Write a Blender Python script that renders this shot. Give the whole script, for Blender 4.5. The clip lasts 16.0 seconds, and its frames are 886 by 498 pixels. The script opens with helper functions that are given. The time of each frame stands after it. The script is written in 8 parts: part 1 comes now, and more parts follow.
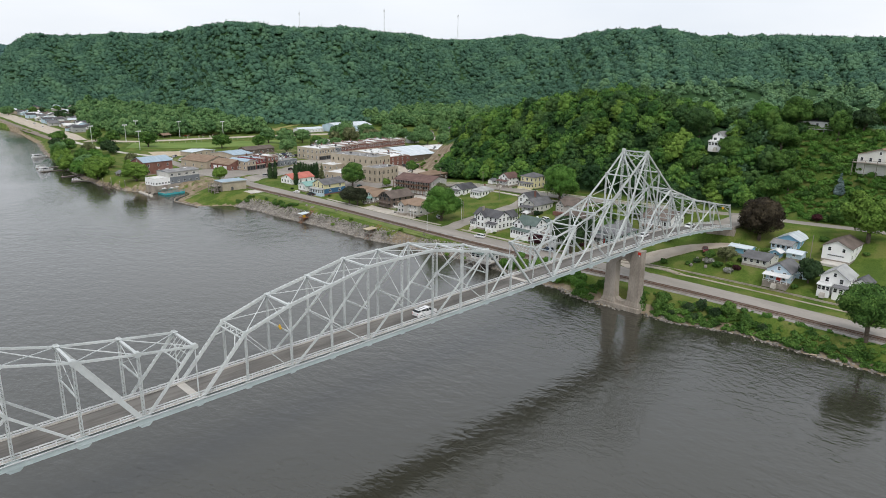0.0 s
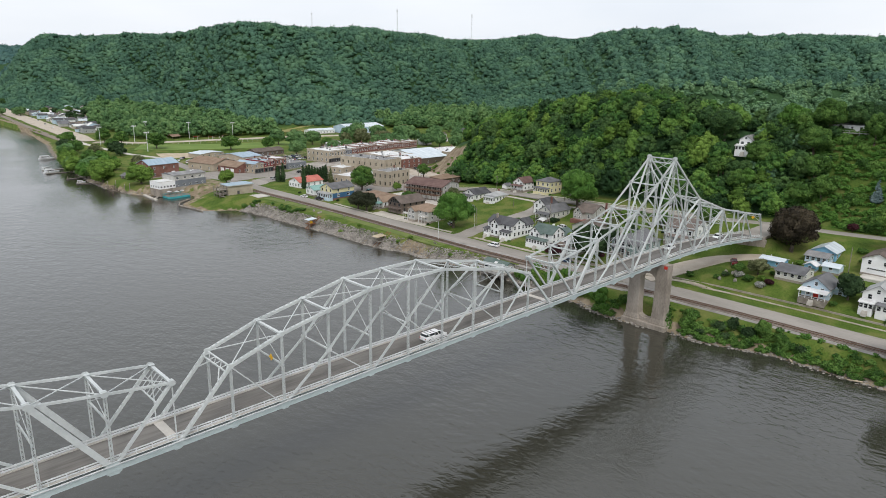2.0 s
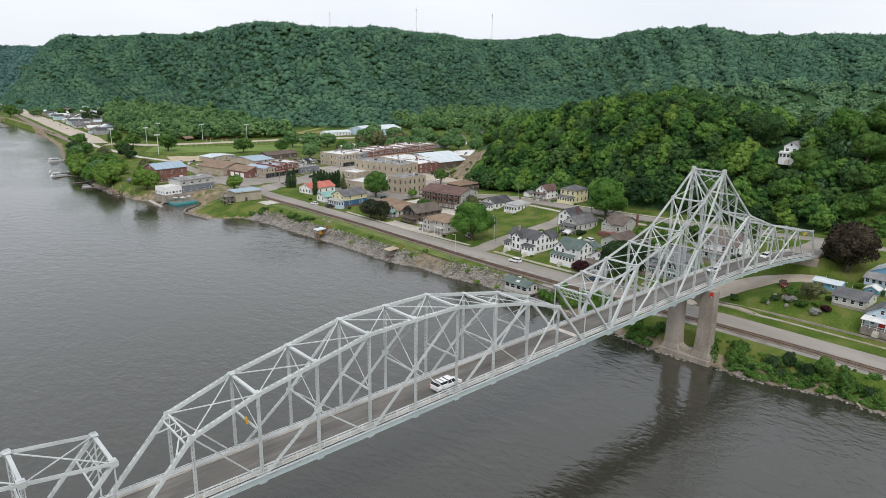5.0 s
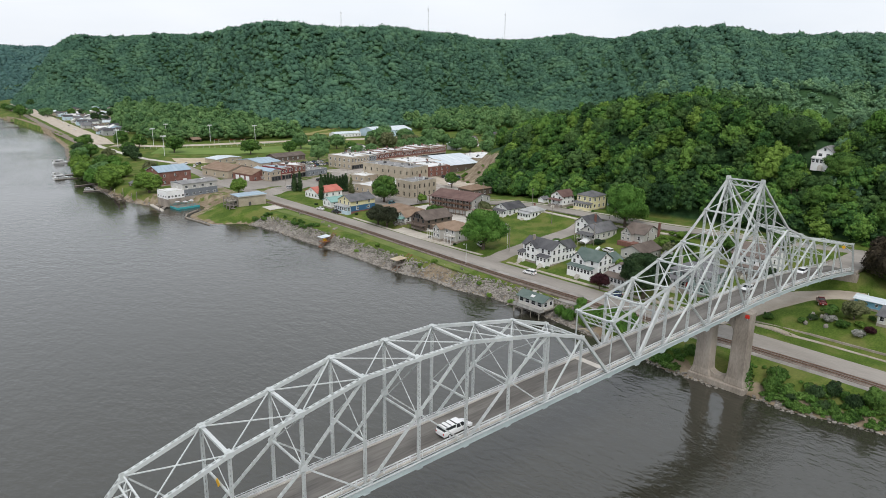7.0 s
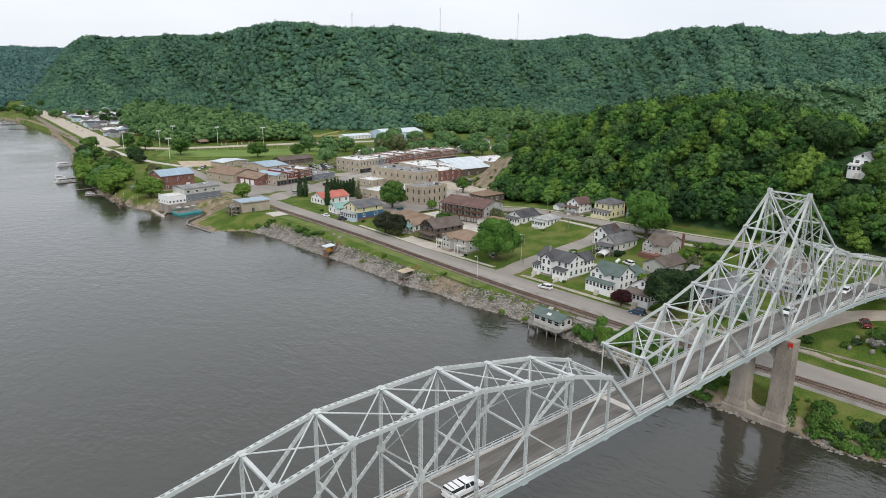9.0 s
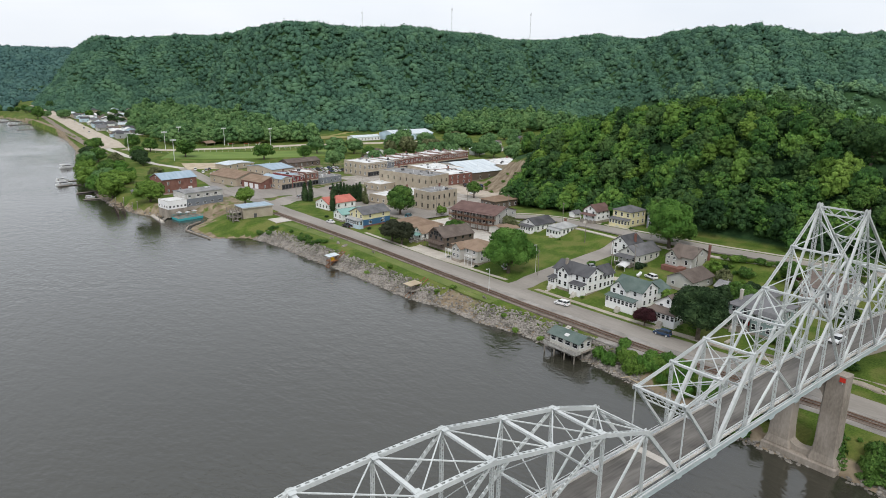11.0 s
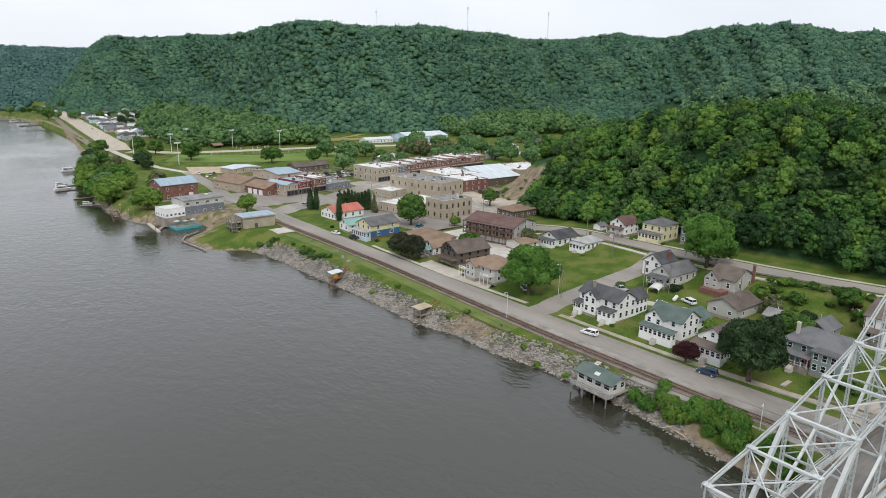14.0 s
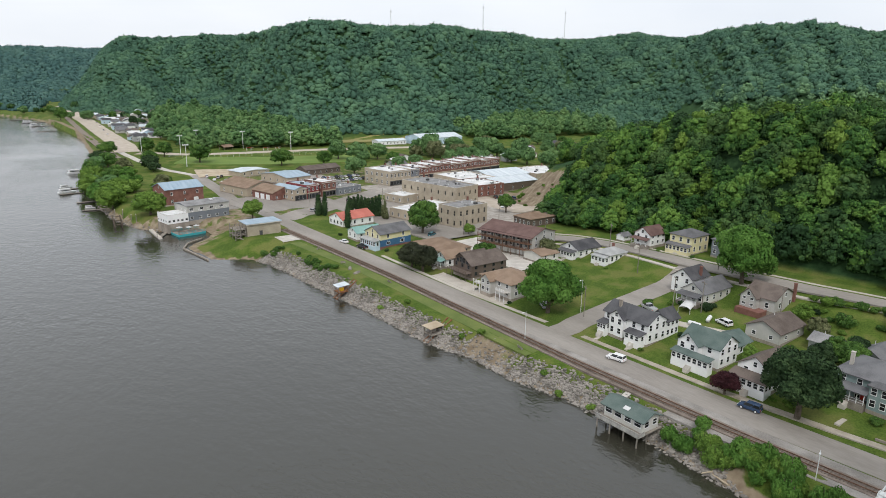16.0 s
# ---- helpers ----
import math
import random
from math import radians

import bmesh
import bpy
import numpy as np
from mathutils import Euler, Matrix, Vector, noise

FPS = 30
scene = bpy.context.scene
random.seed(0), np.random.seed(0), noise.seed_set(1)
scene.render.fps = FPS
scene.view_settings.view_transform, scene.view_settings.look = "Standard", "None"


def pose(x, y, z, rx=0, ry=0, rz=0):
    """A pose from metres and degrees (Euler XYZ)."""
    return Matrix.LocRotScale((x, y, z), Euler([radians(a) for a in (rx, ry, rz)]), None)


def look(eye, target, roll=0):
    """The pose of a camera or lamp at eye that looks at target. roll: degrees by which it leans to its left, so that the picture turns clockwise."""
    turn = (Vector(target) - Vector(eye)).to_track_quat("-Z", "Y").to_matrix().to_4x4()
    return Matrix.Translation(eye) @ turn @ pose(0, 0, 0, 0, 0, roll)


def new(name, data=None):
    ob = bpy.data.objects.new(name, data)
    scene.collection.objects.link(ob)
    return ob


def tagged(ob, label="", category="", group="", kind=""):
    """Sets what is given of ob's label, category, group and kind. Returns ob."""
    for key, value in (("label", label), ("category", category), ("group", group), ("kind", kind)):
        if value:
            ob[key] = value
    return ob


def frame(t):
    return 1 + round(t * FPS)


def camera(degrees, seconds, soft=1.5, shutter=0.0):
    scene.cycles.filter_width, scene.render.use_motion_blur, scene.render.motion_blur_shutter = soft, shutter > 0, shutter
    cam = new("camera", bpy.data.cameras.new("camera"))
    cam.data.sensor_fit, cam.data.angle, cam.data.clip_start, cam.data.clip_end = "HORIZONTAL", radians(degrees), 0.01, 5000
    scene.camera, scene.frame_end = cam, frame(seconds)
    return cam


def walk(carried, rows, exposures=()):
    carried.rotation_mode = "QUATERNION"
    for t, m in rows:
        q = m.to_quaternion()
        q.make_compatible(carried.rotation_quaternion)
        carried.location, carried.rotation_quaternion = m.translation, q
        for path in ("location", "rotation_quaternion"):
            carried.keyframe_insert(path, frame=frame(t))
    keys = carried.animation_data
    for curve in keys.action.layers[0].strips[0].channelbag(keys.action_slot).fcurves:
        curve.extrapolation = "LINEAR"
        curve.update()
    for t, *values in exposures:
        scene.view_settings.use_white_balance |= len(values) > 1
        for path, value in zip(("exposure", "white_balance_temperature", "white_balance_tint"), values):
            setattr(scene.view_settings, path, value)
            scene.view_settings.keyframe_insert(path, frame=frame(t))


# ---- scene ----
cam = camera(67.3, 16.0, soft=0.9)
PATH = [
    (0, (-186.89, -99.73, 73.48), (-118.53, -31.45, 47.71), 0.88),
    (0.5, (-184.39, -97.36, 73.48), (-116.41, -28.69, 47.73), 0.88),
    (1, (-181.89, -94.97, 73.48), (-114.34, -25.87, 47.73), 0.88),
    (1.5, (-179.38, -92.55, 73.48), (-112.09, -23.20, 47.73), 0.88),
    (2, (-176.86, -90.11, 73.48), (-109.85, -20.49, 47.74), 0.88),
    (2.5, (-174.34, -87.64, 73.48), (-107.59, -17.76, 47.77), 0.88),
    (3, (-171.81, -85.15, 73.48), (-105.40, -14.93, 47.79), 0.88),
    (3.5, (-169.27, -82.63, 73.48), (-103.19, -12.13, 47.76), 0.88),
    (4, (-166.74, -80.09, 73.48), (-100.97, -9.30, 47.75), 0.88),
    (6.5, (-154.02, -67.05, 73.48), (-90.12, 5.46, 47.81), 0.88),
    (7, (-151.48, -64.37, 73.48), (-87.79, 8.31, 47.78), 0.88),
    (7.5, (-148.94, -61.67, 73.48), (-85.53, 11.26, 47.78), 0.88),
    (8, (-146.40, -58.94, 73.48), (-83.32, 14.30, 47.83), 0.88),
    (8.5, (-143.86, -56.19, 73.48), (-81.07, 17.31, 47.89), 0.88),
    (9, (-141.32, -53.42, 73.48), (-78.91, 20.40, 47.90), 0.88),
    (11.5, (-128.73, -39.24, 73.48), (-67.82, 35.83, 47.91), 0.88),
    (12, (-126.23, -36.34, 73.48), (-65.57, 38.95, 47.92), 0.88),
    (12.5, (-123.74, -33.41, 73.48), (-63.37, 42.10, 47.92), 0.88),
    (13, (-121.26, -30.47, 73.48), (-61.20, 45.29, 47.91), 0.88),
    (13.5, (-118.78, -27.50, 73.48), (-59.01, 48.48, 47.91), 0.88),
    (14, (-116.32, -24.51, 73.48), (-56.88, 51.73, 47.90), 0.88),
    (14.5, (-113.87, -21.50, 73.48), (-54.74, 54.97, 47.89), 0.88),
    (15, (-111.44, -18.47, 73.48), (-52.76, 58.36, 47.90), 0.88),
    (15.5, (-109.01, -15.42, 73.48), (-50.80, 61.76, 47.90), 0.88),
    (16, (-106.60, -12.34, 73.48), (-48.84, 65.17, 47.91), 0.88),
]
walk(cam, [(t, look(eye, target, roll)) for t, eye, target, roll in PATH])


# ---- world and light: bright overcast, one wide soft sun ----
world = bpy.data.worlds.new("world")
scene.world = world
world.use_nodes = True
wn, wl = world.node_tree.nodes, world.node_tree.links
wbg = wn["Background"]
sky = wn.new("ShaderNodeTexSky")
sky.sky_type = "NISHITA"
sky.sun_disc = False
sky.sun_elevation = radians(52)
sky.sun_rotation = radians(215)
sky.dust_density = 4.0
sky.air_density = 1.0
cloud_noise = wn.new("ShaderNodeTexNoise")
cloud_noise.inputs["Scale"].default_value = 1.6
cloud_noise.inputs["Detail"].default_value = 5
cloud_map = wn.new("ShaderNodeMapping")
cloud_map.inputs["Scale"].default_value = (1, 1, 3.5)
cloud_co = wn.new("ShaderNodeTexCoord")
wl.new(cloud_co.outputs["Generated"], cloud_map.inputs["Vector"])
wl.new(cloud_map.outputs["Vector"], cloud_noise.inputs["Vector"])
cloud_ramp = wn.new("ShaderNodeValToRGB")
cloud_ramp.color_ramp.elements[0].position = 0.3
cloud_ramp.color_ramp.elements[0].color = (8.2, 8.8, 9.7, 1)
cloud_ramp.color_ramp.elements[1].position = 0.7
cloud_ramp.color_ramp.elements[1].color = (10.1, 10.4, 10.9, 1)
wl.new(cloud_noise.outputs["Fac"], cloud_ramp.inputs["Fac"])
cloud_mix = wn.new("ShaderNodeMix")
cloud_mix.data_type = "RGBA"
cloud_mix.inputs["Factor"].default_value = 0.86
wl.new(sky.outputs["Color"], cloud_mix.inputs["A"])
wl.new(cloud_ramp.outputs["Color"], cloud_mix.inputs["B"])
wl.new(cloud_mix.outputs["Result"], wbg.inputs["Color"])
wbg.inputs["Strength"].default_value = 0.107
sun_data = bpy.data.lights.new("sun", "SUN")
sun_data.energy = 1.6
sun_data.angle = radians(14)
sun_data.color = (1.0, 0.97, 0.93)
sun = new("sun", sun_data)
sun.matrix_world = look((-120, -170, 260), (0, 0, 0))


# ---- materials ----
def mat(name, c1, c2, scale=1.0, rough=0.85, metal=0.0, bump=0.25, bscale=None, spec=0.3, island=0.0, obj=0.0, stretch=(1, 1, 1), bdist=0.05, fine=None, c3=None):
    """Two-scale procedural surface in world metres: c1 to c2 by patches of 1/scale metres, finer grain, bump."""
    m = bpy.data.materials.new(name)
    m.use_nodes = True
    n, l = m.node_tree.nodes, m.node_tree.links
    b = n["Principled BSDF"]
    b.inputs["Roughness"].default_value = rough
    b.inputs["Metallic"].default_value = metal
    b.inputs["Specular IOR Level"].default_value = spec
    geo = n.new("ShaderNodeNewGeometry")
    mp = n.new("ShaderNodeMapping")
    mp.inputs["Scale"].default_value = stretch
    l.new(geo.outputs["Position"], mp.inputs["Vector"])
    big = n.new("ShaderNodeTexNoise")
    big.inputs["Scale"].default_value = scale
    big.inputs["Detail"].default_value = 4
    l.new(mp.outputs["Vector"], big.inputs["Vector"])
    sm = n.new("ShaderNodeTexNoise")
    sm.inputs["Scale"].default_value = bscale or scale * 9
    sm.inputs["Detail"].default_value = 4
    l.new(mp.outputs["Vector"], sm.inputs["Vector"])
    add = n.new("ShaderNodeMath")
    add.operation = "MULTIPLY_ADD"
    l.new(sm.outputs["Fac"], add.inputs[0])
    add.inputs[1].default_value = 0.45
    l.new(big.outputs["Fac"], add.inputs[2])
    fac = add.outputs[0]
    for amount, src in ((island, geo.outputs["Random Per Island"]), (obj, None)):
        if amount:
            if src is None:
                src = n.new("ShaderNodeObjectInfo").outputs["Random"]
            a2 = n.new("ShaderNodeMath")
            a2.operation = "MULTIPLY_ADD"
            l.new(src, a2.inputs[0])
            a2.inputs[1].default_value = amount
            l.new(fac, a2.inputs[2])
            a3 = n.new("ShaderNodeMath")
            a3.operation = "SUBTRACT"
            l.new(a2.outputs[0], a3.inputs[0])
            a3.inputs[1].default_value = amount / 2
            fac = a3.outputs[0]
    ramp = n.new("ShaderNodeValToRGB")
    e = ramp.color_ramp.elements
    e[0].position, e[1].position = 0.52, 0.92
    e[0].color, e[1].color = (*c1, 1), (*c2, 1)
    if c3:
        k = e.new(0.72)
        k.color = (*c3, 1)
    l.new(fac, ramp.inputs["Fac"])
    l.new(ramp.outputs["Color"], b.inputs["Base Color"])
    if bump:
        bp = n.new("ShaderNodeBump")
        bp.inputs["Strength"].default_value = bump
        bp.inputs["Distance"].default_value = bdist
        l.new(sm.outputs["Fac"], bp.inputs["Height"])
        l.new(bp.outputs["Normal"], b.inputs["Normal"])
    return m


def banded(m, per_metre, depth, axis="Z", amount=0.6):
    """Adds board or course lines to a material's bump, along one axis."""
    n, l = m.node_tree.nodes, m.node_tree.links
    b = n["Principled BSDF"]
    geo = n.new("ShaderNodeNewGeometry")
    w = n.new("ShaderNodeTexWave")
    w.bands_direction = axis
    w.wave_profile = "SAW"
    w.inputs["Scale"].default_value = per_metre / 3.183
    w.inputs["Distortion"].default_value = 0.15
    l.new(geo.outputs["Position"], w.inputs["Vector"])
    bp = n.new("ShaderNodeBump")
    bp.inputs["Strength"].default_value = amount
    bp.inputs["Distance"].default_value = depth
    l.new(w.outputs["Fac"], bp.inputs["Height"])
    for lk in list(l):
        if lk.to_socket == b.inputs["Normal"]:
            l.new(lk.from_socket, bp.inputs["Normal"])
            l.remove(lk)
            break
    l.new(bp.outputs["Normal"], b.inputs["Normal"])
    return m


def siding(name, c, f=0.82):
    return banded(mat(name, tuple(v * f for v in c), c, 0.25, 0.6, bump=0.1, bscale=3, obj=0.1), 5.0, 0.02)


def leafy(name, dark, mid, light, scale=0.15, rough=0.0):
    """Foliage: patches and leaf grain, each tree of a wood with a tint of its own."""
    m = mat(name, dark, light, scale, 0.75, bump=rough or 0.75, bscale=2.4 if not rough else 0.55, spec=0.15, island=0.28 if not rough else 0.0, c3=mid, bdist=1.6 if rough else 0.45)
    n, l = m.node_tree.nodes, m.node_tree.links
    ramp = next(k for k in n if k.type == "VALTORGB")
    fac = ramp.inputs["Fac"].links[0].from_socket
    at = n.new("ShaderNodeAttribute")
    at.attribute_name = "tint"
    a = n.new("ShaderNodeMath")
    l.new(fac, a.inputs[0])
    l.new(at.outputs["Fac"], a.inputs[1])
    l.new(a.outputs[0], ramp.inputs["Fac"])
    return m


M = dict(
    steel=mat("painted_steel", (0.45, 0.475, 0.47), (0.58, 0.605, 0.595), 0.15, 0.45, 0.0, 0.1, 2.0, 0.4, obj=0.12),
    steel_dark=mat("painted_floor_steel", (0.35, 0.41, 0.415), (0.46, 0.525, 0.525), 0.2, 0.5, 0.0, 0.1, 2.5, 0.4),
    galv=mat("galvanised_rail", (0.58, 0.59, 0.59), (0.74, 0.75, 0.75), 0.3, 0.4, 0.1, 0.05),
    deck=mat("bridge_deck_asphalt", (0.10, 0.092, 0.083), (0.2, 0.188, 0.172), 0.25, 0.9, 0, 0.2, 2.0, stretch=(0.15, 1.6, 1)),
    concrete=mat("weathered_concrete", (0.2, 0.172, 0.142), (0.38, 0.335, 0.285), 0.25, 0.9, 0, 0.3, 3.0, stretch=(1, 1, 0.4)),
    pale_concrete=mat("pale_concrete", (0.42, 0.39, 0.35), (0.58, 0.55, 0.5), 0.3, 0.9, 0, 0.15, 5.0),
    road=mat("street_asphalt", (0.228, 0.207, 0.183), (0.325, 0.298, 0.266), 0.08, 0.92, 0, 0.2, 1.5, stretch=(1.5, 0.35, 1)),
    gravel=mat("gravel", (0.25, 0.225, 0.195), (0.42, 0.39, 0.35), 0.3, 0.95, 0, 0.6, 6.0),
    ballast=mat("rail_ballast", (0.15, 0.12, 0.1), (0.27, 0.225, 0.19), 0.4, 0.95, 0, 0.8, 5.0),
    walk=mat("pavement_concrete", (0.4, 0.36, 0.31), (0.52, 0.48, 0.42), 0.2, 0.9, 0, 0.1, 4.0),
    shoulder=mat("grey_shoulder_gravel", (0.2, 0.185, 0.168), (0.34, 0.32, 0.295), 0.25, 0.95, 0, 0.5, 4.0),
    rail=mat("rusty_rail_steel", (0.13, 0.07, 0.045), (0.22, 0.13, 0.09), 1.0, 0.6, 0.3, 0.1),
    tie=mat("creosoted_tie", (0.12, 0.095, 0.078), (0.18, 0.15, 0.125), 1.0, 0.9, 0, 0.3, island=0.3),
    rock=mat("riprap_stone", (0.13, 0.12, 0.105), (0.31, 0.285, 0.255), 0.3, 0.95, 0, 0.4, 3.0, island=0.4),
    dirt=mat("packed_dirt", (0.2, 0.16, 0.12), (0.33, 0.275, 0.215), 0.25, 0.95, 0, 0.4, 3.0),
    tan_path=mat("worn_tan_pavement", (0.27, 0.235, 0.185), (0.42, 0.375, 0.31), 0.3, 0.92, 0, 0.3, 3.0),
    drive_gravel=mat("tan_drive_gravel", (0.37, 0.315, 0.255), (0.5, 0.44, 0.365), 0.2, 0.95, 0, 0.4, 4.0),
    sand=mat("river_sand", (0.36, 0.29, 0.2), (0.5, 0.42, 0.31), 0.2, 0.95, 0, 0.3, 3.0),
    rust=mat("rusty_iron", (0.16, 0.07, 0.035), (0.3, 0.14, 0.07), 0.8, 0.8, 0.2, 0.3),
    oldwood=mat("grey_weathered_timber", (0.15, 0.13, 0.11), (0.31, 0.28, 0.24), 0.6, 0.9, 0, 0.4, 5.0),
    pale_wood=mat("bleached_grey_boards", (0.3, 0.29, 0.27), (0.46, 0.45, 0.42), 0.5, 0.9, 0, 0.3, 4.0, obj=0.3),
    bark=mat("tree_bark", (0.07, 0.055, 0.04), (0.16, 0.13, 0.1), 0.8, 0.95, 0, 0.6, 4.0),
    glass=mat("window_glass", (0.012, 0.014, 0.016), (0.035, 0.04, 0.043), 0.5, 0.1, 0, 0.0, spec=0.45, obj=0.5),
    white_trim=mat("white_painted_trim", (0.68, 0.69, 0.69), (0.8, 0.8, 0.8), 0.5, 0.55, 0, 0.05),
    dark_trim=mat("dark_painted_trim", (0.05, 0.05, 0.05), (0.1, 0.1, 0.1), 0.5, 0.6, 0, 0.05),
    tyre=mat("tyre_rubber", (0.015, 0.015, 0.015), (0.03, 0.03, 0.03), 1.0, 0.9, 0, 0.1),
    lamp_red=mat("red_lens", (0.4, 0.02, 0.02), (0.5, 0.03, 0.03), 1.0, 0.3, 0, 0.0),
    lamp_clear=mat("clear_lens", (0.7, 0.7, 0.7), (0.8, 0.8, 0.8), 1.0, 0.15, 0, 0.0),
    yellow=mat("yellow_sign_paint", (0.75, 0.42, 0.02), (0.85, 0.5, 0.03), 1.0, 0.5, 0, 0.0),
    red=mat("red_paint", (0.55, 0.03, 0.02), (0.62, 0.05, 0.03), 1.0, 0.5, 0, 0.0),
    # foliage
    # next two greens are paled and blued to paint in distance haze
    leaf_far_haze=leafy("hazed_bluff_foliage", (0.043, 0.099, 0.066), (0.064, 0.137, 0.087), (0.098, 0.188, 0.103), 0.03, 0.28),
    leaf_distant_haze=leafy("hazed_distant_foliage", (0.046, 0.105, 0.098), (0.062, 0.13, 0.116), (0.082, 0.16, 0.132), 0.02, 0.35),
    leaf_flat=leafy("bottomland_foliage", (0.062, 0.132, 0.05), (0.10, 0.196, 0.07), (0.15, 0.252, 0.092), 0.1),
    # lighter, bluer green: haze over the valley is mixed into the colour
    leaf_valley_haze=leafy("hazed_valley_foliage", (0.085, 0.168, 0.092), (0.125, 0.228, 0.118), (0.172, 0.288, 0.138), 0.08),
    leaf_hill=leafy("hill_foliage", (0.030, 0.083, 0.021), (0.068, 0.156, 0.032), (0.134, 0.242, 0.047), 0.12),
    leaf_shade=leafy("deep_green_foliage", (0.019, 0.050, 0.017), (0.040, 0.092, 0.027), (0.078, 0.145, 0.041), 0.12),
    leaf_mid=leafy("tree_foliage", (0.032, 0.076, 0.016), (0.061, 0.133, 0.026), (0.118, 0.21, 0.045), 0.2),
    leaf_fresh=leafy("fresh_foliage", (0.06, 0.118, 0.019), (0.108, 0.194, 0.032), (0.17, 0.27, 0.052), 0.2),
    leaf_verdant=leafy("verdant_foliage", (0.045, 0.115, 0.019), (0.075, 0.17, 0.028), (0.115, 0.23, 0.045), 0.2),
    leaf_dark=leafy("dark_foliage", (0.012, 0.028, 0.01), (0.026, 0.055, 0.02), (0.055, 0.095, 0.036), 0.2),
    leaf_copper=leafy("copper_foliage", (0.02, 0.016, 0.011), (0.042, 0.034, 0.022), (0.08, 0.064, 0.04), 0.2),
    leaf_bronze=leafy("bronze_green_foliage", (0.016, 0.021, 0.011), (0.03, 0.037, 0.02), (0.058, 0.066, 0.036), 0.2),
    leaf_maroon=leafy("maroon_foliage", (0.025, 0.008, 0.01), (0.05, 0.016, 0.02), (0.09, 0.03, 0.035), 0.3),
    leaf_blue=leafy("blue_spruce_foliage", (0.05, 0.08, 0.08), (0.1, 0.15, 0.15), (0.18, 0.24, 0.24), 0.3),
    leaf_pale=leafy("pale_blossom_foliage", (0.14, 0.15, 0.12), (0.3, 0.3, 0.27), (0.5, 0.5, 0.47), 0.5),
    leaf_olive=leafy("olive_foliage", (0.06, 0.075, 0.03), (0.11, 0.125, 0.055), (0.19, 0.2, 0.1), 0.2),
    # walls and roofs
    w_white=siding("white_clapboard", (0.84, 0.84, 0.83), 0.9),
    w_offwhite=siding("off_white_siding", (0.66, 0.65, 0.6)),
    w_grey=siding("grey_siding", (0.36, 0.37, 0.37)),
    w_ltgrey=siding("light_grey_siding", (0.5, 0.49, 0.46)),
    w_dkgrey=siding("slate_grey_siding", (0.19, 0.21, 0.235)),
    w_green=siding("sage_green_siding", (0.25, 0.33, 0.32)),
    w_yellow=siding("pale_yellow_siding", (0.72, 0.66, 0.4)),
    w_blue=siding("sky_blue_siding", (0.22, 0.46, 0.64)),
    w_ltblue=siding("powder_blue_siding", (0.52, 0.65, 0.74)),
    w_deepblue=siding("deep_blue_siding", (0.05, 0.14, 0.27)),
    w_brown=siding("dark_brown_siding", (0.15, 0.115, 0.095)),
    w_tan=siding("tan_siding", (0.46, 0.39, 0.3)),
    w_teal=siding("teal_boards", (0.05, 0.33, 0.36)),
    brick_red=banded(mat("red_brick", (0.15, 0.07, 0.055), (0.25, 0.125, 0.1), 0.4, 0.9, 0, 0.3, 6.0), 12, 0.01),
    paint_red=mat("dark_red_painted_brick", (0.16, 0.03, 0.033), (0.23, 0.05, 0.05), 0.4, 0.7, 0, 0.2, 6.0),
    limestone=banded(mat("tan_limestone", (0.33, 0.285, 0.22), (0.44, 0.385, 0.3), 0.35, 0.92, 0, 0.4, 2.6), 3, 0.02),
    r_grey=banded(mat("grey_asphalt_shingles", (0.1, 0.1, 0.104), (0.17, 0.17, 0.175), 0.3, 0.95, 0, 0.3, 5.0, obj=0.25), 7, 0.015),
    r_dkgrey=banded(mat("charcoal_shingles", (0.055, 0.055, 0.06), (0.105, 0.105, 0.11), 0.3, 0.95, 0, 0.3, 5.0, obj=0.2), 7, 0.015),
    r_green=banded(mat("green_shingles", (0.075, 0.11, 0.1), (0.13, 0.165, 0.15), 0.3, 0.95, 0, 0.3, 5.0), 7, 0.015),
    r_brown=banded(mat("brown_shingles", (0.095, 0.075, 0.064), (0.16, 0.13, 0.112), 0.3, 0.95, 0, 0.3, 5.0, obj=0.25), 7, 0.015),
    r_tan=banded(mat("tan_shingles", (0.19, 0.13, 0.09), (0.27, 0.195, 0.14), 0.3, 0.95, 0, 0.3, 5.0, obj=0.2), 7, 0.015),
    r_maroon=banded(mat("maroon_shingles", (0.105, 0.062, 0.055), (0.165, 0.105, 0.092), 0.3, 0.95, 0, 0.3, 5.0), 7, 0.015),
    r_red=mat("red_metal_roof", (0.4, 0.11, 0.08), (0.5, 0.16, 0.115), 0.3, 0.5, 0.0, 0.1),
    r_bluemetal=mat("blue_grey_metal_roof", (0.25, 0.34, 0.41), (0.36, 0.45, 0.52), 0.2, 0.45, 0.1, 0.1, stretch=(3, 0.3, 1)),
    r_white=mat("white_roof_membrane", (0.5, 0.5, 0.49), (0.74, 0.74, 0.73), 0.22, 0.75, 0, 0.15, 1.6),
    r_whitemetal=mat("white_metal_roof", (0.46, 0.52, 0.56), (0.66, 0.71, 0.73), 0.2, 0.45, 0.1, 0.1, stretch=(3, 0.3, 1)),
    r_flatgrey=mat("grey_roof_membrane", (0.17, 0.17, 0.17), (0.29, 0.285, 0.28), 0.25, 0.9, 0, 0.2, 2.0),
    r_pale=banded(mat("pale_grey_shingles", (0.3, 0.305, 0.3), (0.42, 0.425, 0.42), 0.3, 0.9, 0, 0.2, 4.0), 7, 0.015),
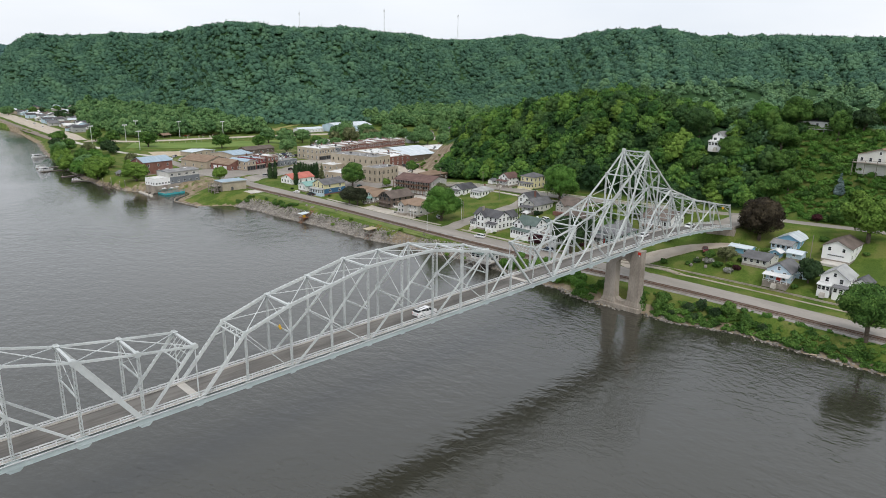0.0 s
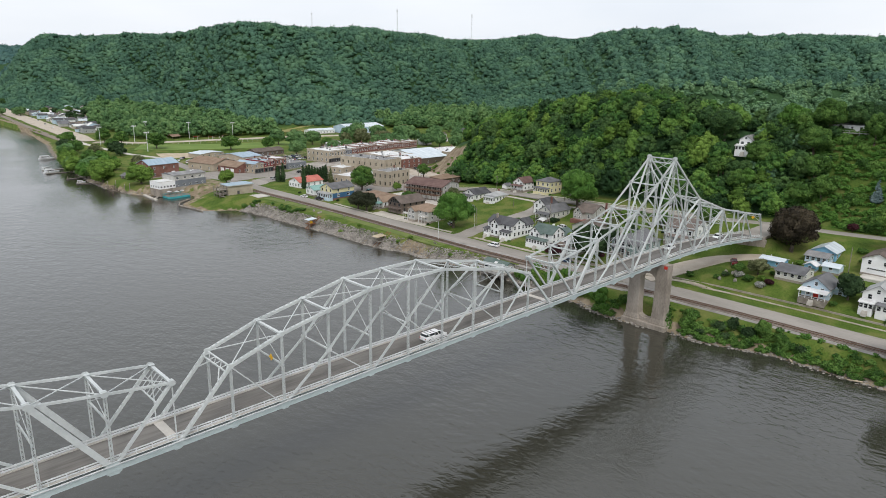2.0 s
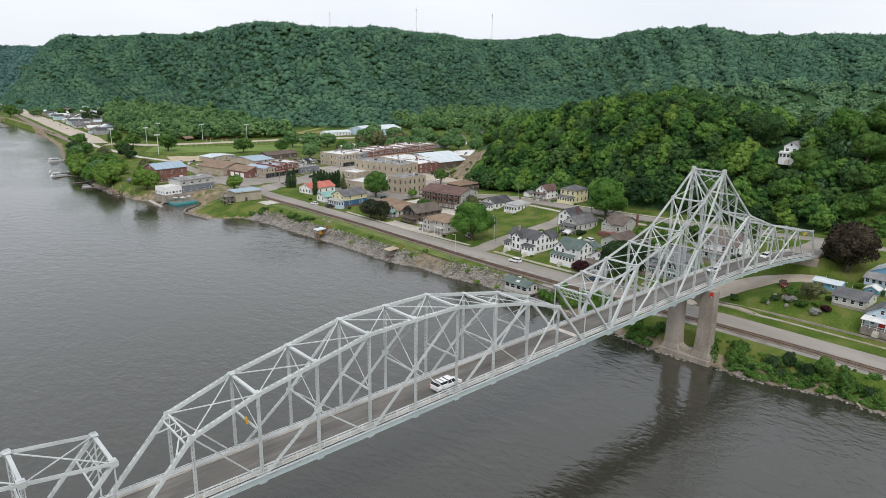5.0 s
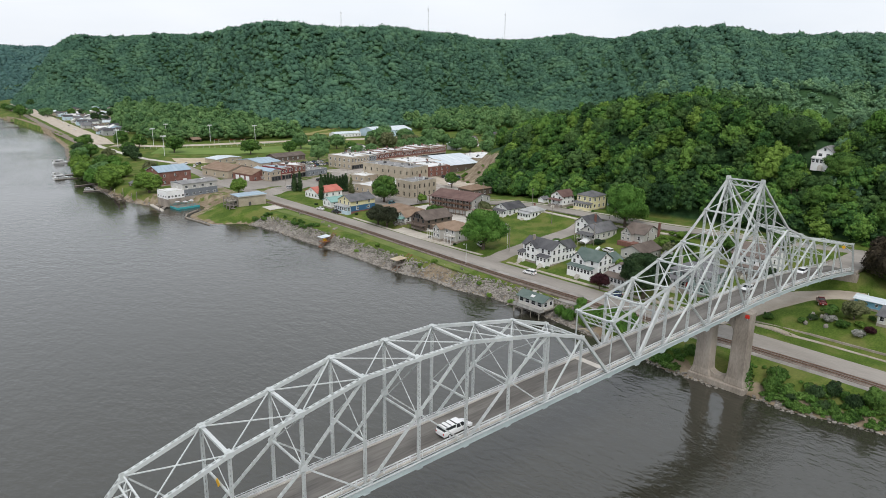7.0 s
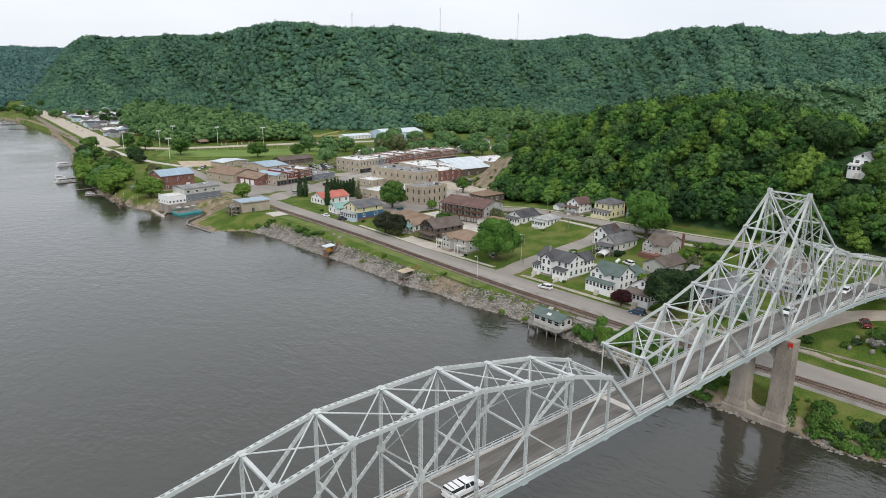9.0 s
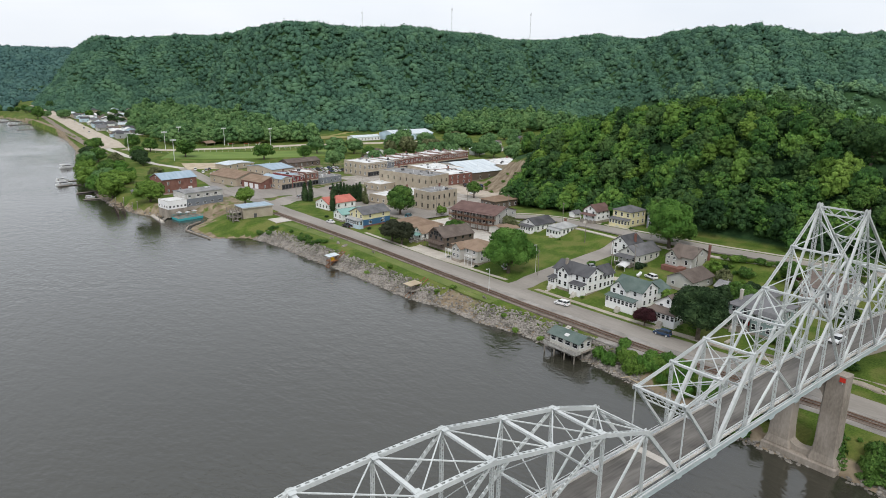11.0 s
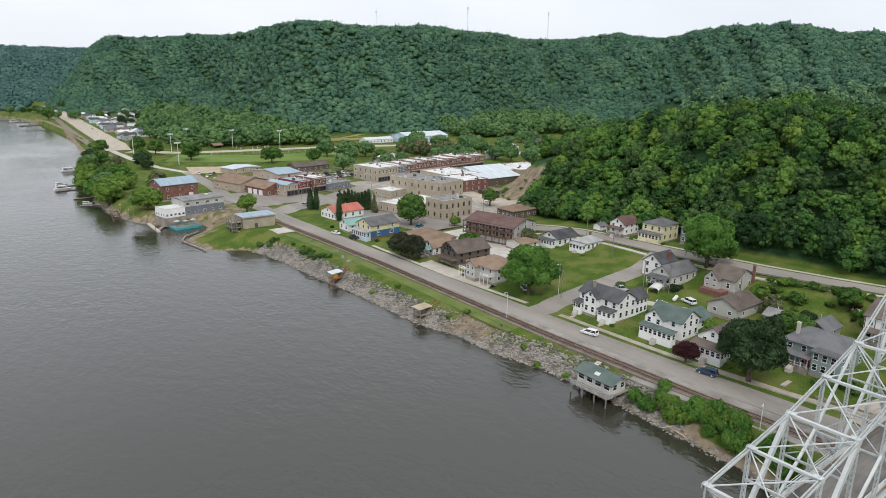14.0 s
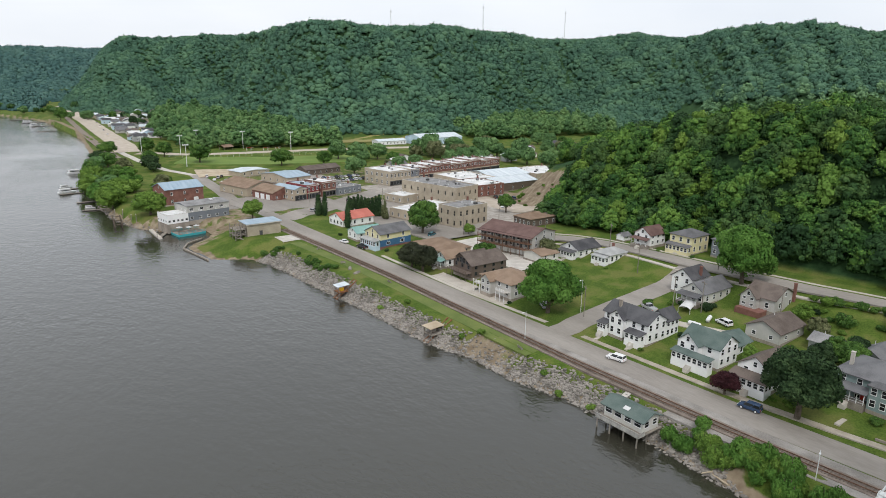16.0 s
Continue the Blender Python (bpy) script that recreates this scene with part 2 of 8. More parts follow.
    cedar=mat("red_brown_cedar", (0.13, 0.075, 0.05), (0.22, 0.13, 0.09), 0.6, 0.85, 0, 0.3, 5.0),
    r_teal=mat("sea_green_roof", (0.16, 0.31, 0.28), (0.25, 0.4, 0.36), 0.3, 0.7, 0, 0.1),
)


def paint(name, c, rough=0.25):
    return mat(name, tuple(v * 0.92 for v in c), c, 0.5, rough, 0.0, 0.0, spec=0.5)


CAR = dict(white=paint("white_car_paint", (0.8, 0.8, 0.8)), navy=paint("navy_car_paint", (0.03, 0.06, 0.12)), black=paint("black_car_paint", (0.02, 0.02, 0.022)),
           maroon=paint("maroon_car_paint", (0.14, 0.02, 0.025)), silver=paint("silver_car_paint", (0.42, 0.43, 0.44)), teal=paint("teal_car_paint", (0.03, 0.13, 0.16)), red=paint("red_car_paint", (0.4, 0.04, 0.03)))


# ---- mesh helpers ----
def mesh_from(name, V, F, material, smooth=False):
    """A mesh from an array of vertices and an array of faces with one corner count."""
    V, F = np.asarray(V, np.float32), np.asarray(F, np.int32)
    me = bpy.data.meshes.new(name)
    me.vertices.add(len(V))
    me.vertices.foreach_set("co", V.ravel())
    k = F.shape[1]
    me.loops.add(F.size)
    me.loops.foreach_set("vertex_index", F.ravel())
    me.polygons.add(len(F))
    me.polygons.foreach_set("loop_start", np.arange(0, F.size, k, dtype=np.int32))
    me.polygons.foreach_set("use_smooth", np.full(len(F), smooth))
    me.materials.append(material)
    me.update(calc_edges=True)
    return me


def part(name, bm, material, parent, label=""):
    me = bpy.data.meshes.new(name)
    bm.to_mesh(me)
    bm.free()
    me.materials.append(material)
    ob = new(name, me)
    ob.parent = parent
    return tagged(ob, label)


def part_me(name, me, parent, m=None, label=""):
    ob = new(name, me)
    ob.parent = parent
    if m is not None:
        ob.matrix_basis = m
    return tagged(ob, label)


def thing(name, label, category, m=None, group="", kind=""):
    ob = new(name)
    if m is not None:
        ob.matrix_basis = m
    return tagged(ob, label, category, group, kind)


def box(bm, x0, y0, z0, x1, y1, z1, bevel=0.0):
    vs = [bm.verts.new(p) for p in ((x0, y0, z0), (x1, y0, z0), (x1, y1, z0), (x0, y1, z0), (x0, y0, z1), (x1, y0, z1), (x1, y1, z1), (x0, y1, z1))]
    fs = [bm.faces.new([vs[i] for i in f]) for f in ((0, 3, 2, 1), (4, 5, 6, 7), (0, 1, 5, 4), (1, 2, 6, 5), (2, 3, 7, 6), (3, 0, 4, 7))]
    if bevel:
        es = list({e for f in fs for e in f.edges})
        bmesh.ops.bevel(bm, geom=es, offset=bevel, segments=1, affect="EDGES")
    return bm


def boxed(*a, bevel=0.0):
    return box(bmesh.new(), *a, bevel=bevel)


def tube(bm, p, q, r0, r1=None, n=6):
    """A tapered round bar from p to q."""
    p, q = Vector(p), Vector(q)
    r1 = r0 if r1 is None else r1
    turn = (q - p).to_track_quat("Z", "Y")
    rings = []
    for c, r in ((p, r0), (q, r1)):
        rings.append([bm.verts.new(c + turn @ Vector((r * math.cos(a), r * math.sin(a), 0))) for a in (2 * math.pi * k / n for k in range(n))])
    for k in range(n):
        bm.faces.new((rings[0][k], rings[0][(k + 1) % n], rings[1][(k + 1) % n], rings[1][k]))
    bm.faces.new(rings[0][::-1])
    bm.faces.new(rings[1])
    return bm


def beam(bm, p, q, w, d, up=(0, 0, 1)):
    """A straight bar of section w x d; d lies towards up."""
    p, q = Vector(p), Vector(q)
    a = (q - p).normalized()
    s = a.cross(Vector(up))
    if s.length < 1e-4:
        s = a.cross(Vector((1, 0, 0)))
    s.normalize()
    u = s.cross(a)
    vs = [bm.verts.new(e + s * (i * w / 2) + u * (j * d / 2)) for e in (p, q) for i, j in ((-1, -1), (1, -1), (1, 1), (-1, 1))]
    for f in ((3, 2, 1, 0), (4, 5, 6, 7), (0, 1, 5, 4), (1, 2, 6, 5), (2, 3, 7, 6), (3, 0, 4, 7)):
        bm.faces.new([vs[i] for i in f])
    return bm


def lerp(a, b, t):
    return a + (b - a) * t


# ---- terrain ----
SHORE = [(-900, 40), (-300, 6), (-70, 4), (-47, 4), (-31, 4.5), (-13, -1.5), (-3, -1), (6, -3), (18, -3.5), (30, 0), (40, 0.5), (60, 2), (84, 1.5), (100, -2), (114, -2), (129, -6), (165, -7),
         (208, -10), (227, -11), (240, -16), (247, -28), (270, -31), (277, -27), (283, -19), (290, -15), (298, -15), (303, -24), (308, -33), (321, -40), (349, -45), (388, -44), (437, -39), (543, -26), (634, -8), (831, 14), (971, 14), (1114, 0), (1224, -34), (1500, -160), (2600, -900)]
SHORE_Y, SHORE_X = np.array(SHORE).T
STREET_Y, STREET_Z = [-300, -60, 0, 60, 120, 165, 200, 235], [17, 16.5, 16, 14.8, 13, 11, 7.5, 5.0]
KNOB_Y, KNOB_Z = [-300, -120, -60, -20, 24, 40, 67, 100, 130, 171, 205, 240, 260, 278, 300], [38, 44, 48, 50, 49, 50, 52, 54, 52, 45, 37, 28, 22, 10, 5]
FOOT_Y, FOOT_X = [-300, -60, 20, 45, 100, 125, 150, 200, 215, 230, 262, 290, 400], [120, 116, 112, 107, 106, 110, 112, 115, 126, 134, 148, 172, 260]
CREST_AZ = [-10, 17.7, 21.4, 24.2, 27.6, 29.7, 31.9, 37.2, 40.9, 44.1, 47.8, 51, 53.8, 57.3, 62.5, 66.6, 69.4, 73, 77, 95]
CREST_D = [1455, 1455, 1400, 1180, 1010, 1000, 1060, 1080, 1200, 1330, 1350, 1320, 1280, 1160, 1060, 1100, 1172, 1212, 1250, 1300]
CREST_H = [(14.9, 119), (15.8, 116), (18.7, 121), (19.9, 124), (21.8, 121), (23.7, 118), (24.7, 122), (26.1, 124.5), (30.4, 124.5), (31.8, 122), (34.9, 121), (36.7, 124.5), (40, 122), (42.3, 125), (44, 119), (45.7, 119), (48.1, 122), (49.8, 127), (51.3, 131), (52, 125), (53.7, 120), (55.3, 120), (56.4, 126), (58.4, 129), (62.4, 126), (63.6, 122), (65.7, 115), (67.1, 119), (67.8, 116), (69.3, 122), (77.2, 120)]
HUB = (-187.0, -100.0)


def smooth(t):
    t = np.clip(t, 0, 1)
    return t * t * (3 - 2 * t)


def wavy(x, y, s, seed=0.0):
    """Cheap smooth variation between about -1 and 1."""
    return (np.sin(x / s + 1.7 * np.sin(y / s * 0.73 + seed)) + np.sin(y / s * 1.13 + 2.1 + 1.3 * np.sin(x / s * 0.61 - seed))) / 2


def ground_z(x, y):
    x, y = np.asarray(x, float), np.asarray(y, float)
    xs = np.interp(y, SHORE_Y, SHORE_X)
    zs = np.interp(y, STREET_Y, STREET_Z)
    # river bed and bank
    beach = smooth((y - 232) / 10) * smooth((310 - y) / 12)
    bank_w = lerp(8.5, 22.0, beach)
    bank = 4.8 * smooth((x - xs) / bank_w * 0.5 + 0.5 * np.clip((x - xs) / bank_w, 0, 1)) - 1.5 * np.clip((xs - x) / 6, 0, 1)
    # terraces between the river road and the upper street
    south = smooth((12 - y) / 16)
    a, b = 5.0, zs
    t1 = lerp(5.7, 6.6, south)
    t2 = lerp(a + (b - a) * 0.22, 9.4, south)
    t3 = lerp(a + (b - a) * 0.40, 10.8, south)
    e1 = lerp(26.0, 35.2, south)
    lots = np.where(x < e1, a, np.where(x < e1 + 3, lerp(a, t1, (x - e1) / 3), np.where(x < 45, lerp(t1, t2, np.clip((x - e1 - 3) / (42 - e1), 0, 1)), np.where(x < 72, lerp(t2, t3, (x - 45) / 27), np.where(x < 92, lerp(t3, b, smooth((x - 72) / 20)), b)))))
    z = np.where(x < 10, np.minimum(bank, lots), lots)
    # wooded knob behind the upper street
    k = np.interp(y, KNOB_Y, KNOB_Z)
    f = np.interp(y, FOOT_Y, FOOT_X)
    up = np.clip((x - f) / 30, 0, 1)
    up = 0.6 * up + 0.4 * smooth(up)
    top = np.maximum(k + 1.5 * wavy(x, y, 17.0), b)
    z = lerp(z, top, up)
    z = lerp(z, np.interp(y, [60, 130], [41.0, 8.0]), smooth((x - f - 62) / np.interp(y, [60, 130], [60, 110])))
    z = lerp(z, 8 + 0 * z, smooth((x - 430) / 100))
    # embankment under the bridge approach
    z = np.maximum(z, lerp(z, 15.6, smooth((x - 70) / 4) * smooth((15 - np.abs(y - 4)) / 9) * (x < 112)))
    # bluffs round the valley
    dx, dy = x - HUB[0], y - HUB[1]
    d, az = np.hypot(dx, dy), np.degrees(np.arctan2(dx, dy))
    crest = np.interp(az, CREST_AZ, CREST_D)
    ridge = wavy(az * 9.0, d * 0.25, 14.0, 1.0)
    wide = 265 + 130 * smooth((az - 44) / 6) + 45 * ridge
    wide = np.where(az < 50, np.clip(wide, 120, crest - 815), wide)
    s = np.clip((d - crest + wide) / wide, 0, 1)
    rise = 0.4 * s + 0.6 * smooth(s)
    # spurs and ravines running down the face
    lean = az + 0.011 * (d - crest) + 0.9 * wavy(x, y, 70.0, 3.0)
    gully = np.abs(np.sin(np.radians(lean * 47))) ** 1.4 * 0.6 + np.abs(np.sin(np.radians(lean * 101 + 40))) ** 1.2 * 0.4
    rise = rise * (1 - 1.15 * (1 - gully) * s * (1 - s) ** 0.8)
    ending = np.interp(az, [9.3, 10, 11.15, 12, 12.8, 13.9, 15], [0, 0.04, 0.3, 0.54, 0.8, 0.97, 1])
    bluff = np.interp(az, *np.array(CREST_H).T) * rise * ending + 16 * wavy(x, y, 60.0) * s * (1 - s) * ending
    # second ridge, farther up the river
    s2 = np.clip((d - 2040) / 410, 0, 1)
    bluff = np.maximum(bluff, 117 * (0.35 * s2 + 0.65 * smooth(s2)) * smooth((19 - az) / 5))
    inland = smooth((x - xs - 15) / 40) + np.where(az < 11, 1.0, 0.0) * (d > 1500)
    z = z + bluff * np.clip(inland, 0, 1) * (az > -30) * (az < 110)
    far = np.clip((d - 500) / 500, 0, 1)
    return z + 0.35 * wavy(x, y, 9.0, 2.0) * far


def steps(*spans):
    out = [spans[0][0]]
    for a, b, step in spans:
        n = max(1, round((b - a) / step))
        out += [a + (b - a) * (i + 1) / n for i in range(n)]
    return np.array(out)


def ground_material():
    """Grass, with rough grass on the bank, bare soil, town gravel and woodland floor coloured dark for tree shade, by
    noise and by place.
    """
    m = bpy.data.materials.new("ground_cover")
    m.use_nodes = True
    n, l = m.node_tree.nodes, m.node_tree.links
    b = n["Principled BSDF"]
    b.inputs["Roughness"].default_value = 0.95
    b.inputs["Specular IOR Level"].default_value = 0.1
    geo = n.new("ShaderNodeNewGeometry")

    def noise_fac(s, detail=4):
        t = n.new("ShaderNodeTexNoise")
        t.inputs["Scale"].default_value = s
        t.inputs["Detail"].default_value = detail
        l.new(geo.outputs["Position"], t.inputs["Vector"])
        return t.outputs["Fac"]

    def ramp(fac, *stops):
        r = n.new("ShaderNodeValToRGB")
        e = r.color_ramp.elements
        while len(e) < len(stops):
            e.new(0.5)
        for k, (p, c) in enumerate(stops):
            e[k].position, e[k].color = p, (*c, 1)
        l.new(fac, r.inputs["Fac"])
        return r.outputs["Color"]

    def mix(fac, a, c):
        k = n.new("ShaderNodeMix")
        k.data_type = "RGBA"
        l.new(fac, k.inputs["Factor"])
        l.new(a, k.inputs["A"])
        l.new(c, k.inputs["B"])
        return k.outputs["Result"]

    fine = noise_fac(2.2)
    grass = ramp(noise_fac(0.13, 6), (0.4, (0.055, 0.105, 0.016)), (0.5, (0.096, 0.148, 0.025)), (0.6, (0.185, 0.188, 0.06)))
    blades = ramp(fine, (0.3, (0.03, 0.055, 0.01)), (0.75, (0.13, 0.17, 0.036)))
    soil = ramp(noise_fac(0.3), (0.35, (0.17, 0.13, 0.088)), (0.7, (0.32, 0.265, 0.19)))
    half = n.new("ShaderNodeValue")
    half.outputs[0].default_value = 0.5
    green = mix(half.outputs[0], grass, blades)
    at = n.new("ShaderNodeAttribute")
    at.attribute_name = "bare"
    edge = n.new("ShaderNodeMath")
    edge.operation = "MULTIPLY_ADD"
    l.new(noise_fac(0.35), edge.inputs[0])
    edge.inputs[1].default_value = 1.1
    l.new(at.outputs["Fac"], edge.inputs[2])
    cut = n.new("ShaderNodeMapRange")
    cut.inputs["From Min"].default_value = 0.95
    cut.inputs["From Max"].default_value = 1.15
    l.new(edge.outputs[0], cut.inputs["Value"])
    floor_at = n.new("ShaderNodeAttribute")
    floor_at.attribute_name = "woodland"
    # green floor colour kept dark to carry the shade beneath the crowns
    shaded_litter = ramp(noise_fac(0.5), (0.35, (0.022, 0.052, 0.02)), (0.7, (0.046, 0.095, 0.036)))
    l.new(mix(floor_at.outputs["Fac"], mix(cut.outputs["Result"], green, soil), shaded_litter), b.inputs["Base Color"])
    bp = n.new("ShaderNodeBump")
    bp.inputs["Strength"].default_value = 0.6
    bp.inputs["Distance"].default_value = 0.15
    l.new(fine, bp.inputs["Height"])
    l.new(bp.outputs["Normal"], b.inputs["Normal"])
    return m


def build_ground():
    gx = steps((-4200, -1200, 300), (-1200, -300, 60), (-300, -60, 12), (-60, 170, 2), (170, 420, 8), (420, 1500, 22), (1500, 4200, 180))
    gy = steps((-1500, -300, 100), (-300, -120, 12), (-120, 330, 2), (330, 560, 2.5), (560, 1500, 20), (1500, 4200, 130))
    X, Y = np.meshgrid(gx, gy)
    Z = ground_z(X, Y)
    V = np.stack([X, Y, Z], -1).reshape(-1, 3)
    w, h = len(gx), len(gy)
    i = (np.arange(h - 1)[:, None] * w + np.arange(w - 1)[None]).ravel()
    me = mesh_from("ground", V, np.stack([i, i + 1, i + w + 1, i + w], -1), ground_material(), True)
    xs = np.interp(Y, SHORE_Y, SHORE_X)
    bare = np.where((X > xs - 3) & (X < xs + 3.5), 0.75, 0.0)
    # bare soil: slumped bank, landing by the old warehouse, quarry face on the knob's end
    bare = np.maximum(bare, 0.85 * np.exp(-((X - 2) / 5) ** 2 - ((Y - 112) / 10) ** 2))
    bare = np.maximum(bare, 0.55 * ((X > xs) & (X < -17) & (Y > 268) & (Y < 298)))
    bare = np.maximum(bare, 1.3 * ((X < np.interp(Y, FOOT_Y, FOOT_X) + 22) & (X > 118) & (Y > 216) & (Y < 275) & (Z > 6)))
    bare = np.maximum(bare, 1.3 * ((X > 112) & (X < 162) & (Y > 204) & (Y < 288) & (Z < 11)))
    bare = np.maximum(bare, 0.42 * ((X > 14) & (X < 140) & (Y > 292) & (Y < 420)))
    # leaf litter and undergrowth, coloured dark for tree shade where the woods stand
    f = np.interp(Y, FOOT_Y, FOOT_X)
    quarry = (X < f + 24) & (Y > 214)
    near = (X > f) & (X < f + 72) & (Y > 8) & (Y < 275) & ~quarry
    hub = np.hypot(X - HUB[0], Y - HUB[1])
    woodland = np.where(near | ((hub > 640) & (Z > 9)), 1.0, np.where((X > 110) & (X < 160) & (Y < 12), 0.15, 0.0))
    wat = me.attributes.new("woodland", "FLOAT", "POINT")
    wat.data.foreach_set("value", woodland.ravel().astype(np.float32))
    bare = np.maximum(bare, 0.6 * ((X > xs + 3) & (X < 10) & (Y > 282) & (Y < 322)))
    at = me.attributes.new("bare", "FLOAT", "POINT")
    at.data.foreach_set("value", bare.ravel().astype(np.float32))
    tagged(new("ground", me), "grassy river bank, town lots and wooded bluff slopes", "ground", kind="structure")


def build_water():
    m = bpy.data.materials.new("river_water")
    m.use_nodes = True
    n, l = m.node_tree.nodes, m.node_tree.links
    b = n["Principled BSDF"]
    b.inputs["Base Color"].default_value = (0.0375, 0.0365, 0.027, 1)
    b.inputs["Roughness"].default_value = 0.06
    b.inputs["IOR"].default_value = 1.48
    b.inputs["Specular IOR Level"].default_value = 0.78
    geo = n.new("ShaderNodeNewGeometry")
    mp = n.new("ShaderNodeMapping")
    mp.inputs["Scale"].default_value = (1.0, 0.55, 1.0)
    mp.inputs["Rotation"].default_value = (0, 0, radians(25))
    l.new(geo.outputs["Position"], mp.inputs["Vector"])
    hs = []
    for s, k in ((0.9, 0.9), (0.3, 1.5), (2.6, 0.16)):
        t = n.new("ShaderNodeTexNoise")
        t.inputs["Scale"].default_value = s
        t.inputs["Detail"].default_value = 3
        l.new(mp.outputs["Vector"], t.inputs["Vector"])
        q = n.new("ShaderNodeMath")
        q.operation = "MULTIPLY"
        l.new(t.outputs["Fac"], q.inputs[0])
        q.inputs[1].default_value = k
        hs.append(q.outputs[0])
    total = hs[0]
    for h in hs[1:]:
        a = n.new("ShaderNodeMath")
        l.new(total, a.inputs[0])
        l.new(h, a.inputs[1])
        total = a.outputs[0]
    # slicks: patches where the breeze drops
    calm = n.new("ShaderNodeTexNoise")
    calm.inputs["Scale"].default_value = 0.012
    calm.inputs["Detail"].default_value = 6
    calm.inputs["Distortion"].default_value = 0.4
    l.new(geo.outputs["Position"], calm.inputs["Vector"])
    cr = n.new("ShaderNodeMapRange")
    cr.inputs["From Min"].default_value = 0.35
    cr.inputs["From Max"].default_value = 0.65
    cr.inputs["To Min"].default_value = 0.16
    cr.inputs["To Max"].default_value = 0.48
    l.new(calm.outputs["Fac"], cr.inputs["Value"])
    bp = n.new("ShaderNodeBump")
    bp.inputs["Distance"].default_value = 0.35
    l.new(cr.outputs["Result"], bp.inputs["Strength"])
    l.new(total, bp.inputs["Height"])
    l.new(bp.outputs["Normal"], b.inputs["Normal"])
    me = mesh_from("water", [(-4200, -1500, 0), (700, -1500, 0), (700, 4200, 0), (-4200, 4200, 0)], [(0, 1, 2, 3)], m)
    tagged(new("water", me), "wide brown river with small wind ripples", "water", kind="structure")


def strip(name, label, category, pts, width, material, lift=0.06, sag=0.0, end=True):
    """A ribbon of paving along a line of (x, y), laid on the ground."""
    P2 = np.array(pts, float)
    seg = np.hypot(*np.diff(P2, axis=0).T)
    s = np.r_[0, np.cumsum(seg)]
    u = np.linspace(0, s[-1], max(2, int(s[-1] / 3)))
    px, py = np.interp(u, s, P2[:, 0]), np.interp(u, s, P2[:, 1])
    tx, ty = np.gradient(px), np.gradient(py)
    ln = np.hypot(tx, ty)
    nx, ny = ty / ln, -tx / ln
    cols = np.linspace(-0.5, 0.5, max(3, int(width / 1.5) + 1))
    X = px[:, None] + nx[:, None] * cols * width
    Y = py[:, None] + ny[:, None] * cols * width
    Z = ground_z(X, Y)
    Z = np.maximum(Z, Z.mean(1, keepdims=True)) + lift
    V = np.stack([X, Y, Z], -1).reshape(-1, 3)
    h, w = X.shape
    i = (np.arange(h - 1)[:, None] * w + np.arange(w - 1)[None]).ravel()
    top = np.stack([i, i + 1, i + w + 1, i + w], -1)
    # skirt down into the ground on both sides
    n0 = len(V)
    low = np.concatenate([V.reshape(h, w, 3)[:, 0], V.reshape(h, w, 3)[:, -1]]) - (0, 0, 0.5)
    r = np.arange(h - 1)
    left = np.stack([r * w, (r + 1) * w, n0 + r + 1, n0 + r], -1)
    right = np.stack([r * w + w - 1, n0 + h + r, n0 + h + r + 1, (r + 1) * w + w - 1], -1)
    me = mesh_from(name, np.concatenate([V, low]), np.concatenate([top, left, right]), material)
    return tagged(new(name, me), label, category, kind="structure")


def slab(name, label, x0, y0, x1, y1, material, lift=0.08):
    return strip(name, label, "paving", [((x0 + x1) / 2, y0), ((x0 + x1) / 2, y1)], x1 - x0, material, lift)


ROAD_LINE = [(16.0, 300), (15.5, 265), (16.5, 190), (17.0, 150), (18.0, 110), (18.8, 80), (20.0, 50), (22.0, 27), (23.0, 6), (23.0, -20), (22.8, -66), (22.8, -200), (22.8, -600)]
RAIL_LINE = [(9.0, 262), (9.8, 238), (11.0, 174), (10.6, 140), (10.2, 91), (10.8, 74), (11.4, 48), (13.2, 22), (15.6, 3), (16.4, -16), (16.4, -66), (16.4, -200), (16.4, -600)]


def build_paving():
    strip("road", "pale worn asphalt river road", "road", ROAD_LINE, 7.9, M["road"], 0.07)
    strip("road_causeway", "pale pinkish far riverside road beside the railway", "road", [(15, 596), (22, 650), (33, 810), (46, 990), (52, 1130), (54, 1250)], 20, M["drive_gravel"], 0.3)
    strip("road_lane", "narrow paved lane behind the riverside trees", "road", [(24, 440), (14, 475), (10, 535), (10, 600)], 5, M["pale_concrete"], 0.08)
    strip("road_main", "asphalt main street through the town", "road", [(18, 283), (40, 292), (70, 310), (100, 326), (150, 352), (240, 400)], 14, M["road"], 0.09)
    strip("road_north", "asphalt side street beside the warehouses", "road", [(16, 300), (12, 330), (18, 372), (24, 440)], 8, M["road"], 0.11)
    strip("road_upper", "concrete upper street below the wooded hill", "road", [(78, 205), (85, 172), (90, 150), (89.8, 132), (88.6, 112), (89, 92), (89.6, 72), (91.5, 55), (97, 27), (102, 5), (103, -14), (107, -35), (112, -80), (115, -300)], 6.6, M["road"], 0.08)
    strip("road_side", "worn gravelly side street up to the upper street", "road", [(20, 106), (92, 109)], 8, M["road"], 0.09)
    strip("pavement", "concrete pavement along the river road", "pavement", [(22.5, 200), (22.0, 150), (24.2, 113)], 1.5, M["walk"], 0.1)
    strip("pavement_2", "concrete pavement along the river road", "pavement", [(24.8, 100), (25.8, 61), (28.0, 34), (30.8, 12), (33.9, -4), (34.4, -30), (34.2, -90)], 1.7, M["tan_path"], 0.1)
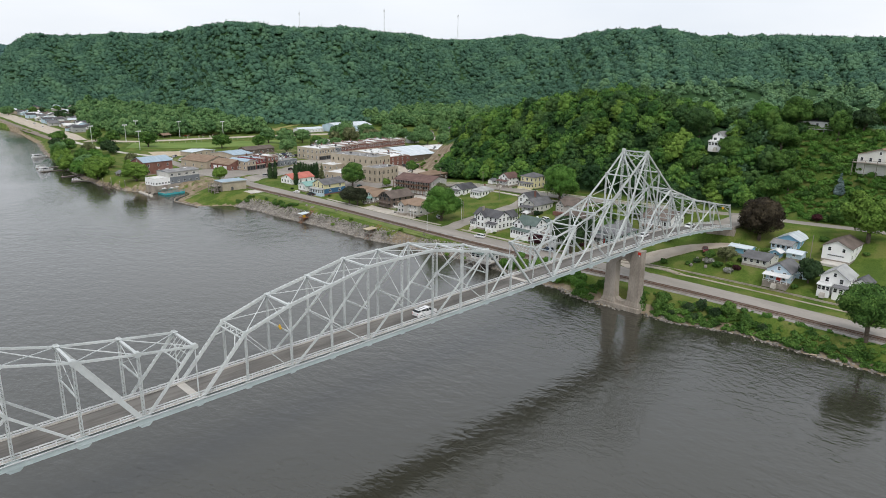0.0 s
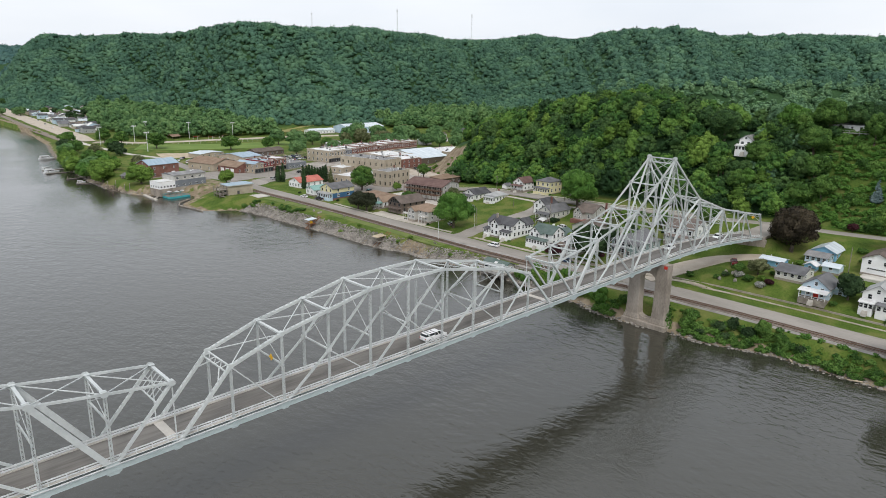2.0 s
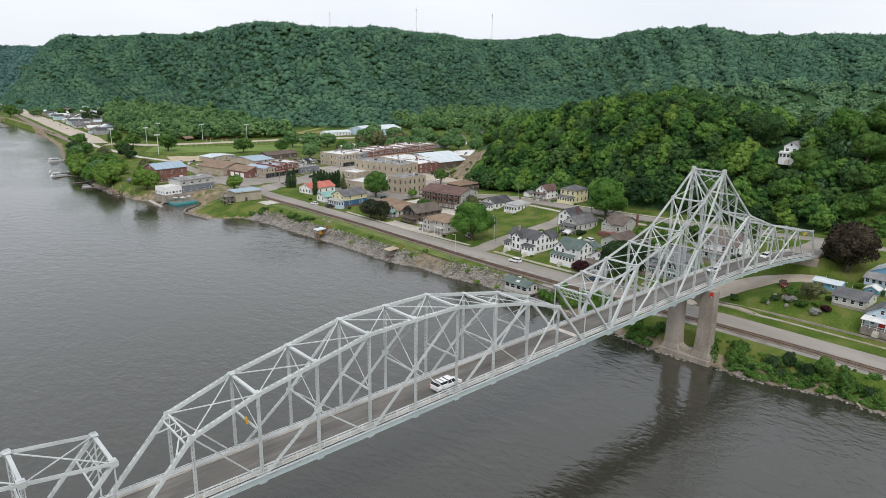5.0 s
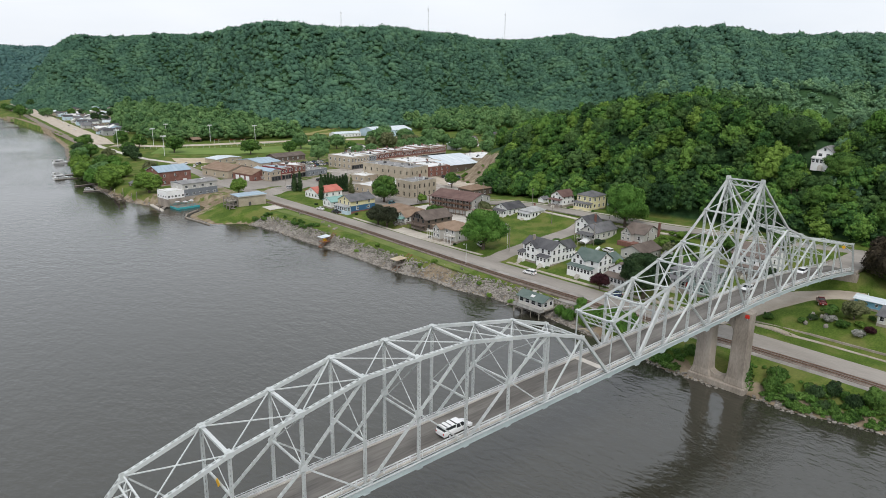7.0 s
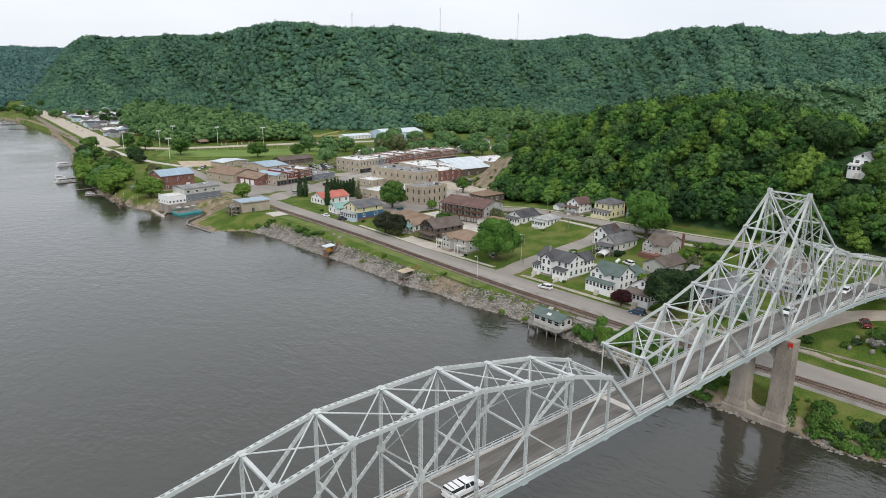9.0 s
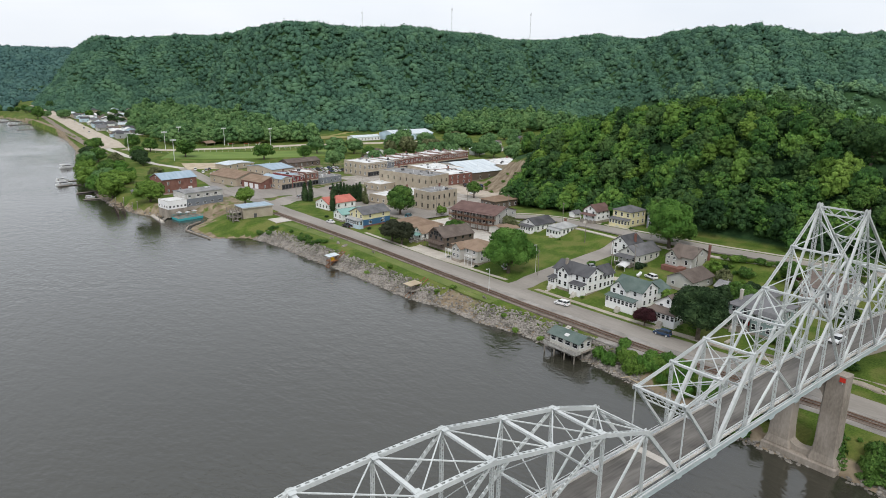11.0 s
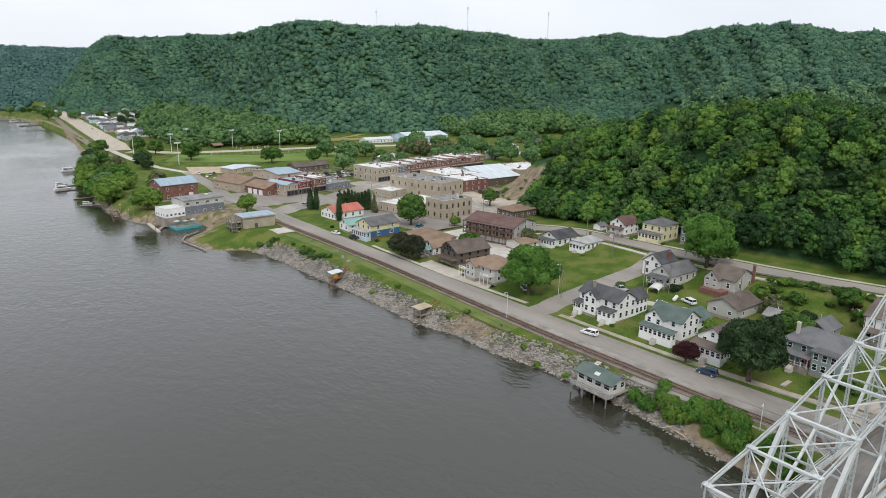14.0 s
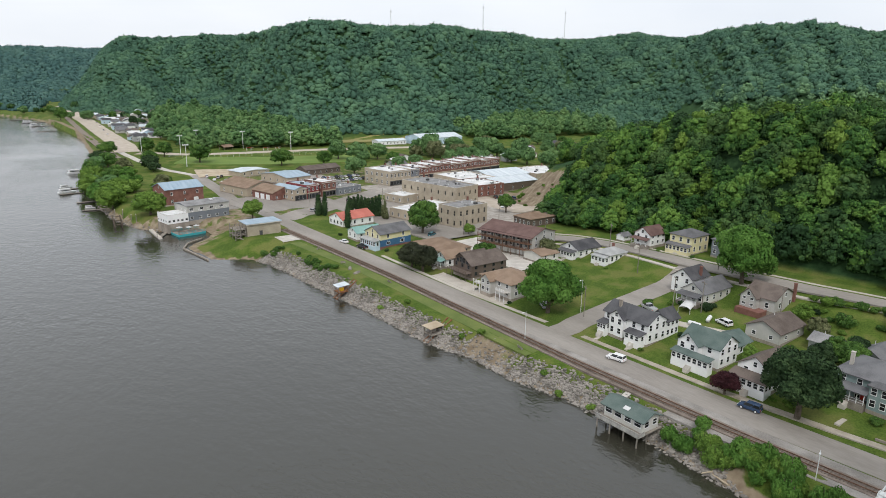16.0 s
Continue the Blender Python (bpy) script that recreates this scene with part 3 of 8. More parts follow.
    upper = [(78, 205), (85, 172), (90, 150), (89.8, 132), (88.6, 112), (89, 92), (89.6, 72), (91.5, 55), (97, 27)]
    strip("pavement_3", "narrow concrete pavement beside the upper street", "pavement", [(x - 5.2, y - 1.2) for x, y in upper], 1.3, M["walk"], 0.1)
    strip("pavement_4", "narrow concrete pavement beside the upper street", "pavement", [(x + 5.2, y + 1.2) for x, y in upper], 1.3, M["walk"], 0.1)
    strip("shoulder", "grey gravel shoulder between the railway and the road", "gravel", [(x + 3.1, y) for x, y in RAIL_LINE], 3.4, M["shoulder"], 0.05)
    strip("shoulder_2", "grey gravel shoulder on the river side of the railway", "gravel", [(8.8, 62), (8.9, 48), (10.4, 22), (12.8, 3), (13.6, -16), (13.6, -66), (13.6, -300)], 2.6, M["shoulder"], 0.04)
    strip("ballast", "grey stone railway ballast", "railway", RAIL_LINE, 3.9, M["ballast"], 0.16)
    strip("ballast_far", "grey stone railway ballast", "railway", [(0, 560), (4, 651), (17, 840), (32, 1044), (36, 1220)], 6.0, M["ballast"], 0.16)
    strip("drive", "bare gravel drive under the bridge", "drive", [(27, 21), (36, 17), (48, 13.5), (59, 9), (65, 1), (66, -6)], 9.0, M["drive_gravel"], 0.09)
    strip("drive_2", "pale gravel drive behind the houses", "drive", [(46, 100), (50, 86), (53, 76), (56, 70)], 3.4, M["walk"], 0.09)
    slab("yard", "concrete parking yard by the motel", 48, 150, 70, 200, M["pale_concrete"], 0.1)
    slab("yard_2", "tan gravel lot below the quarry face", 121, 205, 139, 300, M["drive_gravel"], 0.1)
    slab("yard_4", "worn asphalt lot behind the red-roofed house", 50, 203, 99, 300, M["road"], 0.07)
    slab("yard_5", "pale gravel lot behind the stone blocks", 99, 205, 122, 300, M["gravel"], 0.07)
    slab("yard_6", "asphalt forecourt between the warehouses", 14, 300, 60, 345, M["road"], 0.07)
    slab("forecourt", "pale paved forecourt before the houses", 22.8, 131, 28, 168, M["walk"], 0.07)
    slab("yard_8", "asphalt lot beside the riverside restaurant", -6, 318, 14, 346, M["road"], 0.09)
    slab("yard_7", "asphalt behind the main street shops", 92, 300, 235, 345, M["gravel"], 0.06)
    slab("yard_3", "paved lot among the town buildings", 36, 345, 96, 400, M["road"], 0.12)
    slab("landing", "bare concrete landing pad by the railway", 0, 241, 8, 251, M["pale_concrete"], 0.12)
    strip("ball_field", "mown grass ball field", "field", [(36, 520), (100, 486), (165, 470)], 45, mat("mown_grass", (0.105, 0.17, 0.032), (0.155, 0.222, 0.05), 0.05, 0.95, 0, 0.2, 2.0), 0.1)
    strip("infield", "sandy infield of the ball field", "field", [(26, 445), (52, 440)], 34, M["sand"], 0.2)
    strip("track_far", "pale gravel road beyond the ball field", "road", [(20, 585), (60, 553), (180, 534), (300, 500)], 13, M["drive_gravel"], 0.1)
    strip("far_meadow", "pale dry hay meadow before the woods", "field", [(212, 598), (312, 566)], 36, mat("hay_meadow", (0.2, 0.19, 0.07), (0.28, 0.25, 0.1), 0.03, 0.95, 0, 0.2, 1.0), 0.2)
    strip("strip_lawn", "mown verge between the railway and the bank", "lawn", [(3.5, 238), (6.5, 200), (6.8, 165), (6.0, 130), (6.2, 100)], 4.5, mat("verge_grass", (0.09, 0.13, 0.03), (0.15, 0.18, 0.05), 0.15, 0.95, 0, 0.3, 3.0), 0.05)


def build_railway():
    P2 = np.array(RAIL_LINE[:-1], float)
    s = np.r_[0, np.cumsum(np.hypot(*np.diff(P2, axis=0).T))]
    track = thing("railway_track", "single rusty railway track on dark wooden ties", "railway track")
    for side in (-0.72, 0.72):
        bm = bmesh.new()
        u = np.arange(0, s[-1], 3.0)
        px, py = np.interp(u, s, P2[:, 0]), np.interp(u, s, P2[:, 1])
        tx, ty = np.gradient(px), np.gradient(py)
        ln = np.hypot(tx, ty)
        x, y = px + ty / ln * side, py - tx / ln * side
        z = ground_z(px, py) + 0.42
        for k in range(len(u) - 1):
            beam(bm, (x[k], y[k], z[k]), (x[k + 1], y[k + 1], z[k + 1]), 0.11, 0.17)
        part("rail", bm, M["rail"], track)
    bm = bmesh.new()
    u = np.arange(0, s[-1], 0.62)
    px, py = np.interp(u, s, P2[:, 0]), np.interp(u, s, P2[:, 1])
    tx, ty = np.gradient(px), np.gradient(py)
    ln = np.hypot(tx, ty)
    z = ground_z(px, py) + 0.26
    for k in range(len(u)):
        d = Vector((ty[k] / ln[k], -tx[k] / ln[k], 0)) * 1.3
        c = Vector((px[k], py[k], z[k]))
        beam(bm, c - d * 0.96, c + d * 0.96, 0.22, 0.1)
    tagged(part("timber_bed", bm, M["tie"], track), kind="stuff")


build_ground()
build_water()
build_paving()
build_railway()


# ---- the truss bridge ----
PANEL = 198.1 / 22
WIDE = 8.0
HEIGHT = {0: 9.9, 1: 9.7, 2: 12.55, 3: 14.3, 4: 16.1, 5: 16.2, 10: 10.0, 11: 11.3, 12: 12.75, 13: 15.1, 14: 17.6, 15: 23.6, 16: 30.0, 17: 23.2, 18: 16.9, 19: 14.4, 20: 12.2, 21: 11.0, 22: 10.0, 23: 9.2}
LAST = 24


def chord_z(X):
    return 20.6 + 0.0075 * X - np.where(X > 0, 0.00102 * X * X, 0.0)


def bx(k):
    return (k - 16) * PANEL


def top_h(k):
    if k < 5:
        k = 10 - k
    if 6 <= k <= 9:
        k = 10 - k
    return HEIGHT[k]


def bot(k, y):
    return Vector((bx(k), y, float(chord_z(bx(k)))))


def top(k, y):
    return bot(k if k < 23 else 23.5, y) + Vector((0, 0, top_h(k)))


def midp(k, y, f=0.5):
    return bot(k, y).lerp(top(k, y), f)


def laced(p, q, w, d, up=(0, 1, 0), plates=0.05, zigzag=False):
    """Two side plates with batten plates between them, or, for zigzag, four corner angles joined by lacing bars."""
    bm = bmesh.new()
    a = (q - p).normalized()
    u = Vector(up)
    u = (u - a * u.dot(a)).normalized()
    s = a.cross(u)
    if zigzag:
        for i, j in ((-1, -1), (1, -1), (1, 1), (-1, 1)):
            o = s * (i * (w / 2 - 0.045)) + u * (j * (d / 2 - 0.045))
            beam(bm, p + o, q + o, 0.085, 0.085, u)
        for off, way, half in ((u * (d / 2), s, w * 0.42), (-u * (d / 2), s, w * 0.42), (s * (w / 2), u, d * 0.42), (-s * (w / 2), u, d * 0.42)):
            n = max(2, int((q - p).length / (half * 2.3)))
            for i in range(n):
                k = half if i % 2 else -half
                beam(bm, p.lerp(q, i / n) + way * k + off, p.lerp(q, (i + 1) / n) - way * k + off, 0.07, 0.016, off)
        return bm
    for k in (-1, 1):
        beam(bm, p + s * (k * (w - plates) / 2), q + s * (k * (w - plates) / 2), plates, d, u)
    n = max(2, int((q - p).length / (w * 2.3)))
    for face in (-1, 1):
        off = u * (face * (d / 2 - 0.02))
        for i in range(n + 1):
            c = p.lerp(q, i / n)
            half = a * (w * 0.42)
            beam(bm, c - half + off, c + half + off, w - plates, 0.025, u)
    return bm


def chord(p, q, w, d, pitch=0.6):
    """Box chord: side webs and cover below, laced on top."""
    bm = bmesh.new()
    a = (q - p).normalized()
    s = Vector((0, 1, 0))
    u = a.cross(s) * -1
    if u.z < 0:
        u = -u
    for k in (-1, 1):
        beam(bm, p + s * (k * (w - 0.06) / 2), q + s * (k * (w - 0.06) / 2), 0.06, d, u)
        beam(bm, p + s * (k * (w - 0.16) / 2) + u * (d / 2), q + s * (k * (w - 0.16) / 2) + u * (d / 2), 0.09, 0.03, u)
    beam(bm, p - u * (d / 2 - 0.04), q - u * (d / 2 - 0.04), w * 0.9, 0.03, u)
    n = max(2, int((q - p).length / (pitch * 1.4)))
    for i in range(n):
        c0, c1 = p.lerp(q, (i + 0.24) / n), p.lerp(q, (i + 0.76) / n)
        beam(bm, c0 + u * (d / 2 - 0.02), c1 + u * (d / 2 - 0.02), w * 0.8, 0.03, u)
    return bm


def eyebars(p, q, d):
    """Two pairs of flat tension bars with round heads, side by side."""
    bm = bmesh.new()
    for y in (-0.2, -0.12, 0.12, 0.2):
        o = Vector((0, y, 0))
        beam(bm, p + o, q + o, 0.045, d)
    return bm


def gusset(c, size, along=(1, 0, 0)):
    bm = bmesh.new()
    a, z = Vector(along).normalized(), Vector((0, 0, 1))
    for side in (-0.24, 0.24):
        ring = []
        for t in (-0.021, 0.021):
            ring.append([bm.verts.new(c + Vector((0, side + t, 0)) + a * (size * dx) + z * (size * dz)) for dx, dz in ((-0.6, -0.28), (-0.35, -0.5), (0.35, -0.5), (0.6, -0.28), (0.6, 0.28), (0.35, 0.5), (-0.35, 0.5), (-0.6, 0.28))])
        bm.faces.new(ring[0])
        bm.faces.new(ring[1][::-1])
        for k in range(8):
            bm.faces.new((ring[0][k], ring[1][k], ring[1][(k + 1) % 8], ring[0][(k + 1) % 8]))
    return bm


def build_bridge():
    br = thing("truss_bridge", "silver-grey painted steel cantilever truss bridge over the river", "bridge")
    st = M["steel"]
    first = -6

    def bar(name, p, q, w, d=None, kind="laced", up=(1, 0, 0)):
        d = d or w
        if kind == "laced":
            bm = laced(p, q, w, d, up)
        elif kind == "zigzag":
            bm = laced(p, q, w, d, up, zigzag=True)
        elif kind == "chord":
            bm = chord(p, q, w, d)
        elif kind == "eyebar":
            bm = eyebars(p, q, d)
        else:
            bm = beam(bmesh.new(), p, q, w, d, up)
        return part(name, bm, st, br)

    hung = lambda k: 0 <= k <= 10
    for y in (0.0, WIDE):
        # bottom chord with its stiffening flange
        for k in range(first - 6, LAST):
            bm = beam(bmesh.new(), bot(k, y), bot(k + 1, y), 0.5, 0.62)
            beam(bm, bot(k, y) + Vector((0, 0, 0.33)), bot(k + 1, y) + Vector((0, 0, 0.33)), 0.62, 0.04)
            beam(bm, bot(k, y) - Vector((0, 0, 0.33)), bot(k + 1, y) - Vector((0, 0, 0.33)), 0.62, 0.04)
            part("bottom_chord", bm, M["steel_dark"], br, "pale blue-grey bottom chord")
        # hung middle span
        bar("end_post", bot(0, y), top(1, y), 0.5, 0.5, "chord")
        bar("end_post", bot(10, y), top(9, y), 0.5, 0.5, "chord")
        for k in range(1, 9):
            bar("top_chord", top(k, y), top(k + 1, y), 0.5, 0.5, "chord")
        for k in range(1, 10):
            bar("vertical_post", bot(k, y), top(k, y), 0.38, 0.36, "zigzag", (1, 0, 0))
        for i in (2, 4, 6):
            m5 = midp(i + 1, y)
            bar("diagonal", bot(i, y), m5, 0.32)
            bar("diagonal", m5, top(i + 2, y), 0.32)
            bar("sub_diagonal", m5, bot(i + 2, y), 0.16, 0.2, "bar")
        bar("sub_diagonal", top(1, y), bot(2, y), 0.15, 0.18, "bar")
        bar("diagonal", top(9, y), bot(8, y), 0.26, 0.26, "bar")
        # cantilever arms, mirrored about the middle, and the shore anchor arm
        for mir in (False, True):
            K = (lambda k: 10 - k) if mir else (lambda k: k)
            for k in range(10, 16):
                bar("top_chord", top(K(k), y), top(K(k + 1), y), 0.4, 0.3, "eyebar")
            for k in range(11, 17):
                bar("vertical_post", bot(K(k), y), top(K(k), y), 0.66 if k == 16 else 0.46, 0.6 if k == 16 else 0.42, "zigzag", (1, 0, 0))
            bar("hanger", bot(K(10), y), top(K(10), y), 0.16, 0.16, "bar")
            bar("end_post", top(K(10), y), bot(K(11), y), 0.42, 0.4, "chord")
            bar("diagonal", bot(K(11), y), top(K(12), y), 0.46, 0.8, "bar", (0, 0, 1))
            for a, b, main in ((12, 14, 0.34), (14, 16, 0.4)):
                mm = midp(K(a + 1), y, 0.5)
                bar("diagonal", bot(K(a), y), mm, main, main, "bar")
                bar("diagonal", mm, top(K(b), y), main, main, "bar")
                bar("sub_diagonal", mm, bot(K(b), y), 0.42, 0.38, "zigzag")
                if a == 14:
                    bar("diagonal", top(K(a), y), mm, 0.28, 0.28, "laced")
            bar("sub_strut", midp(K(15), y, 0.5), midp(K(16), y, 0.55), 0.36, 0.36)
            for k in range(10, 17):
                part("gusset_plate", gusset(top(K(k), y), 0.8 if k < 16 else 1.3), st, br)
            for k in range(11, 17):
                part("gusset_plate", gusset(bot(K(k), y), 1.75), M["steel_dark"], br)
        for k in range(16, 23):
            bar("top_chord", top(k, y), top(k + 1, y), 0.42, 0.4, "chord")
        bar("end_post", top(23, y), bot(LAST, y), 0.48, 0.44, "chord")
        for k in range(17, 23):
            bar("vertical_post", bot(k, y), top(k, y), 0.4, 0.36, "zigzag", (1, 0, 0))
        m17 = midp(17, y, 0.5)
        bar("diagonal", bot(16, y), m17, 0.4, 0.4, "bar")
        bar("diagonal", m17, top(18, y), 0.4, 0.4, "bar")
        bar("diagonal", top(16, y), m17, 0.32)
        bar("sub_diagonal", m17, bot(18, y), 0.32, 0.3, "zigzag")
        bar("diagonal", bot(18, y), top(20, y), 0.32, 0.32, "bar")
        bar("diagonal", top(18, y), bot(19, y), 0.28, 0.28, "bar")
        bar("diagonal", bot(20, y), top(22, y), 0.32, 0.32, "bar")
        bar("diagonal", top(20, y), bot(21, y), 0.34, 0.34, "bar")
        bar("diagonal", top(22, y), bot(23, y), 0.34, 0.34, "bar")
        for k in list(range(1, 10)) + list(range(17, 24)):
            part("gusset_plate", gusset(top(k, y), 0.72), st, br)
        for k in list(range(0, 11)) + list(range(17, 24)):
            part("gusset_plate", gusset(bot(k, y), 1.25), M["steel_dark"], br)
        for k in (3, 5, 7):
            part("gusset_plate", gusset(midp(k, y), 0.8), st, br)
        # the outer anchor arm
        for k in range(-12, -6):
            bar("top_chord", bot(k, y) + Vector((0, 0, 9.4 + (k + 12) * 3.3)), bot(k + 1, y) + Vector((0, 0, 9.4 + (k + 13) * 3.3)), 0.55, 0.5, "chord")
            bar("vertical_post", bot(k, y), bot(k, y) + Vector((0, 0, 9.4 + (k + 12) * 3.3)), 0.42)
            bar("diagonal", bot(k, y), bot(k + 1, y) + Vector((0, 0, 9.4 + (k + 13) * 3.3)), 0.4)
    # cross members between the two trusses
    nodes = [k for k in range(-6, 24)]
    for k in nodes:
        p, q = top(k, 0.0), top(k, WIDE)
        if k in (16, -6):
            for dz in (0.0, -1.3):
                bar("lateral_strut", p + Vector((0, 0, dz)), q + Vector((0, 0, dz)), 0.3, 0.3, "bar", (0, 0, 1))
            bm = bmesh.new()
            for i in range(6):
                a, b = i / 6, (i + 1) / 6
                z0, z1 = (0, -1.3) if i % 2 else (-1.3, 0)
                beam(bm, p.lerp(q, a) + Vector((0, 0, z0)), p.lerp(q, b) + Vector((0, 0, z1)), 0.14, 0.1, (1, 0, 0))
            part("portal_lattice", bm, st, br)
            # tall sway bracing of the tower
            for f0, f1 in ((0.93, 0.62), (0.62, 0.36)):
                bar("sway_brace", midp(k, 0, f0), midp(k, WIDE, f1), 0.3, 0.26, "zigzag", (1, 0, 0))
                bar("sway_brace", midp(k, WIDE, f0), midp(k, 0, f1), 0.3, 0.26, "zigzag", (1, 0, 0))
                bar("sway_strut", midp(k, 0, f1), midp(k, WIDE, f1), 0.34, 0.3, "zigzag", (1, 0, 0))
            continue
        if k in (1, 9, 23):
            e = bot({1: 0, 9: 10, 23: LAST}[k], 0.0)
            down = (e - p).normalized()
            for dd in (0.0, 1.0):
                bar("portal_strut", p + down * dd, q + down * dd, 0.2, 0.2, "bar", (0, 0, 1))
            bm = bmesh.new()
            for i in range(8):
                a, b = i / 8, (i + 1) / 8
                d0, d1 = (0, 1.0) if i % 2 else (1.0, 0)
                beam(bm, p.lerp(q, a) + down * d0, p.lerp(q, b) + down * d1, 0.16, 0.08, (1, 0, 0))
            part("portal_lattice", bm, st, br)
            low = down * 3.2
            bar("portal_strut", p + low, p.lerp(q, 0.3) + down * 1.0, 0.18, 0.18, "bar", (0, 0, 1))
            bar("portal_strut", q + low, p.lerp(q, 0.7) + down * 1.0, 0.18, 0.18, "bar", (0, 0, 1))
            continue
        bar("lateral_strut", p, q, 0.46, 0.3, "bar", (0, 0, 1))
        for e, s in ((p, 1), (q, -1)):
            part("node_plate", boxed(e.x - 0.42, min(e.y, e.y + s * 0.7) - 0.15, e.z + 0.25, e.x + 0.42, max(e.y, e.y + s * 0.7) + 0.15, e.z + 0.28), st, br)
        h = top_h(k)
        if h > 10.5 and k not in (15, 17):
            lowf = 7.2 / h
            bar("sway_strut", midp(k, 0, lowf), midp(k, WIDE, lowf), 0.26, 0.22, "zigzag", (1, 0, 0))
            bar("sway_brace", midp(k, 0, lowf), midp(k, WIDE, 0.97), 0.1, 0.1, "bar", (1, 0, 0))
            bar("sway_brace", midp(k, WIDE, lowf), midp(k, 0, 0.97), 0.1, 0.1, "bar", (1, 0, 0))
            if h > 16.5:
                mf = (lowf + 1) / 2
                bar("sway_strut", midp(k, 0, mf), midp(k, WIDE, mf), 0.2, 0.2, "zigzag", (1, 0, 0))
        if k in (15, 17):
            for f in (0.5, 0.3):
                bar("sway_strut", midp(k, 0, f), midp(k, WIDE, f), 0.3, 0.26, "zigzag", (1, 0, 0))
            bar("sway_brace", midp(k, 0, 0.5), midp(k, WIDE, 0.97), 0.14, 0.14, "bar", (1, 0, 0))
            bar("sway_brace", midp(k, WIDE, 0.5), midp(k, 0, 0.97), 0.14, 0.14, "bar", (1, 0, 0))
    for k in range(-6, 23):
        if k in (0, 9):
            continue
        a, b, c, d = top(k, 0), top(k + 1, WIDE), top(k, WIDE), top(k + 1, 0)
        bar("lateral_brace", a, b, 0.14, 0.12, "bar", (0, 0, 1))
        bar("lateral_brace", c, d, 0.14, 0.12, "bar", (0, 0, 1))
    for k, foot in ((0, -1), (10, 11)):
        down = (bot(foot, 0) - top(k, 0)).normalized() * 3.4
        for i in range(7):
            y = WIDE * (i + 0.5) / 7
            bar("portal_bar", top(k, y), top(k, y) + down, 0.1, 0.1, "bar", (1, 0, 0))
        bar("portal_bar", top(k, 0) + down, top(k, WIDE) + down, 0.18, 0.18, "bar", (0, 0, 1))
        bar("portal_bar", top(k, 0) + down * 0.5, top(k, WIDE) + down * 0.5, 0.1, 0.1, "bar", (0, 0, 1))
    # floor beams, stringers, deck
    for k in range(-12, LAST + 1):
        p, q = bot(k, 0.0), bot(k, WIDE)
        bm = beam(bmesh.new(), p, q, 0.05, 0.95)
        for dz in (-0.47, 0.47):
            beam(bm, p + Vector((0, 0, dz)), q + Vector((0, 0, dz)), 0.34, 0.04)
        part("floor_beam", bm, M["steel_dark"], br)
    for k in range(-12, LAST):
        a, b = bx(k), bx(k + 1)
        za, zb2 = float(chord_z(a)), float(chord_z(b))
        for y in (1.2, 4.0, 6.8):
            part("stringer", beam(bmesh.new(), (a, y, za + 0.2), (b, y, zb2 + 0.2), 0.2, 0.45), M["steel_dark"], br)
        bm = bmesh.new()
        beam(bm, (a, WIDE / 2, za + 0.55), (b, WIDE / 2, zb2 + 0.55), 6.7, 0.22)
        part("deck_slab", bm, M["deck"], br, "worn brown-grey asphalt bridge deck")
        for y, s in ((0.62, 1), (WIDE - 0.62, -1)):
            bm = bmesh.new()
            beam(bm, (a, y, za + 0.72), (b, y, zb2 + 0.72), 0.28, 0.26)
            part("kerb", bm, M["pale_concrete"], br)
            bm = bmesh.new()
            for dz in (1.05, 1.45):
                beam(bm, (a, y, za + dz), (b, y, zb2 + dz), 0.07, 0.2)
            for i in range(4):
                t = (i + 0.5) / 4
                beam(bm, (lerp(a, b, t), y - s * 0.1, lerp(za, zb2, t) + 0.6), (lerp(a, b, t), y - s * 0.1, lerp(za, zb2, t) + 1.6), 0.12, 0.12)
            part("guard_rail", bm, M["galv"], br, "galvanised two-bar guard rail")
            bm = bmesh.new()
            beam(bm, (a, y - s * 0.95, za + 0.62), (b, y - s * 0.95, zb2 + 0.62), 0.1, 0.16)
            beam(bm, (a, y - s * 0.95, za + 1.1), (b, y - s * 0.95, zb2 + 1.1), 0.06, 0.08)
            part("outer_rail", bm, M["galv"], br)
    for k in (0, 10):
        p = bot(k, WIDE / 2)
        part("expansion_joint", boxed(p.x - 0.7, 0.8, p.z + 0.64, p.x + 0.7, WIDE - 0.8, p.z + 0.69), M["pale_concrete"], br, "pale concrete expansion joint strip")
    # warning plate hung on the sway strut
    for k, y in ((2, 3.2), (23, 2.0)):
        c = midp(k, y, 0.6 if k == 2 else 0.86) + Vector((-0.3, 0, 0))
        bm = bmesh.new()
        vs = [bm.verts.new(c + Vector((dx, s * 0.62, t * 0.62))) for dx in (-0.02, 0.02) for s, t in ((0, 1), (1, 0), (0, -1), (-1, 0))]
        bm.faces.new(vs[:4]); bm.faces.new(vs[4:][::-1])
        for i in range(4):
            bm.faces.new((vs[i], vs[4 + i], vs[4 + (i + 1) % 4], vs[(i + 1) % 4]))
        part("warning_plate", bm, M["yellow"], br, "yellow diamond warning plate")


def build_pier(x, base, name="bridge_pier"):
    pr = thing(name, "weathered concrete two-column arched bridge pier at the water's edge", "bridge pier")
    cap = float(chord_z(x)) - 0.55
    for y in (-0.3, WIDE + 0.3):
        bm = bmesh.new()
        rings = []
        for z, hx, hy in ((base - 3, 2.0, 2.7), (base + 1.2, 1.95, 2.6), (base + 2.6, 1.6, 2.2), (base + 5, 1.5, 2.05), (cap - 2.2, 1.35, 1.9), (cap, 1.4, 1.95)):
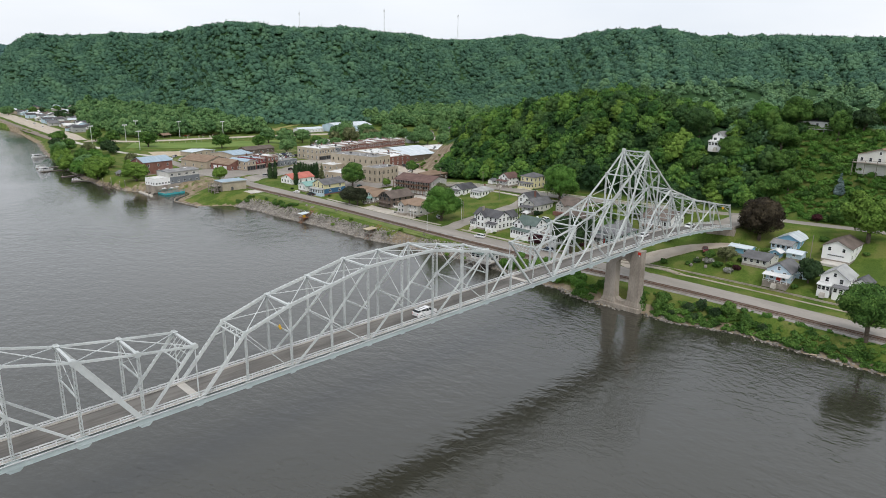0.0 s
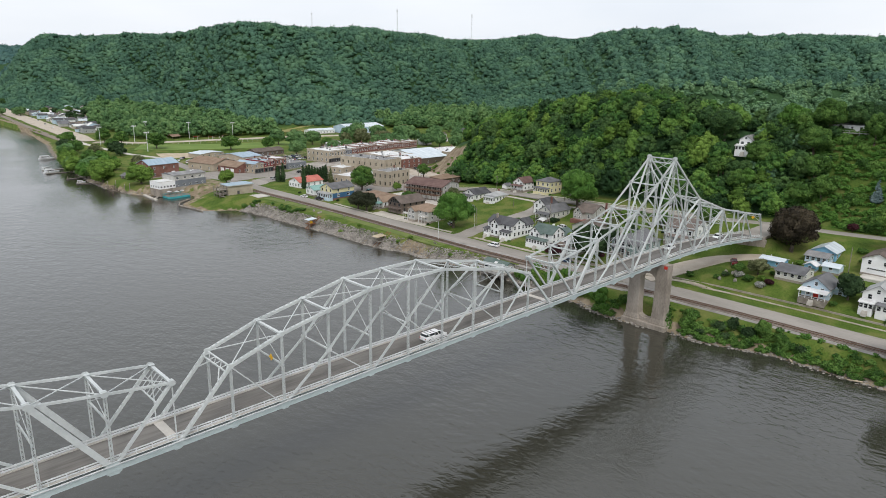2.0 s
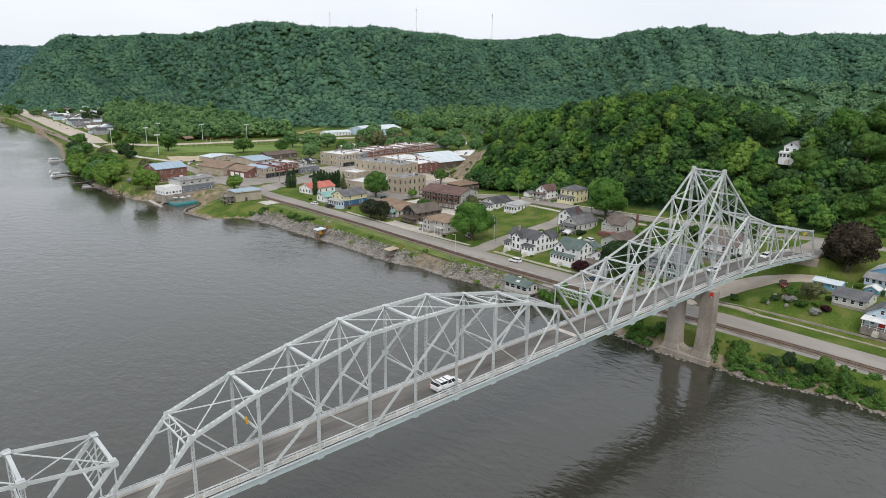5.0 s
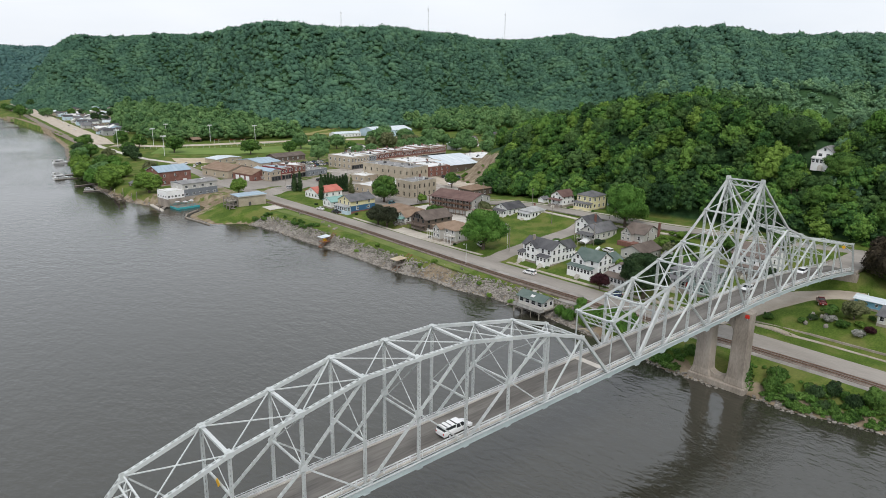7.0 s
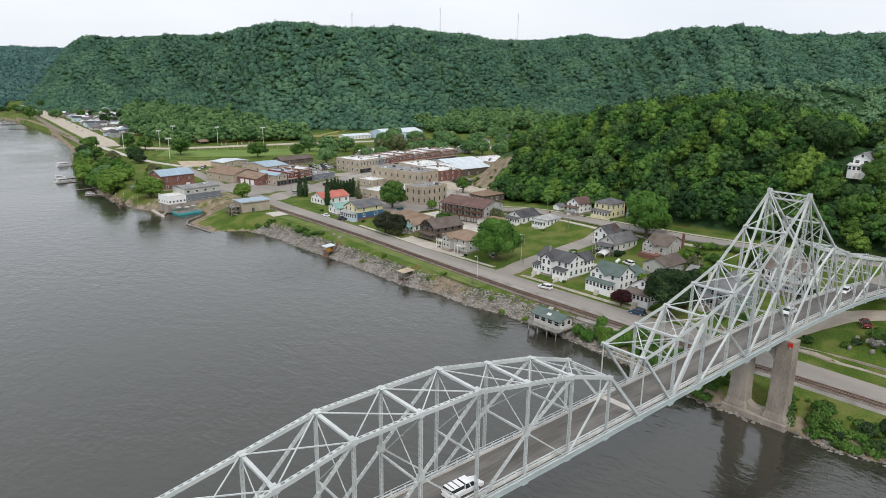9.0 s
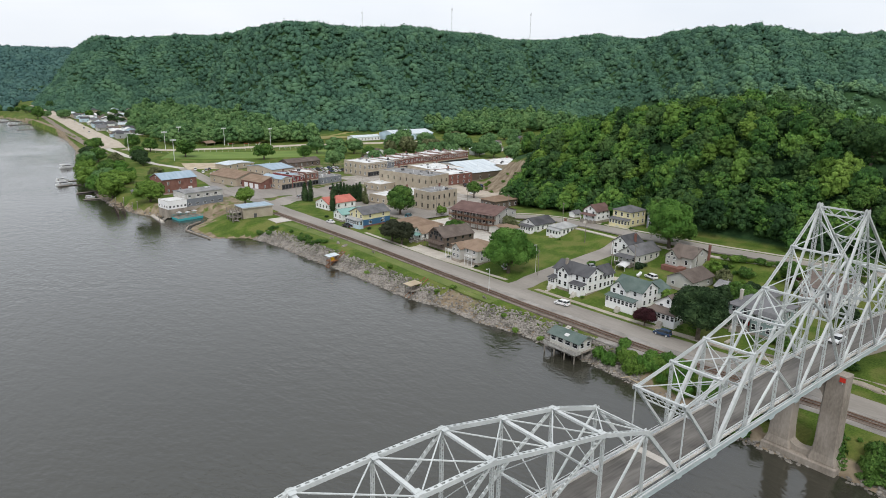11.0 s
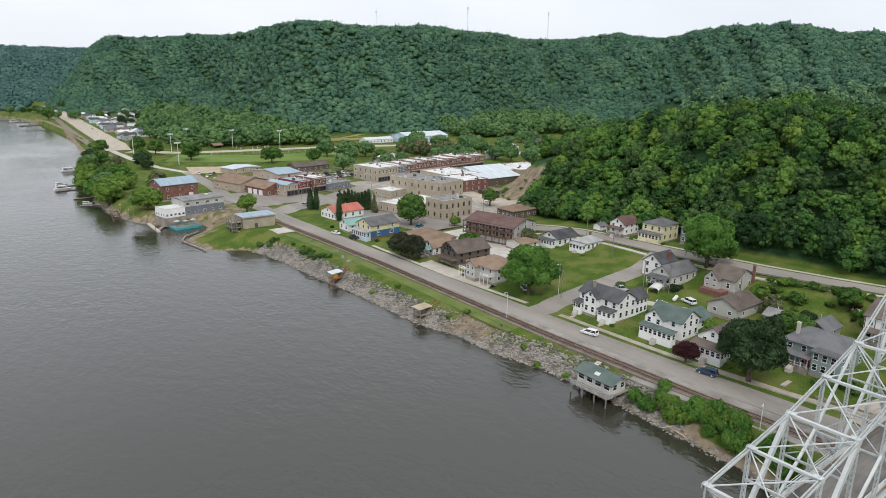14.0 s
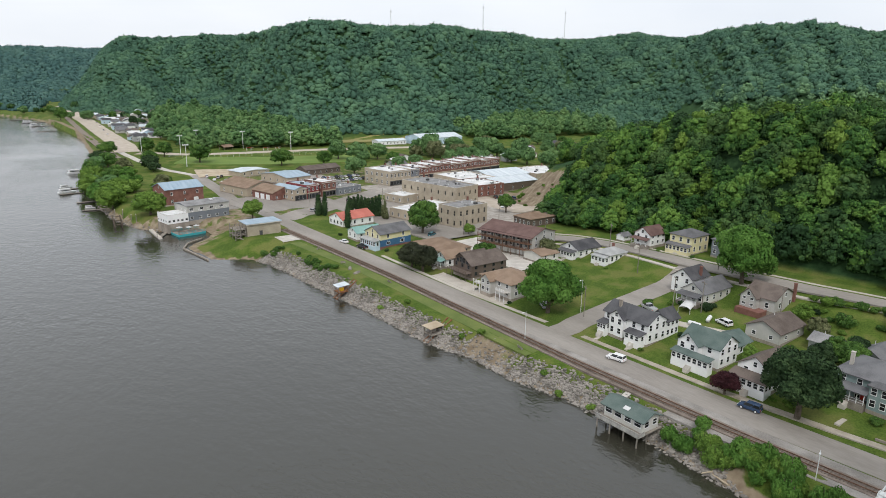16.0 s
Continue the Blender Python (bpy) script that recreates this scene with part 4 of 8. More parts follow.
            c = 0.25
            rings.append([bm.verts.new((x + sx, y + sy, z)) for sx, sy in ((-hx + c, -hy), (hx - c, -hy), (hx, -hy + c), (hx, hy - c), (hx - c, hy), (-hx + c, hy), (-hx, hy - c), (-hx, -hy + c))])
        for r0, r1 in zip(rings, rings[1:]):
            for i in range(8):
                bm.faces.new((r0[i], r0[(i + 1) % 8], r1[(i + 1) % 8], r1[i]))
        bm.faces.new(rings[-1])
        part("column", bm, M["concrete"], pr)
    # arched web joining the columns, open in the middle
    for lo in (False, True):
        bm = bmesh.new()
        n = 14
        y0, y1 = 1.5, WIDE - 1.5
        mid, r = (y0 + y1) / 2, (y1 - y0) / 2
        for i in range(n):
            a0, a1 = math.pi * i / n, math.pi * (i + 1) / n
            ya, yb = mid - r * math.cos(a0), mid - r * math.cos(a1)
            if lo:
                za, zc, lim = base + 3.2 - r * 0.8 * math.sin(a0) + 0.6, base + 3.2 - r * 0.8 * math.sin(a1) + 0.6, base - 3
            else:
                za, zc, lim = cap - 6.0 + r * math.sin(a0), cap - 6.0 + r * math.sin(a1), cap
            vs = [bm.verts.new((xx, yy, zz)) for xx in (x - 1.15, x + 1.15) for yy, zz in ((ya, za), (yb, zc), (yb, lim), (ya, lim))]
            for f in ((0, 1, 2, 3), (7, 6, 5, 4), (0, 4, 5, 1), (2, 6, 7, 3)):
                bm.faces.new([vs[j] for j in f])
        bmesh.ops.remove_doubles(bm, verts=bm.verts, dist=0.001)
        bmesh.ops.recalc_face_normals(bm, faces=bm.faces)
        part("arch_web", bm, M["concrete"], pr)
    part("footing", boxed(x - 2.5, -3.2, base - 3, x + 2.5, WIDE + 3.2, base + 0.9, bevel=0.2), M["concrete"], pr)
    return pr


def build_abutment():
    ab = thing("abutment", "stained concrete bridge abutment against the hillside", "abutment")
    x = bx(LAST)
    z = float(chord_z(x))
    part("back_wall", boxed(x - 0.2, -1.6, 9, x + 1.2, WIDE + 1.6, z - 0.3, bevel=0.08), M["concrete"], ab)
    part("parapet", boxed(x + 0.2, -1.2, z - 0.1, x + 8, -0.9, z + 0.9, bevel=0.05), M["concrete"], ab)
    part("parapet", boxed(x + 0.2, WIDE + 0.9, z - 0.1, x + 8, WIDE + 1.2, z + 0.9, bevel=0.05), M["concrete"], ab)
    part("approach_slab", boxed(x, -0.9, z - 0.5, x + 29, WIDE + 0.9, z + 0.5), M["road"], ab, "asphalt bridge approach")


build_bridge()
build_pier(0.0, 0.6)
build_pier(bx(-6), -1.0)
build_abutment()


# ---- vegetation ----
def ico(sub):
    bm = bmesh.new()
    bmesh.ops.create_icosphere(bm, subdivisions=sub, radius=1.0)
    bm.verts.ensure_lookup_table()
    V = np.array([v.co[:] for v in bm.verts])
    F = np.array([[v.index for v in f.verts] for f in bm.faces])
    bm.free()
    return V, F


ICO1, ICO2 = ico(1), ico(2)


def lump(rng, base, amp):
    """A closed blob with an uneven surface."""
    V, F = base
    f = 1 + amp * (np.sin(V @ rng.normal(0, 2.2, 3) + rng.uniform(0, 6)) * 0.5 + np.sin(V @ rng.normal(0, 4.0, 3) + rng.uniform(0, 6)) * 0.35) + rng.normal(0, amp * 0.25, len(V))
    return V * f[:, None], F


def leaves_on(rng, centres, radii, count, size):
    """Small four-cornered leaf sprays scattered over the outside of the lumps."""
    k = rng.choice(len(centres), count, p=radii**2 / (radii**2).sum())
    d = rng.normal(0, 1, (count, 3))
    d[:, 2] = np.abs(d[:, 2]) * 0.9 + d[:, 2] * 0.25
    d /= np.linalg.norm(d, axis=1, keepdims=True)
    c = centres[k] + d * (radii[k] * (0.78 + 0.5 * rng.random(count) ** 1.6))[:, None]
    nrm = d + rng.normal(0, 0.55, (count, 3))
    nrm /= np.linalg.norm(nrm, axis=1, keepdims=True)
    a = np.cross(nrm, rng.normal(0, 1, (count, 3)))
    a /= np.linalg.norm(a, axis=1, keepdims=True)
    b = np.cross(nrm, a)
    s = size * rng.uniform(0.6, 1.35, count)[:, None]
    q = rng.uniform(0.5, 0.9, count)[:, None]
    V = np.stack([c - a * s, c - b * s * q, c + a * s, c + b * s * q], 1).reshape(-1, 3)
    i = np.arange(count)[:, None] * 4
    F = np.concatenate([i + [0, 1, 2], i + [0, 2, 3]])
    return V, F


def join(parts):
    Vs, Fs, n = [], [], 0
    for V, F in parts:
        Vs.append(V)
        Fs.append(F + n)
        n += len(V)
    return np.concatenate(Vs), np.concatenate(Fs)


def heap(rng, lumps=13, count=600, size=0.075, tall=1.0, core=ICO2, flat=0.8, body=0.85):
    """A full crown about two units wide on z = 0: foliage masses round a dome, leaf sprays lying along their outsides."""
    cs, rs = [(0.0, 0.0, 0.75 * tall)], [0.66]
    for i in range(lumps):
        h = 1 - (i + 0.5) / lumps * 1.25
        a = i * 2.4 + rng.uniform(-0.5, 0.5)
        w = math.sqrt(max(0.0, 1 - h * h)) * rng.uniform(0.52, 0.74)
        cs.append((w * math.cos(a), w * math.sin(a), tall * (0.72 + 0.66 * h + rng.uniform(-0.09, 0.09))))
        rs.append(rng.uniform(0.2, 0.42) * (1 if lumps < 20 else 0.86))
    cs, rs = np.array(cs), np.array(rs)
    out = []
    for c, r in zip(cs, rs):
        V, F = lump(rng, core, 0.12)
        out.append((V * (r * body, r * body, r * body * flat) + c, F))
    k = rng.choice(len(cs), count * 4, p=rs**2 / (rs**2).sum())
    d = rng.normal(0, 1, (count * 4, 3))
    d[:, 2] += 0.35
    d /= np.linalg.norm(d, axis=1, keepdims=True)
    c = cs[k] + d * (1, 1, flat) * (rs[k] * rng.uniform(body - 0.01, 1.18, count * 4))[:, None]
    gap = np.linalg.norm((c[:, None] - cs[None]) / (1, 1, flat), axis=2) / rs[None]
    gap[np.arange(len(c)), k] = 9
    on = np.flatnonzero((gap.min(1) > 0.95) & (c[:, 2] > 0.1 * tall))[:count]
    c, d = c[on], d[on]
    nrm = d + rng.normal(0, 0.34, d.shape)
    nrm /= np.linalg.norm(nrm, axis=1, keepdims=True)
    a = np.cross(nrm, rng.normal(0, 1, d.shape))
    a /= np.linalg.norm(a, axis=1, keepdims=True)
    b = np.cross(nrm, a)
    s = size * rng.uniform(0.55, 1.4, len(c))[:, None]
    V = np.stack([c - a * s, c - b * s * 0.7, c + a * s, c + b * s * 0.7], 1).reshape(-1, 3)
    i = np.arange(len(c))[:, None] * 4
    out.append((V, np.concatenate([i + [0, 1, 2], i + [0, 2, 3]])))
    return join(out)


def woods(name, label, seed, spots, sizes, material, variants, round_off=False, tint=0.09):
    """One mass of far woodland, each crown a turned, scaled variant set on its spot."""
    rng = np.random.default_rng(seed)
    Vs, Fs, Ts, n = [], [], [], 0
    for v, (V0, F0) in enumerate(variants):
        mine = np.arange(v, len(spots), len(variants))
        if not len(mine):
            continue
        a = rng.uniform(0, 2 * math.pi, len(mine))
        s = sizes[mine]
        st = s * rng.uniform(0.8, 1.25, len(mine))
        c, sn = np.cos(a), np.sin(a)
        X = V0[None, :, 0] * c[:, None] - V0[None, :, 1] * sn[:, None]
        Y = V0[None, :, 0] * sn[:, None] + V0[None, :, 1] * c[:, None]
        P = np.stack([X * s[:, None], Y * s[:, None], V0[None, :, 2] * st[:, None]], -1) + spots[mine][:, None]
        Vs.append(P.reshape(-1, 3))
        Fs.append((F0[None] + (np.arange(len(mine)) * len(V0))[:, None, None]).reshape(-1, 3) + n)
        Ts.append(np.repeat(np.clip(rng.normal(0, tint, len(mine)), -0.22, 0.25), len(V0)))
        n += P.shape[0] * P.shape[1]
    me = mesh_from(name, np.concatenate(Vs), np.concatenate(Fs), material, round_off)
    at = me.attributes.new("tint", "FLOAT", "POINT")
    at.data.foreach_set("value", np.concatenate(Ts).astype(np.float32))
    return tagged(new(name, me), label, "woods", kind="stuff")


def jittered(rng, x0, x1, y0, y1, gap):
    gx, gy = np.meshgrid(np.arange(x0, x1, gap), np.arange(y0, y1, gap))
    gx = gx + (np.arange(gx.shape[0]) % 2)[:, None] * gap / 2
    p = np.stack([gx.ravel(), gy.ravel()], -1)
    return p + rng.uniform(-0.42, 0.42, p.shape) * gap


def canopy(rng, lumps=9, tall=0.85, sprays=36):
    """The upper shell of a tree crown seen from afar: swelling foliage masses with creases between them and leaf sprays, open below."""
    V, F = ICO2
    way = rng.normal(0, 1, (lumps, 3)) + (0, 0, 0.5)
    way /= np.linalg.norm(way, axis=1, keepdims=True)
    near = (V @ way.T).max(1)
    r = 0.64 + 0.36 * np.clip((near - 0.5) / 0.5, 0, 1) ** 0.7 + rng.normal(0, 0.06, len(V))
    V = V * r[:, None]
    keep = V[F].mean(1)[:, 2] > -0.4
    V = V * (1, 1, tall) + (0, 0, tall * 0.25)
    cards = leaves_on(rng, np.array([[0.0, 0.0, tall * 0.2]]), np.array([0.93]), sprays, 0.24)
    return join([(V, F[keep]), cards])


def polar(p):
    dx, dy = p[:, 0] - HUB[0], p[:, 1] - HUB[1]
    return np.hypot(dx, dy), np.degrees(np.arctan2(dx, dy))


def build_woods():
    rng = np.random.default_rng(5)
    domes = [canopy(rng) for _ in range(14)]
    # bluffs, with distance haze put into the foliage colour
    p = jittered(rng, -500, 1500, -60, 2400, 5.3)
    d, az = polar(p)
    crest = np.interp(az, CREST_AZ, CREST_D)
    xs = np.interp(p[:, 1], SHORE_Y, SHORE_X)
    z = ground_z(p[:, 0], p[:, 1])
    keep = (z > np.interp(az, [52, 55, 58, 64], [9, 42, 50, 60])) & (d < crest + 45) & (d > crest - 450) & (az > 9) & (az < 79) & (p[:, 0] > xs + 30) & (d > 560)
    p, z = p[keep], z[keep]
    woods("woods", "dense hardwood forest on the river bluffs, its green paled for haze", 1, np.c_[p, z + rng.uniform(-0.6, 1.6, len(p))], 2.9 + 2.9 * rng.random(len(p)) ** 1.7, M["leaf_far_haze"], domes, True, 0.045)
    # distant ridge upstream, its blue-green colour standing in for haze
    p = jittered(rng, -1000, 700, 1180, 2480, 11.0)
    d, az = polar(p)
    z = ground_z(p[:, 0], p[:, 1])
    xs = np.interp(p[:, 1], SHORE_Y, SHORE_X)
    keep = (p[:, 0] > xs + 10) & (az < 14) & (az > -4) & ((d > 1990) | (d < 1640) | (rng.uniform(0, 1, len(p)) < 0.12)) & (d > 1260) & (d < 2470) & ~((az > 8.6) & (d < 1640)) & ((p[:, 0] > xs + 45) | (d > 1480))
    p, z = p[keep], z[keep]
    woods("woods_distant", "wooded ridge far up the river, coloured blue-green for haze", 2, np.c_[p, z - 0.5], rng.uniform(7, 10, len(p)), M["leaf_distant_haze"], domes[:5], True)
    # bottomland trees at the foot of the bluffs
    p = jittered(rng, 10, 700, 440, 1250, 10.2)
    d, az = polar(p)
    crest = np.interp(az, CREST_AZ, CREST_D)
    z = ground_z(p[:, 0], p[:, 1])
    lane = np.interp(p[:, 1], [440, 600, 800, 960, 1140, 1250], [66, 60, 84, 125, 195, 230])
    line = np.interp(p[:, 0], [0, 60, 180, 300, 700], [640, 585, 560, 545, 420])
    meadow = (p[:, 0] > 205) & (p[:, 0] < 350) & (p[:, 1] < 655)
    keep = (z < 12) & (d < crest - 90) & (p[:, 0] > lane) & (p[:, 1] > line) & ~meadow & (az < 75) & (rng.uniform(0, 1, len(p)) < 0.95)
    p, z = p[keep], z[keep]
    flat = [heap(rng, 16, 330, 0.085, 1.45, ICO1) for _ in range(8)]
    woods("woods_bottomland", "lighter green bottomland trees before the bluffs", 3, np.c_[p, z - 2.2], rng.uniform(5.2, 8.8, len(p)), M["leaf_flat"], flat, False, 0.12)
    p = jittered(rng, 400, 1050, -60, 600, 11.5)
    d, az = polar(p)
    z = ground_z(p[:, 0], p[:, 1])
    crest = np.interp(az, CREST_AZ, CREST_D)
    field = (az > 69) & (az < 75) & (d > 760) & (d < 830)
    keep = (z < 63) & (d > 560) & (d < crest - 60) & (az > 52) & (az < 80) & ~field & (p[:, 1] < np.interp(p[:, 0], [400, 700], [480, 420])) & (rng.uniform(0, 1, len(p)) < 0.88)
    p, z = p[keep], z[keep]
    # side valley trees take the green paled for haze
    woods("woods_valley", "light green trees in the side valley beyond the hill, paled for haze", 7, np.c_[p, z - 2.0], rng.uniform(4.5, 8.0, len(p)), M["leaf_valley_haze"], [heap(rng, 8, 90, 0.13, 1.05, ICO1) for _ in range(6)])
    # the near wooded knob
    p = jittered(rng, 108, 235, -8, 300, 5.3)
    f = np.interp(p[:, 1], FOOT_Y, FOOT_X)
    z = ground_z(p[:, 0], p[:, 1])
    quarry = (p[:, 0] < f + 34) & (p[:, 1] > 214)
    clearing = (np.abs(p[:, 0] - 129) < 6.5) & (np.abs(p[:, 1] - 34) < 4.5)
    south = (p[:, 1] < np.interp(p[:, 0], [112, 126, 134, 150], [3, 3, 12, 16])) | clearing | ((p[:, 0] > 148) & (p[:, 1] < 52))
    keep = (p[:, 0] > f - np.interp(p[:, 1], [120, 140, 205, 215], [1, 7, 8, 1])) & (p[:, 0] < f + 58) & (z > 7) & ~quarry & ~south
    p, z = p[keep], z[keep]
    hill = [heap(rng, 24, 640, 0.075, 1.15, ICO1) for _ in range(10)]
    pick = rng.random(len(p))
    for name, leaf, label, a, b in (("woods_knob", "leaf_hill", "dense bright green trees on the steep hill behind the town", 0, 0.56), ("woods_knob_dark", "leaf_shade", "deep green maples among the hillside trees", 0.56, 0.84), ("woods_knob_light", "leaf_fresh", "light yellow-green trees among the hillside woods", 0.84, 1.1)):
        on = (pick >= a) & (pick < b)
        woods(name, label, 4, np.c_[p, z - 1.4][on], rng.uniform(4.3, 6.9, on.sum()), M[leaf], hill, False, 0.1)
    p = jittered(rng, 108, 200, 0, 215, 4.6)
    f = np.interp(p[:, 1], FOOT_Y, FOOT_X)
    clearing = (np.abs(p[:, 0] - 128) < 8) & (np.abs(p[:, 1] - 34) < 6)
    keep = (p[:, 0] > f + 1) & (p[:, 0] < f + 50) & ~clearing
    p = p[keep]
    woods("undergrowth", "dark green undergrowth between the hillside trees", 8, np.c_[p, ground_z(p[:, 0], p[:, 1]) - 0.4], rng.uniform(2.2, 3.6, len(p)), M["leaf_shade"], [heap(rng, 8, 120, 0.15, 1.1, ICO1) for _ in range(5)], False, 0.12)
    # trees on the upland beyond the bridge's shore end, haze painted into their green
    p = jittered(rng, 118, 430, -260, 112, 9.0)
    z = ground_z(p[:, 0], p[:, 1])
    keep = ((p[:, 0] > 165) | ((p[:, 0] > 120) & (p[:, 1] > 6)) | (p[:, 1] < -52)) & (rng.uniform(0, 1, len(p)) < np.where(p[:, 0] < 185, 0.85, 0.45)) & ((p[:, 0] < 300) | (p[:, 1] > -90)) & ((p[:, 1] < 30) | (p[:, 0] > 190)) & ~((p[:, 0] > 150) & (np.abs(p[:, 1] - 57 - (p[:, 0] - 215) * 0.385) < 17))
    p, z = p[keep], z[keep]
    light = [heap(rng, 10, 170, 0.12, 1.1, ICO1) for _ in range(8)]
    woods("woods_upland", "mixed green trees on the upland, paled for haze", 6, np.c_[p, z - 0.5], rng.uniform(3.0, 5.2, len(p)), M["leaf_valley_haze"], light)


TREES = {}


def tree_meshes():
    rng = np.random.default_rng(21)
    for kind in range(4):
        TREES["round", kind] = heap(rng, 22, 3800, 0.056, 1.0, body=0.7)
        TREES["plain", kind] = heap(rng, 15, 1000, 0.085, 0.95, ICO1)
    for kind in range(2):
        TREES["broad", kind] = heap(rng, 24, 4200, 0.052, 0.8, body=0.7)
    for kind in range(2):
        TREES["grand", kind] = heap(rng, 34, 9500, 0.038, 0.98, body=0.7)
    for kind in range(3):
        TREES["bush", kind] = heap(rng, 12, 1300, 0.075, 0.7, ICO1, body=0.68)
    # narrow columns and cones
    for key, cone in (("column", False), ("cone", True)):
        cs, rs = [], []
        for i in range(14):
            h = i / 13
            r = (0.52 * (1 - 0.6 * h**2.5)) if not cone else 0.62 * (1 - h) + 0.06
            for j in range(1 if not cone else 3):
                a = rng.uniform(0, 6.28)
                w = 0.05 if not cone else r * 0.5
                cs.append((w * math.cos(a), w * math.sin(a), 0.25 + h * 3.0))
                rs.append(r * (1.0 if not cone else 0.62))
        cs, rs = np.array(cs), np.array(rs)
        out = []
        for c, r in zip(cs, rs):
            V, F = lump(rng, ICO1, 0.12)
            out.append((V * r * 0.9 + c, F))
        out.append(leaves_on(rng, cs, rs, 1100, 0.08))
        TREES[key, 0] = join(out)


CROWN_ME, TRUNK_ME = {}, {}


def trunk_bm(height, rng):
    """Tapered trunk with limbs into the crown, for a crown of radius one."""
    bm = bmesh.new()
    tube(bm, (0, 0, -0.15), (0.02, 0.01, height), 0.085, 0.06, 7)
    tube(bm, (0.02, 0.01, height), (0.0, 0.04, height + 0.85), 0.06, 0.02, 6)
    for _ in range(5):
        a = rng.uniform(0, 6.28)
        z0 = height * rng.uniform(0.7, 1.2)
        tube(bm, (0.01, 0.01, z0), (0.55 * math.cos(a), 0.55 * math.sin(a), z0 + rng.uniform(0.35, 0.8)), 0.035, 0.01, 5)
    return bm


def tree(x, y, r, leaf="leaf_mid", kind="round", name="tree", label="leafy green street tree", stem=0.45, z=None, squash=1.0, cat="tree"):
    if kind == "round" and r > 7 and y < 170:
        kind = "grand"
    if kind == "round" and y > 340:
        kind = "plain"
    n = sum(1 for k in TREES if k[0] == kind)
    v = int(abs(x * 3.7 + y * 1.3)) % n
    z = float(ground_z(x, y)) if z is None else z
    ob = thing(name, label, cat, pose(x, y, z, 0, 0, (x * 37 + y * 91) % 360))
    wide = 1 + 0.13 * math.sin(x * 1.7 + y * 2.3)
    ob.scale = (r * wide, r / wide, r * squash * (1 + 0.09 * math.sin(x * 3.1 - y)))
    stem = 0.0 if kind == "bush" else (0.06 if kind in ("column", "cone") else stem)
    key = (kind, v, leaf, stem)
    if key not in CROWN_ME:
        V, F = TREES[kind, v]
        CROWN_ME[key] = mesh_from("crown", V + (0, 0, stem - (0.12 if kind == "bush" else 0)), F, M[leaf])
    part_me("crown" if kind != "bush" else "foliage", CROWN_ME[key], ob)
    tk = (kind, stem)
    if tk not in TRUNK_ME:
        bm = trunk_bm(stem + 0.25, random.Random(4))
        me = bpy.data.meshes.new("trunk")
        bm.to_mesh(me)
        bm.free()
        me.materials.append(M["bark"])
        TRUNK_ME[tk] = me
    part_me("trunk" if kind != "bush" else "stem", TRUNK_ME[tk], ob)
    return ob


# ---- buildings ----
def win_mesh(w, h, trim, bars=True):
    bm = bmesh.new()
    t = 0.09
    box(bm, -w / 2 - t, -0.07, -t, -w / 2, 0.03, h + t)
    box(bm, w / 2, -0.07, -t, w / 2 + t, 0.03, h + t)
    box(bm, -w / 2, -0.07, h, w / 2, 0.03, h + t)
    box(bm, -w / 2 - t, -0.11, -t - 0.05, w / 2 + t, 0.03, 0)
    if bars:
        box(bm, -w / 2, -0.05, h * 0.48, w / 2, 0.02, h * 0.53)
    me = bpy.data.meshes.new("window_frame")
    bm.to_mesh(me)
    bm.free()
    me.materials.append(trim)
    return me


WIN = {}


def window(parent, m, w=1.0, h=1.5, trim="white_trim", name="window"):
    key = (round(w, 2), round(h, 2), trim)
    if key not in WIN:
        pm = boxed(-w / 2, -0.025, 0, w / 2, 0.02, h)
        pane = bpy.data.meshes.new("pane")
        pm.to_mesh(pane)
        pm.free()
        pane.materials.append(M["glass"])
        WIN[key] = (win_mesh(w, h, M[trim]), pane)
    f, p = WIN[key]
    ob = part_me(name, f, parent, m)
    part_me("pane", p, ob)
    return ob


DOORS = {}


def door(parent, m, w=1.0, h=2.1, material="dark_trim", name="door"):
    key = (w, h, material)
    if key not in DOORS:
        bm = boxed(-w / 2, -0.06, 0, w / 2, 0.02, h)
        for i in range(2):
            box(bm, -w / 2 + 0.12, -0.09, 0.2 + i * h * 0.48, w / 2 - 0.12, -0.06, h * 0.42 + i * h * 0.48)
        me = bpy.data.meshes.new("door")
        bm.to_mesh(me)
        bm.free()
        me.materials.append(M[material])
        DOORS[key] = me
    return part_me(name, DOORS[key], parent, m)


def prism_walls(x0, y0, x1, y1, z0, h, rise, ridge):
    """Four walls, with gables when rise is more than nothing."""
    bm = bmesh.new()
    box(bm, x0, y0, z0, x1, y1, h)
    if rise:
        if ridge == "x":
            m = (y0 + y1) / 2
            tri = [((x0, y0, h), (x0, y1, h), (x0, m, h + rise)), ((x1, y0, h), (x1, y1, h), (x1, m, h + rise))]
        else:
            m = (x0 + x1) / 2
            tri = [((x0, y0, h), (x1, y0, h), (m, y0, h + rise)), ((x0, y1, h), (x1, y1, h), (m, y1, h + rise))]
        a = [bm.verts.new(v) for v in tri[0]]
        b = [bm.verts.new(v) for v in tri[1]]
        bm.faces.new(a)
        bm.faces.new(b[::-1])
        for i, j in ((0, 2), (1, 2)):
            bm.faces.new((a[i], a[j], b[j], b[i]))
    bmesh.ops.recalc_face_normals(bm, faces=bm.faces)
    return bm


def gable_roof(x0, y0, x1, y1, h, rise, ridge, over=0.45, th=0.16):
    bm = bmesh.new()
    if ridge == "y":
        m, half, a, b = (x0 + x1) / 2, (x1 - x0) / 2, y0 - over, y1 + over
    else:
